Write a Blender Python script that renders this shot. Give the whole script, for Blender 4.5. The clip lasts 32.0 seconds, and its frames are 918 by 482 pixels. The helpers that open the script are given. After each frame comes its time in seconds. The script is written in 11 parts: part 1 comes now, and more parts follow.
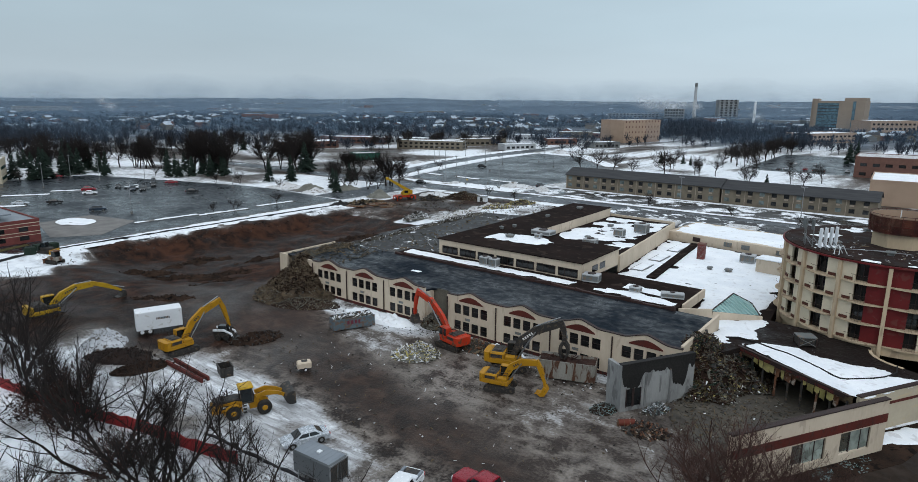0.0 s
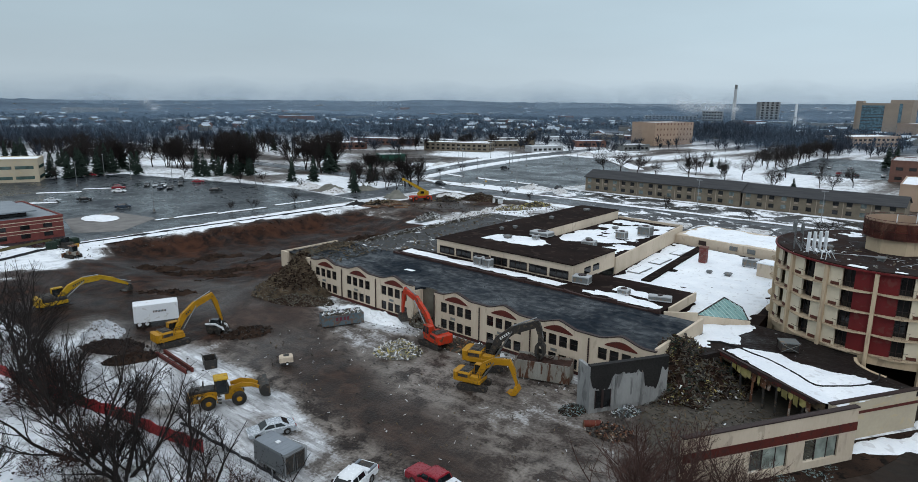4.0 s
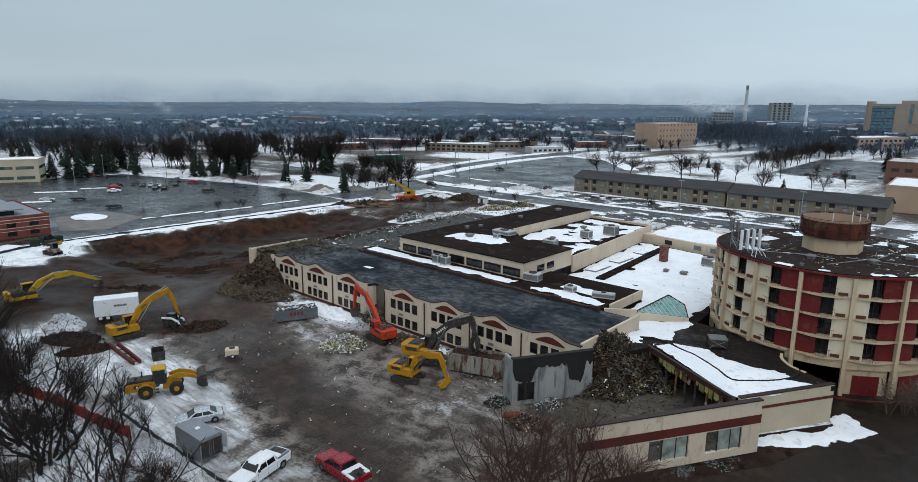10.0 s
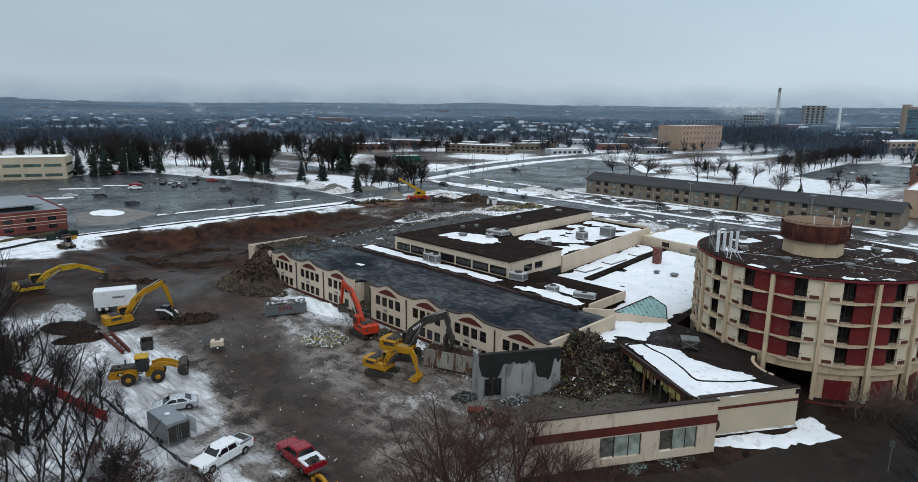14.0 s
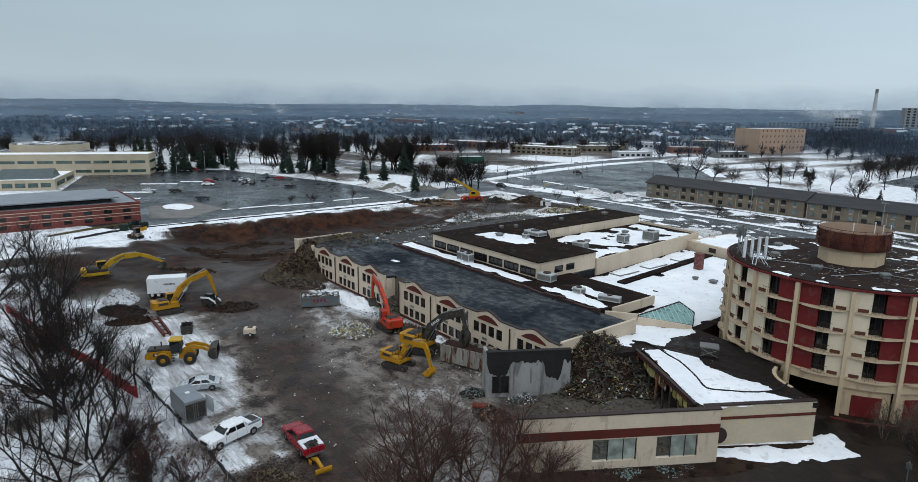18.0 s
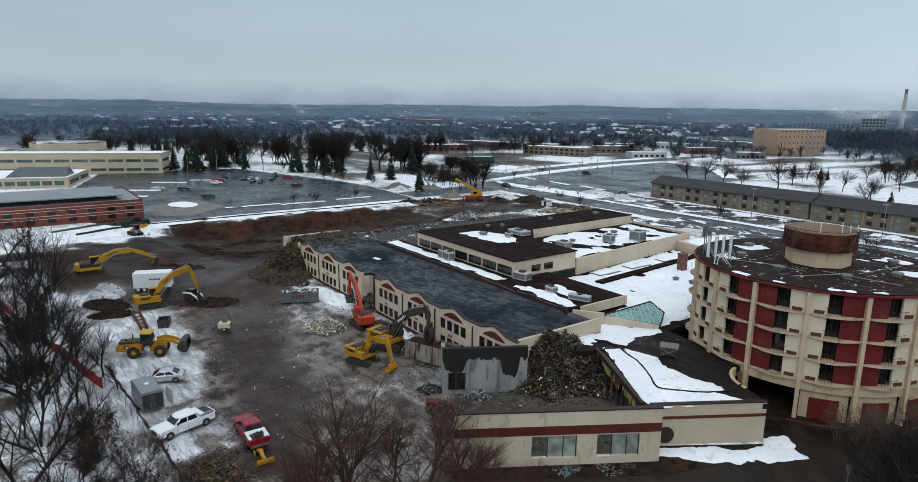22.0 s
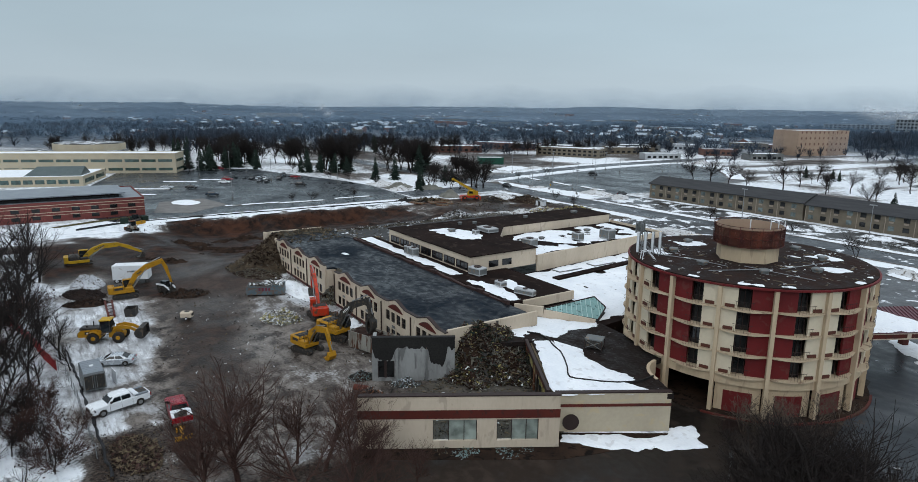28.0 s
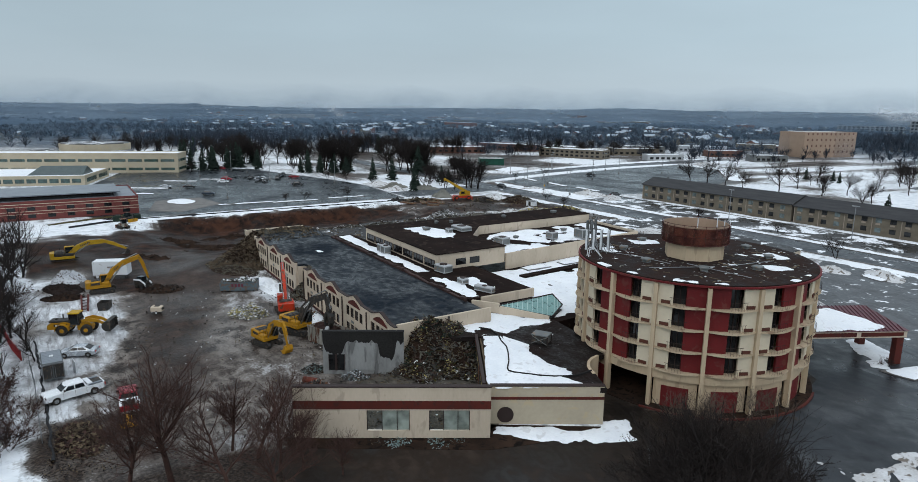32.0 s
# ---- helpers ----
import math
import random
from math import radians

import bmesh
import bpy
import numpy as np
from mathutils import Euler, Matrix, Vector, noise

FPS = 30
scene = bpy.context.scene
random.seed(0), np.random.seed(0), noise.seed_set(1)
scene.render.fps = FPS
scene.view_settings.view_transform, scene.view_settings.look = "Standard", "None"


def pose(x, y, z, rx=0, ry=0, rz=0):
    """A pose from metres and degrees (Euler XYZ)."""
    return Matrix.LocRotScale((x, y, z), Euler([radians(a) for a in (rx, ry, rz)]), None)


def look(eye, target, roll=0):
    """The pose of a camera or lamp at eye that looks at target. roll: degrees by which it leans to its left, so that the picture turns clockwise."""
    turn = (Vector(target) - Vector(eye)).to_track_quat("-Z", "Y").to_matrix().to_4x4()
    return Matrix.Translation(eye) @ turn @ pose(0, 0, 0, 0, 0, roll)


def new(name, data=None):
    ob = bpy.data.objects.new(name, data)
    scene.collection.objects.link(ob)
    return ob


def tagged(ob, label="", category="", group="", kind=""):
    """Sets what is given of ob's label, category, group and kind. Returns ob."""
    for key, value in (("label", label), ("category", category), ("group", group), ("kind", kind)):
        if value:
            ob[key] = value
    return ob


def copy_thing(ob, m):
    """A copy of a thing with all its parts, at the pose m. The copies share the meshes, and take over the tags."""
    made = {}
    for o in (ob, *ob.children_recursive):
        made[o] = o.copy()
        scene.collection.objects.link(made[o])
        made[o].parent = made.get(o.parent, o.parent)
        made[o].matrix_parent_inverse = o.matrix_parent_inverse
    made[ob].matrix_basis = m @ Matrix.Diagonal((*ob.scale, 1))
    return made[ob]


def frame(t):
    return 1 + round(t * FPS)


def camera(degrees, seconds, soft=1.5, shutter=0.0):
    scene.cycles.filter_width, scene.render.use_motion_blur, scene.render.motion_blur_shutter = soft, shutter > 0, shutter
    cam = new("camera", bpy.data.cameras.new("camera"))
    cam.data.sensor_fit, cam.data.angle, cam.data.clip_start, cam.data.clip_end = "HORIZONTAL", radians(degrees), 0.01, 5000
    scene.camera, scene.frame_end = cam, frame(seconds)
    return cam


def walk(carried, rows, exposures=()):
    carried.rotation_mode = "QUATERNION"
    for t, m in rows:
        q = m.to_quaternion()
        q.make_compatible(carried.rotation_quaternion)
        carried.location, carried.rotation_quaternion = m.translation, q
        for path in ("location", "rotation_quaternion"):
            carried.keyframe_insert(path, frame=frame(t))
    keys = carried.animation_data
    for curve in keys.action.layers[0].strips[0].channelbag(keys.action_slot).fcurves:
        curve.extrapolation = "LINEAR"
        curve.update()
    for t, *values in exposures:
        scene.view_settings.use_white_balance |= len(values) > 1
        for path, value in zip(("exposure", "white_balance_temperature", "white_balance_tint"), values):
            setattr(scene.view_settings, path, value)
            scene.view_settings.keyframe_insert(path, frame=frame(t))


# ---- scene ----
cam = camera(72.0, 32.0, 0.55)
METRES, EYE, TILT, LEAN, TURN = 58.0, 32.75, 0.0, 0.0, 37.5
ROWS = [
    (0.0, 0.0, 0.0, 0.0, 0.11, -12.58, -0.49),
    (0.5, 0.0108, 0.0003, -0.0002, 0.15, -12.55, -0.48),
    (1.0, 0.0255, 0.0002, -0.0006, 0.18, -12.52, -0.46),
    (1.5, 0.0421, -0.0005, -0.0005, 0.2, -12.5, -0.47),
    (2.0, 0.0591, -0.002, -0.0008, 0.21, -12.48, -0.5),
    (2.5, 0.0747, -0.004, -0.001, 2.32, -12.47, -0.49),
    (3.0, 0.0905, -0.0061, -0.0014, 2.87, -12.45, -0.51),
    (3.5, 0.1061, -0.0081, -0.0016, 3.17, -12.44, -0.52),
    (5.5, 0.1661, -0.0172, -0.0025, 3.93, -12.41, -0.49),
    (6.0, 0.1799, -0.0196, -0.0021, 4.06, -12.42, -0.47),
    (6.5, 0.1933, -0.0219, -0.0019, 4.15, -12.41, -0.48),
    (7.0, 0.2062, -0.0243, -0.0016, 4.23, -12.4, -0.49),
    (7.5, 0.2193, -0.0264, -0.0017, 4.33, -12.39, -0.5),
    (8.0, 0.2326, -0.0284, -0.0012, 4.44, -12.39, -0.49),
    (8.5, 0.2458, -0.0305, -0.0012, 4.52, -12.37, -0.45),
    (9.0, 0.2593, -0.0321, -0.0015, 4.6, -12.36, -0.4),
    (9.5, 0.2735, -0.0336, -0.0018, 4.7, -12.34, -0.41),
    (10.0, 0.2886, -0.0353, -0.002, 4.75, -12.32, -0.44),
    (10.5, 0.3044, -0.0366, -0.0019, 4.8, -12.3, -0.46),
    (11.0, 0.3199, -0.0384, -0.0019, 4.85, -12.29, -0.51),
    (11.5, 0.335, -0.0401, -0.002, 4.89, -12.27, -0.55),
    (12.0, 0.3494, -0.0418, -0.0022, 4.95, -12.26, -0.59),
    (12.5, 0.363, -0.0439, -0.0027, 4.98, -12.23, -0.63),
    (13.0, 0.3756, -0.046, -0.0028, 6.11, -12.22, -0.65),
    (13.5, 0.3889, -0.0477, -0.0029, 6.4, -12.22, -0.64),
    (14.0, 0.4027, -0.0493, -0.0029, 7.39, -12.21, -0.66),
    (14.5, 0.4166, -0.0504, -0.0032, 7.82, -12.19, -0.69),
    (16.5, 0.4759, -0.051, -0.0048, 11.98, -12.17, -0.74),
    (17.0, 0.4906, -0.0502, -0.0048, 12.58, -12.15, -0.76),
    (17.5, 0.5067, -0.0486, -0.0049, 13.68, -12.14, -0.72),
    (18.0, 0.5229, -0.0467, -0.005, 14.17, -12.14, -0.76),
    (18.5, 0.5393, -0.0437, -0.0051, 14.54, -12.14, -0.76),
    (19.0, 0.5556, -0.0404, -0.0055, 14.8, -12.12, -0.81),
    (19.5, 0.5709, -0.0373, -0.0058, 15.22, -12.13, -0.79),
    (20.0, 0.5864, -0.0337, -0.0062, 15.65, -12.12, -0.78),
    (20.5, 0.6013, -0.0308, -0.0065, 15.9, -12.12, -0.82),
    (21.0, 0.6161, -0.0286, -0.007, 16.04, -12.14, -0.78),
    (21.5, 0.6321, -0.0258, -0.0073, 16.18, -12.12, -0.78),
    (22.0, 0.649, -0.0229, -0.0077, 16.28, -12.12, -0.76),
    (22.5, 0.6671, -0.0202, -0.0081, 16.33, -12.1, -0.73),
    (23.0, 0.6855, -0.0175, -0.0084, 16.4, -12.1, -0.73),
    (23.5, 0.7039, -0.0152, -0.0086, 16.47, -12.08, -0.75),
    (24.0, 0.7224, -0.0132, -0.0086, 16.51, -12.08, -0.74),
    (24.5, 0.7404, -0.0117, -0.0087, 16.54, -12.06, -0.73),
    (25.0, 0.758, -0.0104, -0.0091, 16.57, -12.06, -0.72),
    (25.5, 0.7753, -0.01, -0.0095, 16.58, -12.05, -0.74),
    (27.5, 0.8401, -0.0096, -0.0125, 18.74, -11.98, -0.66),
    (28.0, 0.8558, -0.0087, -0.0125, 18.98, -11.98, -0.63),
    (28.5, 0.872, -0.0074, -0.0121, 19.16, -11.99, -0.59),
    (29.0, 0.8888, -0.0054, -0.0121, 19.28, -11.96, -0.54),
    (29.5, 0.9066, -0.0031, -0.0122, 19.38, -11.95, -0.54),
    (30.0, 0.9244, -0.0005, -0.0126, 19.46, -11.93, -0.56),
    (30.5, 0.942, 0.0022, -0.0131, 19.56, -11.92, -0.61),
    (31.0, 0.9592, 0.0045, -0.0136, 19.61, -11.9, -0.63),
    (31.5, 0.9759, 0.0067, -0.014, 19.66, -11.89, -0.64),
    (32.0, 0.9919, 0.0087, -0.0147, 20.26, -11.87, -0.67),
]
walk(cam, [(t, pose(0, 0, EYE, TILT, LEAN, TURN) @ pose(METRES * x, METRES * y, METRES * z, 90 + pitch, roll, yaw)) for t, x, y, z, yaw, pitch, roll in ROWS])

# ---- light: one even winter overcast ----
world = bpy.data.worlds.new("overcast")
scene.world = world
world.use_nodes = True
wn, wl = world.node_tree.nodes, world.node_tree.links
wn.clear()
sky = wn.new("ShaderNodeTexSky")
sky.sky_type, sky.sun_disc = "NISHITA", False
sky.sun_elevation, sky.sun_rotation, sky.dust_density, sky.air_density = radians(32), radians(150), 4.0, 1.2
dim = wn.new("ShaderNodeVectorMath")
dim.operation = "SCALE"
dim.inputs[3].default_value = 0.06
wl.new(sky.outputs[0], dim.inputs[0])
where = wn.new("ShaderNodeTexCoord")
split = wn.new("ShaderNodeSeparateXYZ")
wl.new(where.outputs["Generated"], split.inputs[0])
ramp = wn.new("ShaderNodeValToRGB")
ramp.color_ramp.elements[0].position, ramp.color_ramp.elements[0].color = 0.0, (0.40, 0.50, 0.585, 1)
ramp.color_ramp.elements[1].position, ramp.color_ramp.elements[1].color = 1.0, (0.93, 1.02, 1.11, 1)
for at, col in ((0.035, (0.49, 0.595, 0.67, 1)), (0.10, (0.455, 0.575, 0.655, 1)), (0.22, (0.44, 0.565, 0.65, 1)), (0.45, (0.70, 0.80, 0.895, 1))):
    ramp.color_ramp.elements.new(at).color = col
wl.new(split.outputs[2], ramp.inputs[0])
streak = wn.new("ShaderNodeTexNoise")
streak.inputs["Scale"].default_value, streak.inputs["Detail"].default_value = 2.2, 4.0
stretch = wn.new("ShaderNodeMapping")
stretch.inputs["Scale"].default_value = (1.0, 1.0, 5.0)
wl.new(where.outputs["Generated"], stretch.inputs[0])
wl.new(stretch.outputs[0], streak.inputs["Vector"])
veil = wn.new("ShaderNodeMapRange")
veil.inputs[1].default_value, veil.inputs[2].default_value, veil.inputs[3].default_value, veil.inputs[4].default_value = 0.3, 0.7, 0.955, 1.04
wl.new(streak.outputs[0], veil.inputs[0])
cloud = wn.new("ShaderNodeVectorMath")
cloud.operation = "SCALE"
wl.new(ramp.outputs[0], cloud.inputs[0])
glow = wn.new("ShaderNodeMapRange")
glow.inputs[1].default_value, glow.inputs[2].default_value, glow.inputs[3].default_value, glow.inputs[4].default_value = -1.0, 0.3, 0.94, 1.38
wl.new(split.outputs[0], glow.inputs[0])
shade = wn.new("ShaderNodeMath")
shade.operation = "MULTIPLY"
wl.new(veil.outputs[0], shade.inputs[0])
wl.new(glow.outputs[0], shade.inputs[1])
wl.new(shade.outputs[0], cloud.inputs[3])
both = wn.new("ShaderNodeMix")
both.data_type = "RGBA"
both.inputs[0].default_value = 0.93
wl.new(dim.outputs[0], both.inputs[6])
wl.new(cloud.outputs[0], both.inputs[7])
back = wn.new("ShaderNodeBackground")
wl.new(both.outputs[2], back.inputs[0])
done = wn.new("ShaderNodeOutputWorld")
wl.new(back.outputs[0], done.inputs[0])
back.inputs[1].default_value = 1.0

sun = new("sun", bpy.data.lights.new("sun", "SUN"))
sun.data.energy, sun.data.angle, sun.data.color = 0.42, radians(25), (1.0, 0.96, 0.92)
sun.matrix_world = look((90, -30, 90), (0, 60, 0))

# ---- materials ----
MATS = {}


def nodes_of(name, rough=0.7, metal=0.0, spec=0.4):
    m = bpy.data.materials.new(name)
    m.use_nodes = True
    nt = m.node_tree
    b = nt.nodes["Principled BSDF"]
    b.inputs["Roughness"].default_value = rough
    b.inputs["Metallic"].default_value = metal
    b.inputs["Specular IOR Level"].default_value = spec
    return m, nt, b


def noise_node(nt, scale, detail=4.0, vec=None, distortion=0.0):
    n = nt.nodes.new("ShaderNodeTexNoise")
    n.inputs["Scale"].default_value, n.inputs["Detail"].default_value = scale, detail
    n.inputs["Distortion"].default_value = distortion
    if vec is not None:
        nt.links.new(vec, n.inputs["Vector"])
    return n.outputs[0]


def coords(nt, stretch=(1, 1, 1)):
    tc = nt.nodes.new("ShaderNodeTexCoord")
    mp = nt.nodes.new("ShaderNodeMapping")
    mp.inputs["Scale"].default_value = stretch
    nt.links.new(tc.outputs["Object"], mp.inputs[0])
    return mp.outputs[0]


def remap(nt, v, a, b, c=0.0, d=1.0):
    n = nt.nodes.new("ShaderNodeMapRange")
    for i, x in enumerate((a, b, c, d)):
        n.inputs[i + 1].default_value = x
    nt.links.new(v, n.inputs[0])
    return n.outputs[0]


def mix_col(nt, f, a, b):
    n = nt.nodes.new("ShaderNodeMix")
    n.data_type = "RGBA"
    for sock, v in ((0, f), (6, a), (7, b)):
        if isinstance(v, (tuple, list)):
            n.inputs[sock].default_value = (*v, 1)
        elif isinstance(v, (int, float)):
            n.inputs[sock].default_value = v
        else:
            nt.links.new(v, n.inputs[sock])
    return n.outputs[2]


def math_node(nt, op, a, b):
    n = nt.nodes.new("ShaderNodeMath")
    n.operation = op
    for i, v in enumerate((a, b)):
        if isinstance(v, (int, float)):
            n.inputs[i].default_value = v
        else:
            nt.links.new(v, n.inputs[i])
    return n.outputs[0]


def bumped(nt, b, h, strength, dist):
    n = nt.nodes.new("ShaderNodeBump")
    n.inputs["Strength"].default_value, n.inputs["Distance"].default_value = strength, dist
    nt.links.new(h, n.inputs["Height"])
    nt.links.new(n.outputs[0], b.inputs["Normal"])


def surface(name, col, col2=None, scale=1.0, rough=0.7, metal=0.0, wear=None, wear_amount=0.0, bump=0.0, stretch=(1, 1, 1), spec=0.22, random_tint=0.0):
    """Two colours mixed by a coarse and a fine noise, an optional wear colour in patches, and fine relief."""
    m, nt, b = nodes_of(name, rough, metal, spec)
    v = coords(nt, stretch)
    col2 = col2 or tuple(c * 0.78 for c in col)
    coarse, fine = noise_node(nt, 0.35 * scale, 5, v), noise_node(nt, 5.0 * scale, 6, v)
    f = remap(nt, math_node(nt, "ADD", math_node(nt, "MULTIPLY", coarse, 0.65), math_node(nt, "MULTIPLY", fine, 0.35)), 0.36, 0.64)
    c = mix_col(nt, f, col2, col)
    if wear:
        w = remap(nt, noise_node(nt, 1.3 * scale, 7, v, 0.6), 0.62 - wear_amount * 0.25, 0.68 - wear_amount * 0.2)
        c = mix_col(nt, w, c, wear)
    if random_tint:
        oi = nt.nodes.new("ShaderNodeObjectInfo")
        hs = nt.nodes.new("ShaderNodeHueSaturation")
        nt.links.new(remap(nt, oi.outputs["Random"], 0, 1, 1 - random_tint, 1 + random_tint), hs.inputs["Value"])
        nt.links.new(c, hs.inputs["Color"])
        c = hs.outputs[0]
    nt.links.new(c, b.inputs["Base Color"])
    nt.links.new(remap(nt, fine, 0.3, 0.7, max(0.03, rough - 0.1), min(1, rough + 0.1)), b.inputs["Roughness"])
    if bump:
        bumped(nt, b, fine, 0.5, bump)
    MATS[name] = m
    return m


def wet_surface(name, dry, wet, scale=0.1, puddle=0.5, snow=0.0, grain=14.0, gloss=(0.55, 0.13), spec=0.4, dirt=False):
    """Ground or roof that lies partly under a film of water: darker and glossy there, with optional thin snow remains."""
    m, nt, b = nodes_of(name, 0.5, 0.0, spec)
    v = coords(nt)
    big, mid, fine = noise_node(nt, scale, 5, v, 0.4), noise_node(nt, scale * 9, 5, v), noise_node(nt, grain, 4, v)
    f = remap(nt, math_node(nt, "ADD", math_node(nt, "MULTIPLY", big, 0.7), math_node(nt, "MULTIPLY", mid, 0.3)), puddle - 0.1, puddle + 0.1)
    c = mix_col(nt, f, dry, wet)
    c = mix_col(nt, remap(nt, fine, 0.25, 0.75, 0.0, 0.35), c, tuple(x * 0.6 for x in dry))
    # paler dry patches, which also imitate blotchy sky reflections on the wet roof
    if dirt:
        blot = math_node(nt, "ADD", math_node(nt, "MULTIPLY", noise_node(nt, scale * 3.2, 8, coords(nt, (1, 1.7, 1)), 1.2), 0.7), math_node(nt, "MULTIPLY", noise_node(nt, scale * 14, 5, v, 0.5), 0.3))
        c = mix_col(nt, remap(nt, blot, 0.5, 0.66, 0, 0.65), c, tuple(x * 1.7 for x in dry))
        f = math_node(nt, "MULTIPLY", f, remap(nt, blot, 0.42, 0.6, 1.0, 0.3))
    rough = remap(nt, f, 0, 1, *gloss)
    if snow:
        s = remap(nt, math_node(nt, "ADD", math_node(nt, "MULTIPLY", noise_node(nt, scale * 2.3, 7, v, 0.8), 0.75), math_node(nt, "MULTIPLY", noise_node(nt, 1.3, 5, v), 0.25)), 0.68 - snow * 0.3, 0.72 - snow * 0.3)
        c = mix_col(nt, s, c, (0.78, 0.8, 0.83))
        rough = math_node(nt, "MAXIMUM", rough, math_node(nt, "MULTIPLY", s, 0.8))
    if dirt:
        nt.links.new(remap(nt, f, 0.0, 0.85, spec * 0.15, spec * 1.5), b.inputs["Specular IOR Level"])
    nt.links.new(c, b.inputs["Base Color"])
    nt.links.new(rough, b.inputs["Roughness"])
    bumped(nt, b, fine, 0.25, 0.02)
    MATS[name] = m
    return m


surface("stucco", (0.56, 0.47, 0.37), (0.47, 0.39, 0.30), 0.8, 0.85, wear=(0.42, 0.345, 0.27), wear_amount=0.1, bump=0.01, stretch=(1, 1, 0.35))
surface("stucco_tower", (0.52, 0.41, 0.28), (0.43, 0.33, 0.225), 0.8, 0.85, wear=(0.38, 0.29, 0.20), wear_amount=0.15, bump=0.01, stretch=(1, 1, 0.25))
surface("stucco_edge", (0.50, 0.40, 0.28), (0.41, 0.315, 0.215), 0.9, 0.85, wear=(0.27, 0.19, 0.13), wear_amount=0.2, bump=0.01)
surface("cream_panel", (0.63, 0.55, 0.42), (0.55, 0.475, 0.355), 0.5, 0.8, bump=0.005)
surface("yellow_stucco", (0.46, 0.40, 0.30), (0.39, 0.335, 0.25), 0.6, 0.85, wear=(0.45, 0.37, 0.25), wear_amount=0.2, bump=0.01)
surface("red_paint", (0.135, 0.013, 0.014), (0.098, 0.010, 0.011), 0.8, 0.6, wear=(0.12, 0.03, 0.025), wear_amount=0.2)
surface("arch_red", (0.105, 0.021, 0.015), (0.072, 0.016, 0.012), 1.0, 0.7, wear=(0.06, 0.02, 0.016), wear_amount=0.2)
surface("brown_paint", (0.10, 0.036, 0.024), None, 1.5, 0.6)
surface("dark_trim", (0.035, 0.022, 0.02), None, 2, 0.6)
surface("old_red_trim", (0.10, 0.022, 0.018), (0.05, 0.016, 0.014), 2, 0.7, wear=(0.03, 0.02, 0.018), wear_amount=0.5)
surface("black_roof", (0.021, 0.0135, 0.0115), (0.010, 0.007, 0.0062), 0.5, 0.9, wear=(0.034, 0.024, 0.020), wear_amount=0.2, bump=0.01, spec=0.03)
wet_surface("gravel_roof", (0.034, 0.022, 0.019), (0.011, 0.008, 0.0075), 0.45, 0.5, snow=0.15, grain=5.0, gloss=(0.9, 0.6), spec=0.06, dirt=True)
wet_surface("snowy_deck", (0.060, 0.060, 0.062), (0.026, 0.027, 0.029), 0.1, 0.5, snow=0.52, gloss=(0.7, 0.35), spec=0.15, dirt=True)
wet_surface("wet_deck", (0.020, 0.0145, 0.013), (0.008, 0.0068, 0.0065), 0.3, 0.5, snow=0.13, grain=6.0, gloss=(0.8, 0.4), spec=0.12, dirt=True)
wet_surface("wet_membrane", (0.009, 0.0135, 0.0195), (0.005, 0.0078, 0.0115), 0.11, 0.5, grain=6.0, gloss=(0.72, 0.24), spec=0.26, dirt=True)
wet_surface("wet_asphalt", (0.024, 0.029, 0.034), (0.007, 0.010, 0.013), 0.07, 0.48, gloss=(0.45, 0.12), spec=0.36, dirt=True)
wet_surface("road_asphalt", (0.070, 0.077, 0.085), (0.026, 0.030, 0.035), 0.08, 0.52, snow=0.24, spec=0.3, dirt=True)
wet_surface("slushy_road", (0.05, 0.05, 0.05), (0.012, 0.013, 0.015), 0.06, 0.5, snow=0.52, gloss=(0.55, 0.2), spec=0.25)
wet_surface("near_asphalt", (0.031, 0.023, 0.0185), (0.009, 0.0078, 0.007), 0.09, 0.48, snow=0.06, gloss=(0.6, 0.3), spec=0.14, dirt=True)
# drive split from the forecourt; its blue-grey colour also imitates reflected sky
wet_surface("sheen_asphalt", (0.028, 0.031, 0.035), (0.013, 0.016, 0.020), 0.05, 0.46, snow=0.05, gloss=(0.5, 0.25), spec=0.24, dirt=True)
wet_surface("slush_tracks", (0.10, 0.105, 0.11), (0.036, 0.04, 0.045), 0.16, 0.5, snow=0.30, gloss=(0.6, 0.3), spec=0.3, dirt=True)
wet_surface("room_slab", (0.088, 0.078, 0.064), (0.036, 0.032, 0.027), 0.25, 0.5, snow=0.0, gloss=(0.8, 0.35), spec=0.2, dirt=True)
surface("pile_snow", (0.50, 0.52, 0.55), (0.30, 0.31, 0.325), 2.0, 0.8, bump=0.06, wear=(0.10, 0.085, 0.075), wear_amount=0.35)
surface("snow", (0.83, 0.85, 0.87), (0.70, 0.73, 0.77), 0.8, 0.75, bump=0.05, wear=(0.64, 0.65, 0.67), wear_amount=0.1)
surface("dirty_snow", (0.62, 0.63, 0.65), (0.40, 0.39, 0.38), 1.0, 0.8, bump=0.04, wear=(0.16, 0.14, 0.12), wear_amount=0.3)
surface("concrete", (0.28, 0.285, 0.28), (0.17, 0.172, 0.172), 1.0, 0.85, wear=(0.14, 0.14, 0.14), wear_amount=0.25, bump=0.01, stretch=(1, 1, 0.3))
surface("burnt", (0.012, 0.011, 0.011), (0.02, 0.019, 0.018), 1.0, 0.8)
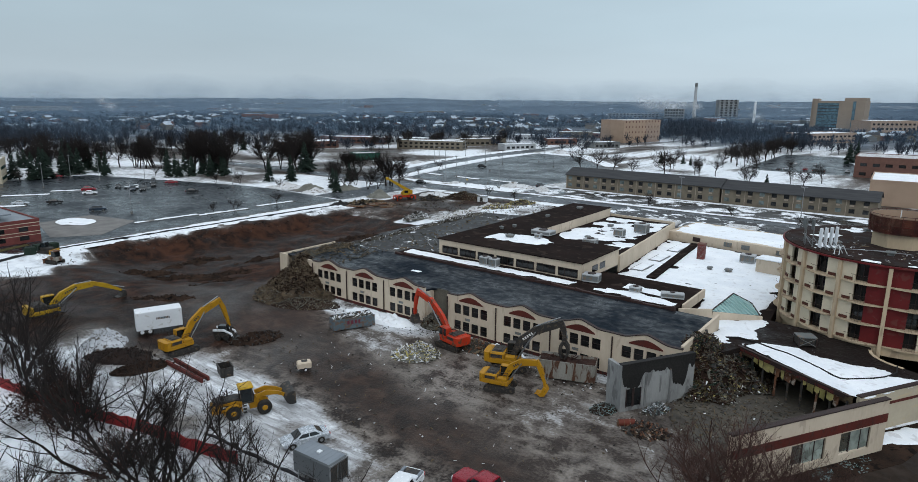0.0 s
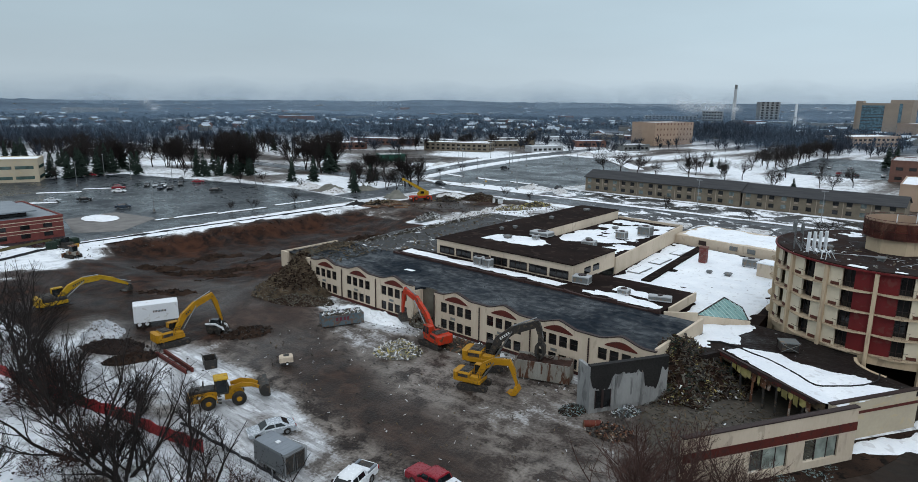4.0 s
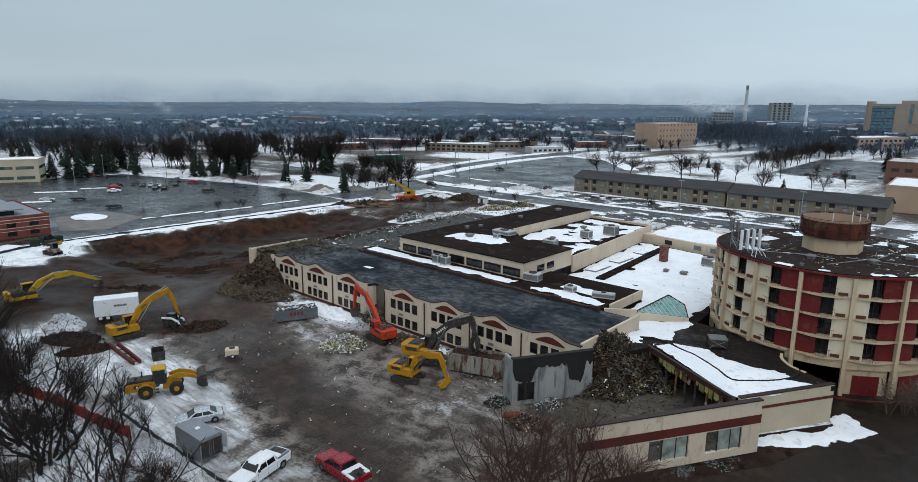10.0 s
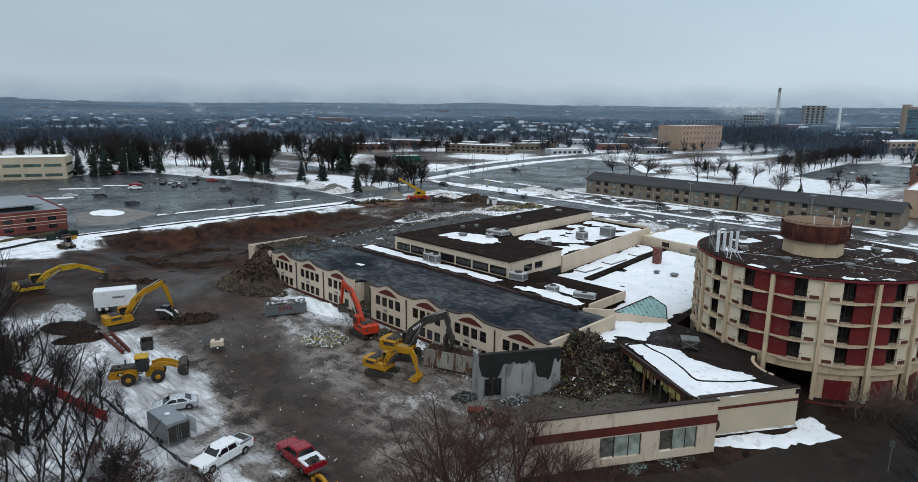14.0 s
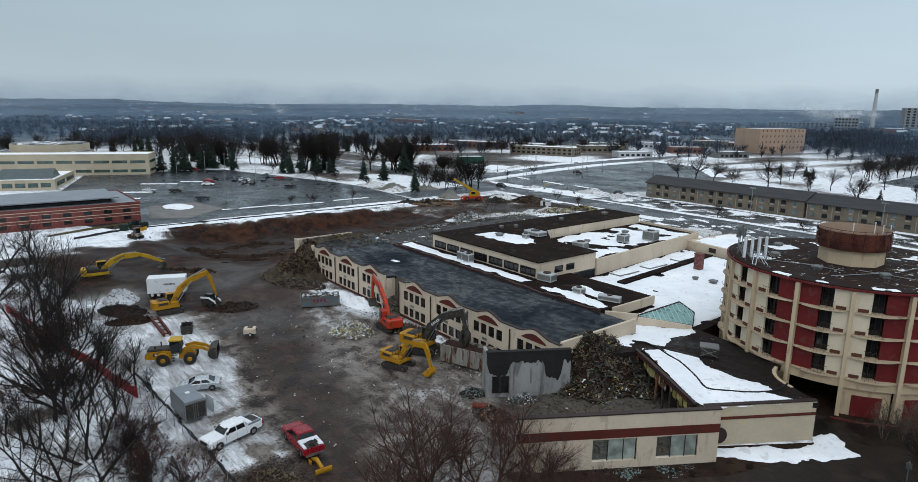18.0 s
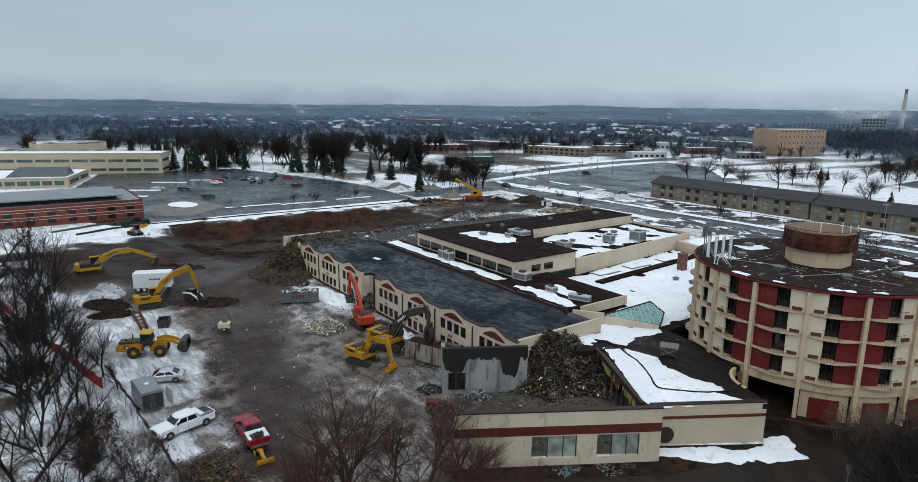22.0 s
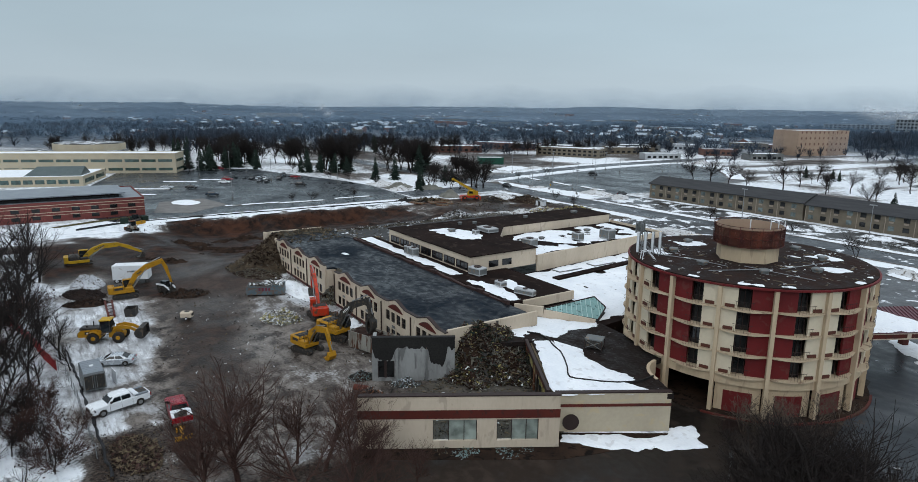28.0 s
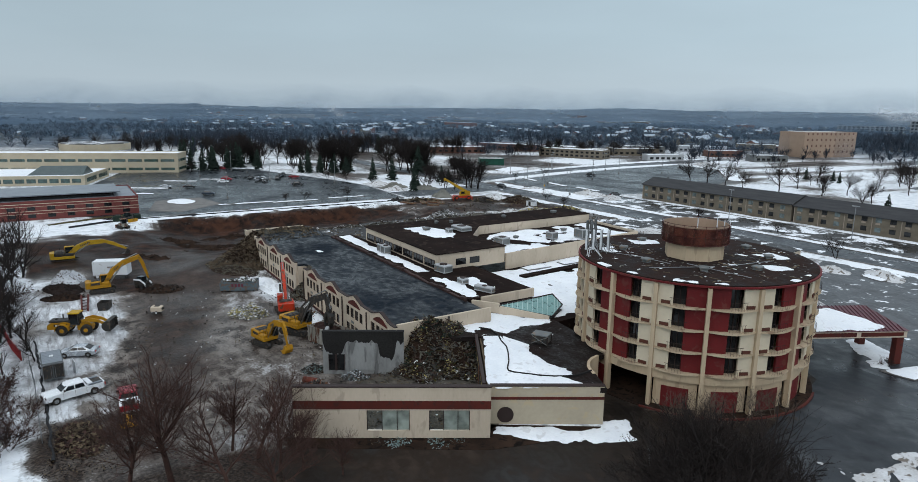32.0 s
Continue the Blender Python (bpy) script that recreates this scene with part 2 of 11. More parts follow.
surface("shingle", (0.050, 0.050, 0.052), (0.030, 0.031, 0.034), 1.5, 0.85, bump=0.01, stretch=(0.4, 2, 2))
surface("pale_tan", (0.31, 0.255, 0.205), (0.26, 0.21, 0.17), 0.4, 0.85)
surface("pale_concrete", (0.42, 0.43, 0.44), (0.33, 0.34, 0.35), 0.3, 0.85)
surface("apt_wall", (0.165, 0.14, 0.105), (0.12, 0.10, 0.076), 1.5, 0.85, bump=0.01)
surface("red_brick", (0.18, 0.052, 0.046), (0.125, 0.037, 0.032), 2.0, 0.85, bump=0.01)
surface("brown_brick", (0.16, 0.085, 0.065), (0.12, 0.06, 0.048), 2.0, 0.85)
surface("tan_brick", (0.37, 0.265, 0.195), (0.31, 0.22, 0.16), 0.6, 0.85)
surface("grey_metal", (0.24, 0.265, 0.29), (0.17, 0.19, 0.215), 1.0, 0.45, metal=0.3)
surface("hvac", (0.185, 0.195, 0.195), (0.11, 0.117, 0.117), 1.5, 0.55, metal=0.2, wear=(0.2, 0.15, 0.11), wear_amount=0.2)
surface("white_panel", (0.70, 0.72, 0.74), (0.62, 0.64, 0.67), 1.0, 0.5, wear=(0.52, 0.52, 0.52), wear_amount=0.08)
surface("green_metal", (0.215, 0.365, 0.35), (0.16, 0.29, 0.28), 1.0, 0.6, wear=(0.05, 0.1, 0.1), wear_amount=0.2)
surface("grey_green", (0.075, 0.10, 0.10), (0.05, 0.07, 0.072), 1.0, 0.35)
surface("deep_green", (0.012, 0.075, 0.05), (0.01, 0.05, 0.035), 1.0, 0.5)
surface("green_seam", (0.46, 0.60, 0.58), None, 1.0, 0.4)
surface("burgundy_roof", (0.085, 0.015, 0.025), (0.06, 0.012, 0.02), 1.0, 0.35, spec=0.6)
surface("cat_yellow", (0.40, 0.20, 0.009), (0.31, 0.15, 0.008), 2.0, 0.5, wear=(0.20, 0.105, 0.02), wear_amount=0.12)
surface("bright_yellow", (0.47, 0.285, 0.015), (0.34, 0.20, 0.012), 3.0, 0.5, wear=(0.2, 0.13, 0.03), wear_amount=0.12)
surface("excavator_orange", (0.47, 0.038, 0.012), (0.35, 0.028, 0.010), 1.5, 0.4, wear=(0.12, 0.05, 0.03), wear_amount=0.25)
surface("dark_machine", (0.022, 0.022, 0.022), (0.04, 0.036, 0.032), 2.0, 0.55, wear=(0.08, 0.06, 0.045), wear_amount=0.3)
surface("rubber", (0.018, 0.017, 0.016), (0.04, 0.034, 0.028), 2.0, 0.85)
surface("steel", (0.32, 0.33, 0.34), (0.2, 0.2, 0.2), 2.0, 0.35, metal=0.8)
surface("rust", (0.16, 0.075, 0.04), (0.09, 0.04, 0.025), 1.5, 0.85, wear=(0.3, 0.26, 0.22), wear_amount=0.3, bump=0.02)
surface("rusty_mesh", (0.15, 0.035, 0.022), (0.09, 0.025, 0.017), 1.5, 0.8)
surface("tan_dumpster", (0.27, 0.265, 0.24), (0.16, 0.14, 0.115), 1.5, 0.7, wear=(0.085, 0.04, 0.024), wear_amount=0.4, stretch=(1, 1, 0.3))
surface("teal_dumpster", (0.115, 0.155, 0.175), (0.075, 0.105, 0.125), 1.5, 0.65, wear=(0.14, 0.10, 0.08), wear_amount=0.5)
surface("car_white", (0.72, 0.74, 0.76), (0.64, 0.66, 0.68), 1.0, 0.22, spec=0.6)
surface("car_silver", (0.46, 0.49, 0.52), (0.40, 0.43, 0.46), 1.0, 0.25, metal=0.4)
surface("charcoal_metal", (0.088, 0.098, 0.103), (0.066, 0.074, 0.079), 1.0, 0.35, spec=0.6)
surface("brown_trim", (0.052, 0.026, 0.022), (0.028, 0.018, 0.017), 0.8, 0.7)
# snow greyed towards blue to imitate haze on far roofs and clearings
surface("hazed_snow", (0.46, 0.51, 0.56), (0.34, 0.39, 0.44), 0.2, 0.9)
surface("dark_rust", (0.045, 0.022, 0.016), (0.025, 0.014, 0.012), 1.5, 0.9)
surface("car_red", (0.25, 0.007, 0.018), (0.19, 0.006, 0.014), 1.0, 0.3, spec=0.4)
surface("car_black", (0.015, 0.017, 0.02), None, 1.0, 0.18, spec=0.6)
surface("car_blue", (0.02, 0.035, 0.055), None, 1.0, 0.2, spec=0.6)
surface("lamp_red", (0.4, 0.01, 0.01), None, 1.0, 0.3)
surface("sign_ink", (0.05, 0.05, 0.055), None, 1.0, 0.6)
surface("sign_red", (0.16, 0.035, 0.055), None, 1.0, 0.6)
surface("sign_white", (0.7, 0.7, 0.7), None, 1.0, 0.6)
surface("dirt", (0.040, 0.0235, 0.016), (0.016, 0.0105, 0.008), 1.0, 0.9, bump=0.06, wear=(0.008, 0.006, 0.005), wear_amount=0.3, spec=0.08)
wet_surface("stripped_deck", (0.060, 0.060, 0.060), (0.020, 0.021, 0.023), 0.12, 0.5, snow=0.25, gloss=(0.7, 0.4), spec=0.12, dirt=True)
surface("rubble_mix", (0.105, 0.098, 0.08), (0.045, 0.041, 0.033), 1.0, 0.9, bump=0.05, random_tint=0.5)
surface("pale_rubble", (0.20, 0.195, 0.17), (0.10, 0.097, 0.085), 1.0, 0.9, bump=0.05)
surface("brown_rubble", (0.128, 0.100, 0.068), (0.058, 0.043, 0.029), 1.0, 0.9, bump=0.05)
surface("timber", (0.15, 0.115, 0.07), (0.07, 0.05, 0.033), 1.5, 0.8)
surface("insulation", (0.46, 0.40, 0.15), (0.26, 0.22, 0.10), 2.0, 0.9)
surface("torn_yellow", (0.40, 0.30, 0.05), (0.20, 0.13, 0.035), 2.5, 0.9, wear=(0.09, 0.05, 0.03), wear_amount=0.4)
surface("litter_brown", (0.11, 0.08, 0.052), (0.035, 0.024, 0.017), 2.0, 0.95, bump=0.04)
surface("bark", (0.024, 0.018, 0.016), (0.012, 0.0095, 0.009), 3.0, 0.95)
surface("tan_bark", (0.13, 0.10, 0.078), (0.075, 0.056, 0.043), 3.0, 0.95)
surface("bark_red", (0.075, 0.040, 0.032), (0.040, 0.022, 0.018), 3.0, 0.95)
# blue-grey in the next three wood colours imitates distance haze
surface("hazed_wood", (0.078, 0.104, 0.132), (0.052, 0.071, 0.094), 0.05, 1.0, spec=0.1)
surface("hazed_town_wood", (0.037, 0.043, 0.055), (0.022, 0.026, 0.035), 0.3, 1.0, spec=0.1)
surface("hazed_far_wood", (0.088, 0.118, 0.152), (0.056, 0.078, 0.104), 0.02, 1.0, spec=0.0)
surface("needles", (0.018, 0.032, 0.022), (0.010, 0.018, 0.014), 1.0, 0.9)
surface("dark_leaves", (0.026, 0.017, 0.014), (0.013, 0.009, 0.008), 1.0, 0.95)
surface("orange_fence", (0.32, 0.020, 0.022), (0.18, 0.012, 0.014), 1.0, 0.6)
surface("withered_grass", (0.075, 0.062, 0.022), (0.042, 0.035, 0.014), 1.0, 0.95, bump=0.03)
surface("silt_fence", (0.018, 0.018, 0.02), (0.03, 0.03, 0.032), 1.0, 0.7)
surface("kerb", (0.20, 0.19, 0.18), (0.12, 0.115, 0.11), 1.0, 0.85)
surface("pole_grey", (0.28, 0.29, 0.30), None, 1.0, 0.5, metal=0.4)
surface("cyan_debris", (0.14, 0.23, 0.23), (0.19, 0.21, 0.21), 2.0, 0.6)
surface("marking", (0.42, 0.42, 0.40), (0.22, 0.22, 0.21), 1.0, 0.7)


mesh_mat, nt, b = nodes_of("screen_mesh", 0.7, 0.0, 0.2)
v = coords(nt)
nt.links.new(mix_col(nt, remap(nt, noise_node(nt, 0.8, 6, v, 0.5), 0.35, 0.65), (0.035, 0.008, 0.008), (0.12, 0.034, 0.020)), b.inputs["Base Color"])
nt.links.new(remap(nt, noise_node(nt, 0.6, 5, coords(nt, (1, 1, 0.6)), 0.6), 0.35, 0.65, 0.35, 0.9), b.inputs["Alpha"])
MATS["screen_mesh"] = mesh_mat


def glass_material(name, col, rough=0.06, spec=0.8):
    m, nt, b = nodes_of(name, rough, 0.0, spec)
    v = coords(nt)
    c = mix_col(nt, remap(nt, noise_node(nt, 0.7, 3, v), 0.35, 0.65), col, tuple(x * 0.4 for x in col))
    nt.links.new(c, b.inputs["Base Color"])
    MATS[name] = m


glass_material("dark_glass", (0.018, 0.019, 0.020), 0.08, 0.4)
glass_material("car_glass", (0.012, 0.016, 0.018), 0.06, 0.4)
glass_material("blue_glass", (0.11, 0.21, 0.27), 0.2)
glass_material("green_glass", (0.05, 0.10, 0.09))
glass_material("pale_glass", (0.16, 0.20, 0.20), 0.15)
# pale colour imitates reflected sky and the bright room behind clear glass
glass_material("reflect_pane", (0.34, 0.39, 0.35), 0.12)
clear, nt, b = nodes_of("clear_pane", 0.04, 0.0, 0.5)
b.inputs["Transmission Weight"].default_value, b.inputs["IOR"].default_value = 1.0, 1.12
nt.links.new(mix_col(nt, remap(nt, noise_node(nt, 1.5, 5, coords(nt)), 0.4, 0.6), (0.95, 1.0, 0.99), (0.8, 0.85, 0.85)), b.inputs["Base Color"])
MATS["clear_pane"] = clear


def ground_material():
    m, nt, b = nodes_of("open_ground", 0.6, 0.0, 0.06)
    v = coords(nt)
    attr = {}
    for key in ("snow", "earth", "litter", "far", "frost"):
        a = nt.nodes.new("ShaderNodeAttribute")
        a.attribute_name = key
        attr[key] = a.outputs["Fac"]
    big, mid, fine, grit = noise_node(nt, 0.06, 6, v, 0.6), noise_node(nt, 0.45, 7, v, 0.7), noise_node(nt, 3.2, 6, v), noise_node(nt, 8, 4, v)
    huge = noise_node(nt, 0.012, 8, v, 0.5)
    ruts = nt.nodes.new("ShaderNodeMapping")
    ruts.inputs["Rotation"].default_value, ruts.inputs["Scale"].default_value = (0, 0, radians(18)), (0.26, 1.1, 1)
    nt.links.new(v, ruts.inputs[0])
    track = noise_node(nt, 0.62, 7, ruts.outputs[0], 1.3)
    mud = mix_col(nt, remap(nt, math_node(nt, "ADD", math_node(nt, "MULTIPLY", mid, 0.55), math_node(nt, "MULTIPLY", fine, 0.45)), 0.38, 0.62), (0.020, 0.0135, 0.0105), (0.056, 0.039, 0.030))
    mud = mix_col(nt, remap(nt, big, 0.42, 0.62, 0, 0.75), mud, (0.042, 0.031, 0.0265))
    mud = mix_col(nt, remap(nt, math_node(nt, "ADD", math_node(nt, "MULTIPLY", track, 0.5), math_node(nt, "MULTIPLY", mid, 0.5)), 0.5, 0.66, 0, 0.45), mud, (0.100, 0.079, 0.065))
    mud = mix_col(nt, remap(nt, track, 0.45, 0.36, 0, 0.5), mud, (0.020, 0.016, 0.0135))
    mud = mix_col(nt, remap(nt, grit, 0.57, 0.72, 0, 0.55), mud, (0.12, 0.102, 0.088))
    mud = mix_col(nt, remap(nt, grit, 0.42, 0.3, 0, 0.5), mud, (0.014, 0.0105, 0.009))
    earth = mix_col(nt, remap(nt, math_node(nt, "ADD", math_node(nt, "MULTIPLY", mid, 0.6), math_node(nt, "MULTIPLY", fine, 0.4)), 0.4, 0.62), (0.0065, 0.0045, 0.0038), (0.034, 0.0165, 0.0105))
    earth = mix_col(nt, remap(nt, math_node(nt, "ADD", math_node(nt, "MULTIPLY", big, 0.6), math_node(nt, "MULTIPLY", mid, 0.4)), 0.5, 0.66, 0, 0.75), earth, (0.064, 0.026, 0.0145))
    litter = mix_col(nt, remap(nt, fine, 0.4, 0.6), (0.012, 0.009, 0.0075), (0.050, 0.034, 0.025))
    # blue-grey of the far ground imitates distance haze
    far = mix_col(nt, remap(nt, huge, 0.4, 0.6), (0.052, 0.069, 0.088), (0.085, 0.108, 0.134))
    c = mix_col(nt, attr["earth"], mud, earth)
    rime = math_node(nt, "ADD", math_node(nt, "MULTIPLY", mid, 0.55), math_node(nt, "ADD", math_node(nt, "MULTIPLY", track, 0.2), math_node(nt, "MULTIPLY", fine, 0.25)))
    c = mix_col(nt, math_node(nt, "MULTIPLY", remap(nt, rime, 0.44, 0.60), attr["frost"]), c, (0.205, 0.180, 0.158))
    c = mix_col(nt, attr["litter"], c, litter)
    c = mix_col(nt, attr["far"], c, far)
    field = math_node(nt, "ADD", math_node(nt, "MULTIPLY", math_node(nt, "ADD", math_node(nt, "MULTIPLY", mid, 0.6), math_node(nt, "MULTIPLY", track, 0.4)), 0.55), math_node(nt, "MULTIPLY", fine, 0.3))
    field = math_node(nt, "ADD", field, math_node(nt, "MULTIPLY", big, 0.35))
    edge = math_node(nt, "ADD", field, attr["snow"])
    mask = remap(nt, edge, 1.0, 1.17)
    slush = remap(nt, edge, 0.86, 1.06, 0, 0.6)
    c = mix_col(nt, slush, c, (0.185, 0.166, 0.150))
    white = mix_col(nt, remap(nt, mid, 0.3, 0.7), (0.60, 0.63, 0.67), (0.82, 0.84, 0.86))
    white = mix_col(nt, math_node(nt, "MULTIPLY", attr["frost"], remap(nt, track, 0.36, 0.58)), white, (0.36, 0.365, 0.375))
    thin = nt.nodes.new("ShaderNodeMapping")
    thin.inputs["Rotation"].default_value, thin.inputs["Scale"].default_value = (0, 0, radians(16)), (0.22, 1.9, 1)
    nt.links.new(v, thin.inputs[0])
    rills = noise_node(nt, 1.1, 8, thin.outputs[0], 0.9)
    white = mix_col(nt, math_node(nt, "MULTIPLY", attr["frost"], remap(nt, math_node(nt, "ADD", math_node(nt, "MULTIPLY", rills, 0.65), math_node(nt, "MULTIPLY", fine, 0.35)), 0.5, 0.64, 0, 0.85)), white, (0.15, 0.142, 0.14))
    white = mix_col(nt, math_node(nt, "MULTIPLY", attr["frost"], remap(nt, grit, 0.5, 0.7, 0, 0.4)), white, (0.20, 0.19, 0.185))
    c = mix_col(nt, mask, c, white)
    nt.links.new(c, b.inputs["Base Color"])
    damp = math_node(nt, "SUBTRACT", 1.0, math_node(nt, "MAXIMUM", attr["earth"], math_node(nt, "MAXIMUM", attr["litter"], attr["far"])))
    nt.links.new(remap(nt, damp, 0.2, 1.0, 0.06, 0.22), b.inputs["Specular IOR Level"])
    wet = remap(nt, big, 0.4, 0.6, 0.34, 0.7)
    nt.links.new(math_node(nt, "MAXIMUM", wet, math_node(nt, "MULTIPLY", mask, 0.75)), b.inputs["Roughness"])
    relief = math_node(nt, "ADD", fine, math_node(nt, "MULTIPLY", grit, 0.3))
    bumped(nt, b, relief, 0.6, 0.12)
    MATS["open_ground"] = m


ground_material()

# ---- building helpers ----
def face(bm, pts):
    return bm.faces.new([bm.verts.new(p) for p in pts])


def box(bm, x0, x1, y0, y1, z0, z1):
    v = [bm.verts.new(p) for p in ((x0, y0, z0), (x1, y0, z0), (x1, y1, z0), (x0, y1, z0), (x0, y0, z1), (x1, y0, z1), (x1, y1, z1), (x0, y1, z1))]
    for f in ((0, 3, 2, 1), (4, 5, 6, 7), (0, 1, 5, 4), (1, 2, 6, 5), (2, 3, 7, 6), (3, 0, 4, 7)):
        bm.faces.new([v[i] for i in f])
    return v


def bevel_box(bm, x0, x1, y0, y1, z0, z1, r=0.05):
    """A box whose upright and top edges are cut back."""
    ring = lambda k, z: [bm.verts.new(p) for p in ((x0 + r + k, y0 + k, z), (x1 - r - k, y0 + k, z), (x1 - k, y0 + r + k, z), (x1 - k, y1 - r - k, z),
                                                   (x1 - r - k, y1 - k, z), (x0 + r + k, y1 - k, z), (x0 + k, y1 - r - k, z), (x0 + k, y0 + r + k, z))]
    rings = [ring(0, z0), ring(0, z1 - r), ring(r * 0.8, z1)]
    for a, b in zip(rings, rings[1:]):
        for i in range(8):
            bm.faces.new((a[i], a[(i + 1) % 8], b[(i + 1) % 8], b[i]))
    bm.faces.new(rings[-1])
    bm.faces.new(rings[0][::-1])


def prism(bm, pts, z0, z1):
    """A polygon, counter-clockwise seen from above, drawn up from z0 to z1."""
    lo, hi = [bm.verts.new((x, y, z0)) for x, y in pts], [bm.verts.new((x, y, z1)) for x, y in pts]
    n = len(pts)
    for i in range(n):
        bm.faces.new((lo[i], lo[(i + 1) % n], hi[(i + 1) % n], hi[i]))
    bm.faces.new(hi)
    bm.faces.new(lo[::-1])


def profile(bm, pts, y0, y1):
    """A polygon in x and z, drawn out along y."""
    a, b = [bm.verts.new((x, y0, z)) for x, z in pts], [bm.verts.new((x, y1, z)) for x, z in pts]
    n = len(pts)
    for i in range(n):
        bm.faces.new((a[i], a[(i + 1) % n], b[(i + 1) % n], b[i]))
    bm.faces.new(a[::-1])
    bm.faces.new(b)


def tube(bm, p, q, r0, r1=None, n=6, caps=True):
    p, q = Vector(p), Vector(q)
    r1 = r0 if r1 is None else r1
    d = (q - p).normalized()
    u = d.orthogonal().normalized()
    w = d.cross(u)
    rings = []
    for c, r in ((p, r0), (q, r1)):
        rings.append([bm.verts.new(c + (u * math.cos(2 * math.pi * i / n) + w * math.sin(2 * math.pi * i / n)) * r) for i in range(n)])
    for i in range(n):
        bm.faces.new((rings[0][i], rings[0][(i + 1) % n], rings[1][(i + 1) % n], rings[1][i]))
    if caps:
        bm.faces.new(rings[0][::-1])
        bm.faces.new(rings[1])


def beam(bm, p, q, w, h):
    """A rectangular bar from p to q, w across and h deep."""
    p, q = Vector(p), Vector(q)
    d = (q - p).normalized()
    side = d.cross(Vector((0, 0, 1)))
    side = (side if side.length > 1e-4 else Vector((1, 0, 0))).normalized()
    up = side.cross(d).normalized()
    a, b = [[bm.verts.new(c + side * (sx * w / 2) + up * (sz * h / 2)) for sx, sz in ((-1, -1), (1, -1), (1, 1), (-1, 1))] for c in (p, q)]
    for i in range(4):
        bm.faces.new((a[i], a[(i + 1) % 4], b[(i + 1) % 4], b[i]))
    bm.faces.new(a[::-1])
    bm.faces.new(b)


def mesh_of(bm, name, mat):
    bmesh.ops.recalc_face_normals(bm, faces=bm.faces)
    me = bpy.data.meshes.new(name)
    bm.to_mesh(me)
    bm.free()
    me.materials.append(MATS[mat])
    return me


def part(name, bm, mat, parent=None, label="", smooth=False):
    me = bm if isinstance(bm, bpy.types.Mesh) else mesh_of(bm, name, mat)
    if smooth:
        me.polygons.foreach_set("use_smooth", [True] * len(me.polygons))
    ob = new(name, me)
    ob.parent = parent
    return tagged(ob, label)


def thing(name, label, category, m=None, group="", kind=""):
    ob = new(name)
    ob.empty_display_size = 0.3
    ob.matrix_basis = m or Matrix.Identity(4)
    return tagged(ob, label, category, group, kind)


def solid(name, bm, mat, label, category="", m=None, kind="", group="", smooth=False):
    ob = part(name, bm, mat, None, label, smooth)
    ob.matrix_basis = m or Matrix.Identity(4)
    return tagged(ob, "", category, group, kind)


def boxes(name, mat, parent, *dims, label=""):
    """One part for each box given."""
    for d in dims:
        bm = bmesh.new()
        box(bm, *d)
        part(name, bm, mat, parent, label)


def fbm(x, y, s=1.0, o=4):
    return noise.fractal(Vector((x * s, y * s, 3.7)), 1.0, 2.0, o)


def smooth_step(a, b, x):
    t = min(1, max(0, (x - a) / (b - a)))
    return t * t * (3 - 2 * t)


def inside(poly, x, y):
    c, j = False, len(poly) - 1
    for i in range(len(poly)):
        (xi, yi), (xj, yj) = poly[i], poly[j]
        if (yi > y) != (yj > y) and x < (xj - xi) * (y - yi) / (yj - yi) + xi:
            c = not c
        j = i
    return c


def edge_distance(poly, x, y):
    """How far inside (positive) or outside a polygon a point lies."""
    best = 1e9
    for (ax, ay), (bx, by) in zip(poly, poly[1:] + poly[:1]):
        dx, dy = bx - ax, by - ay
        t = min(1, max(0, ((x - ax) * dx + (y - ay) * dy) / (dx * dx + dy * dy)))
        best = min(best, math.hypot(x - ax - t * dx, y - ay - t * dy))
    return best if inside(poly, x, y) else -best


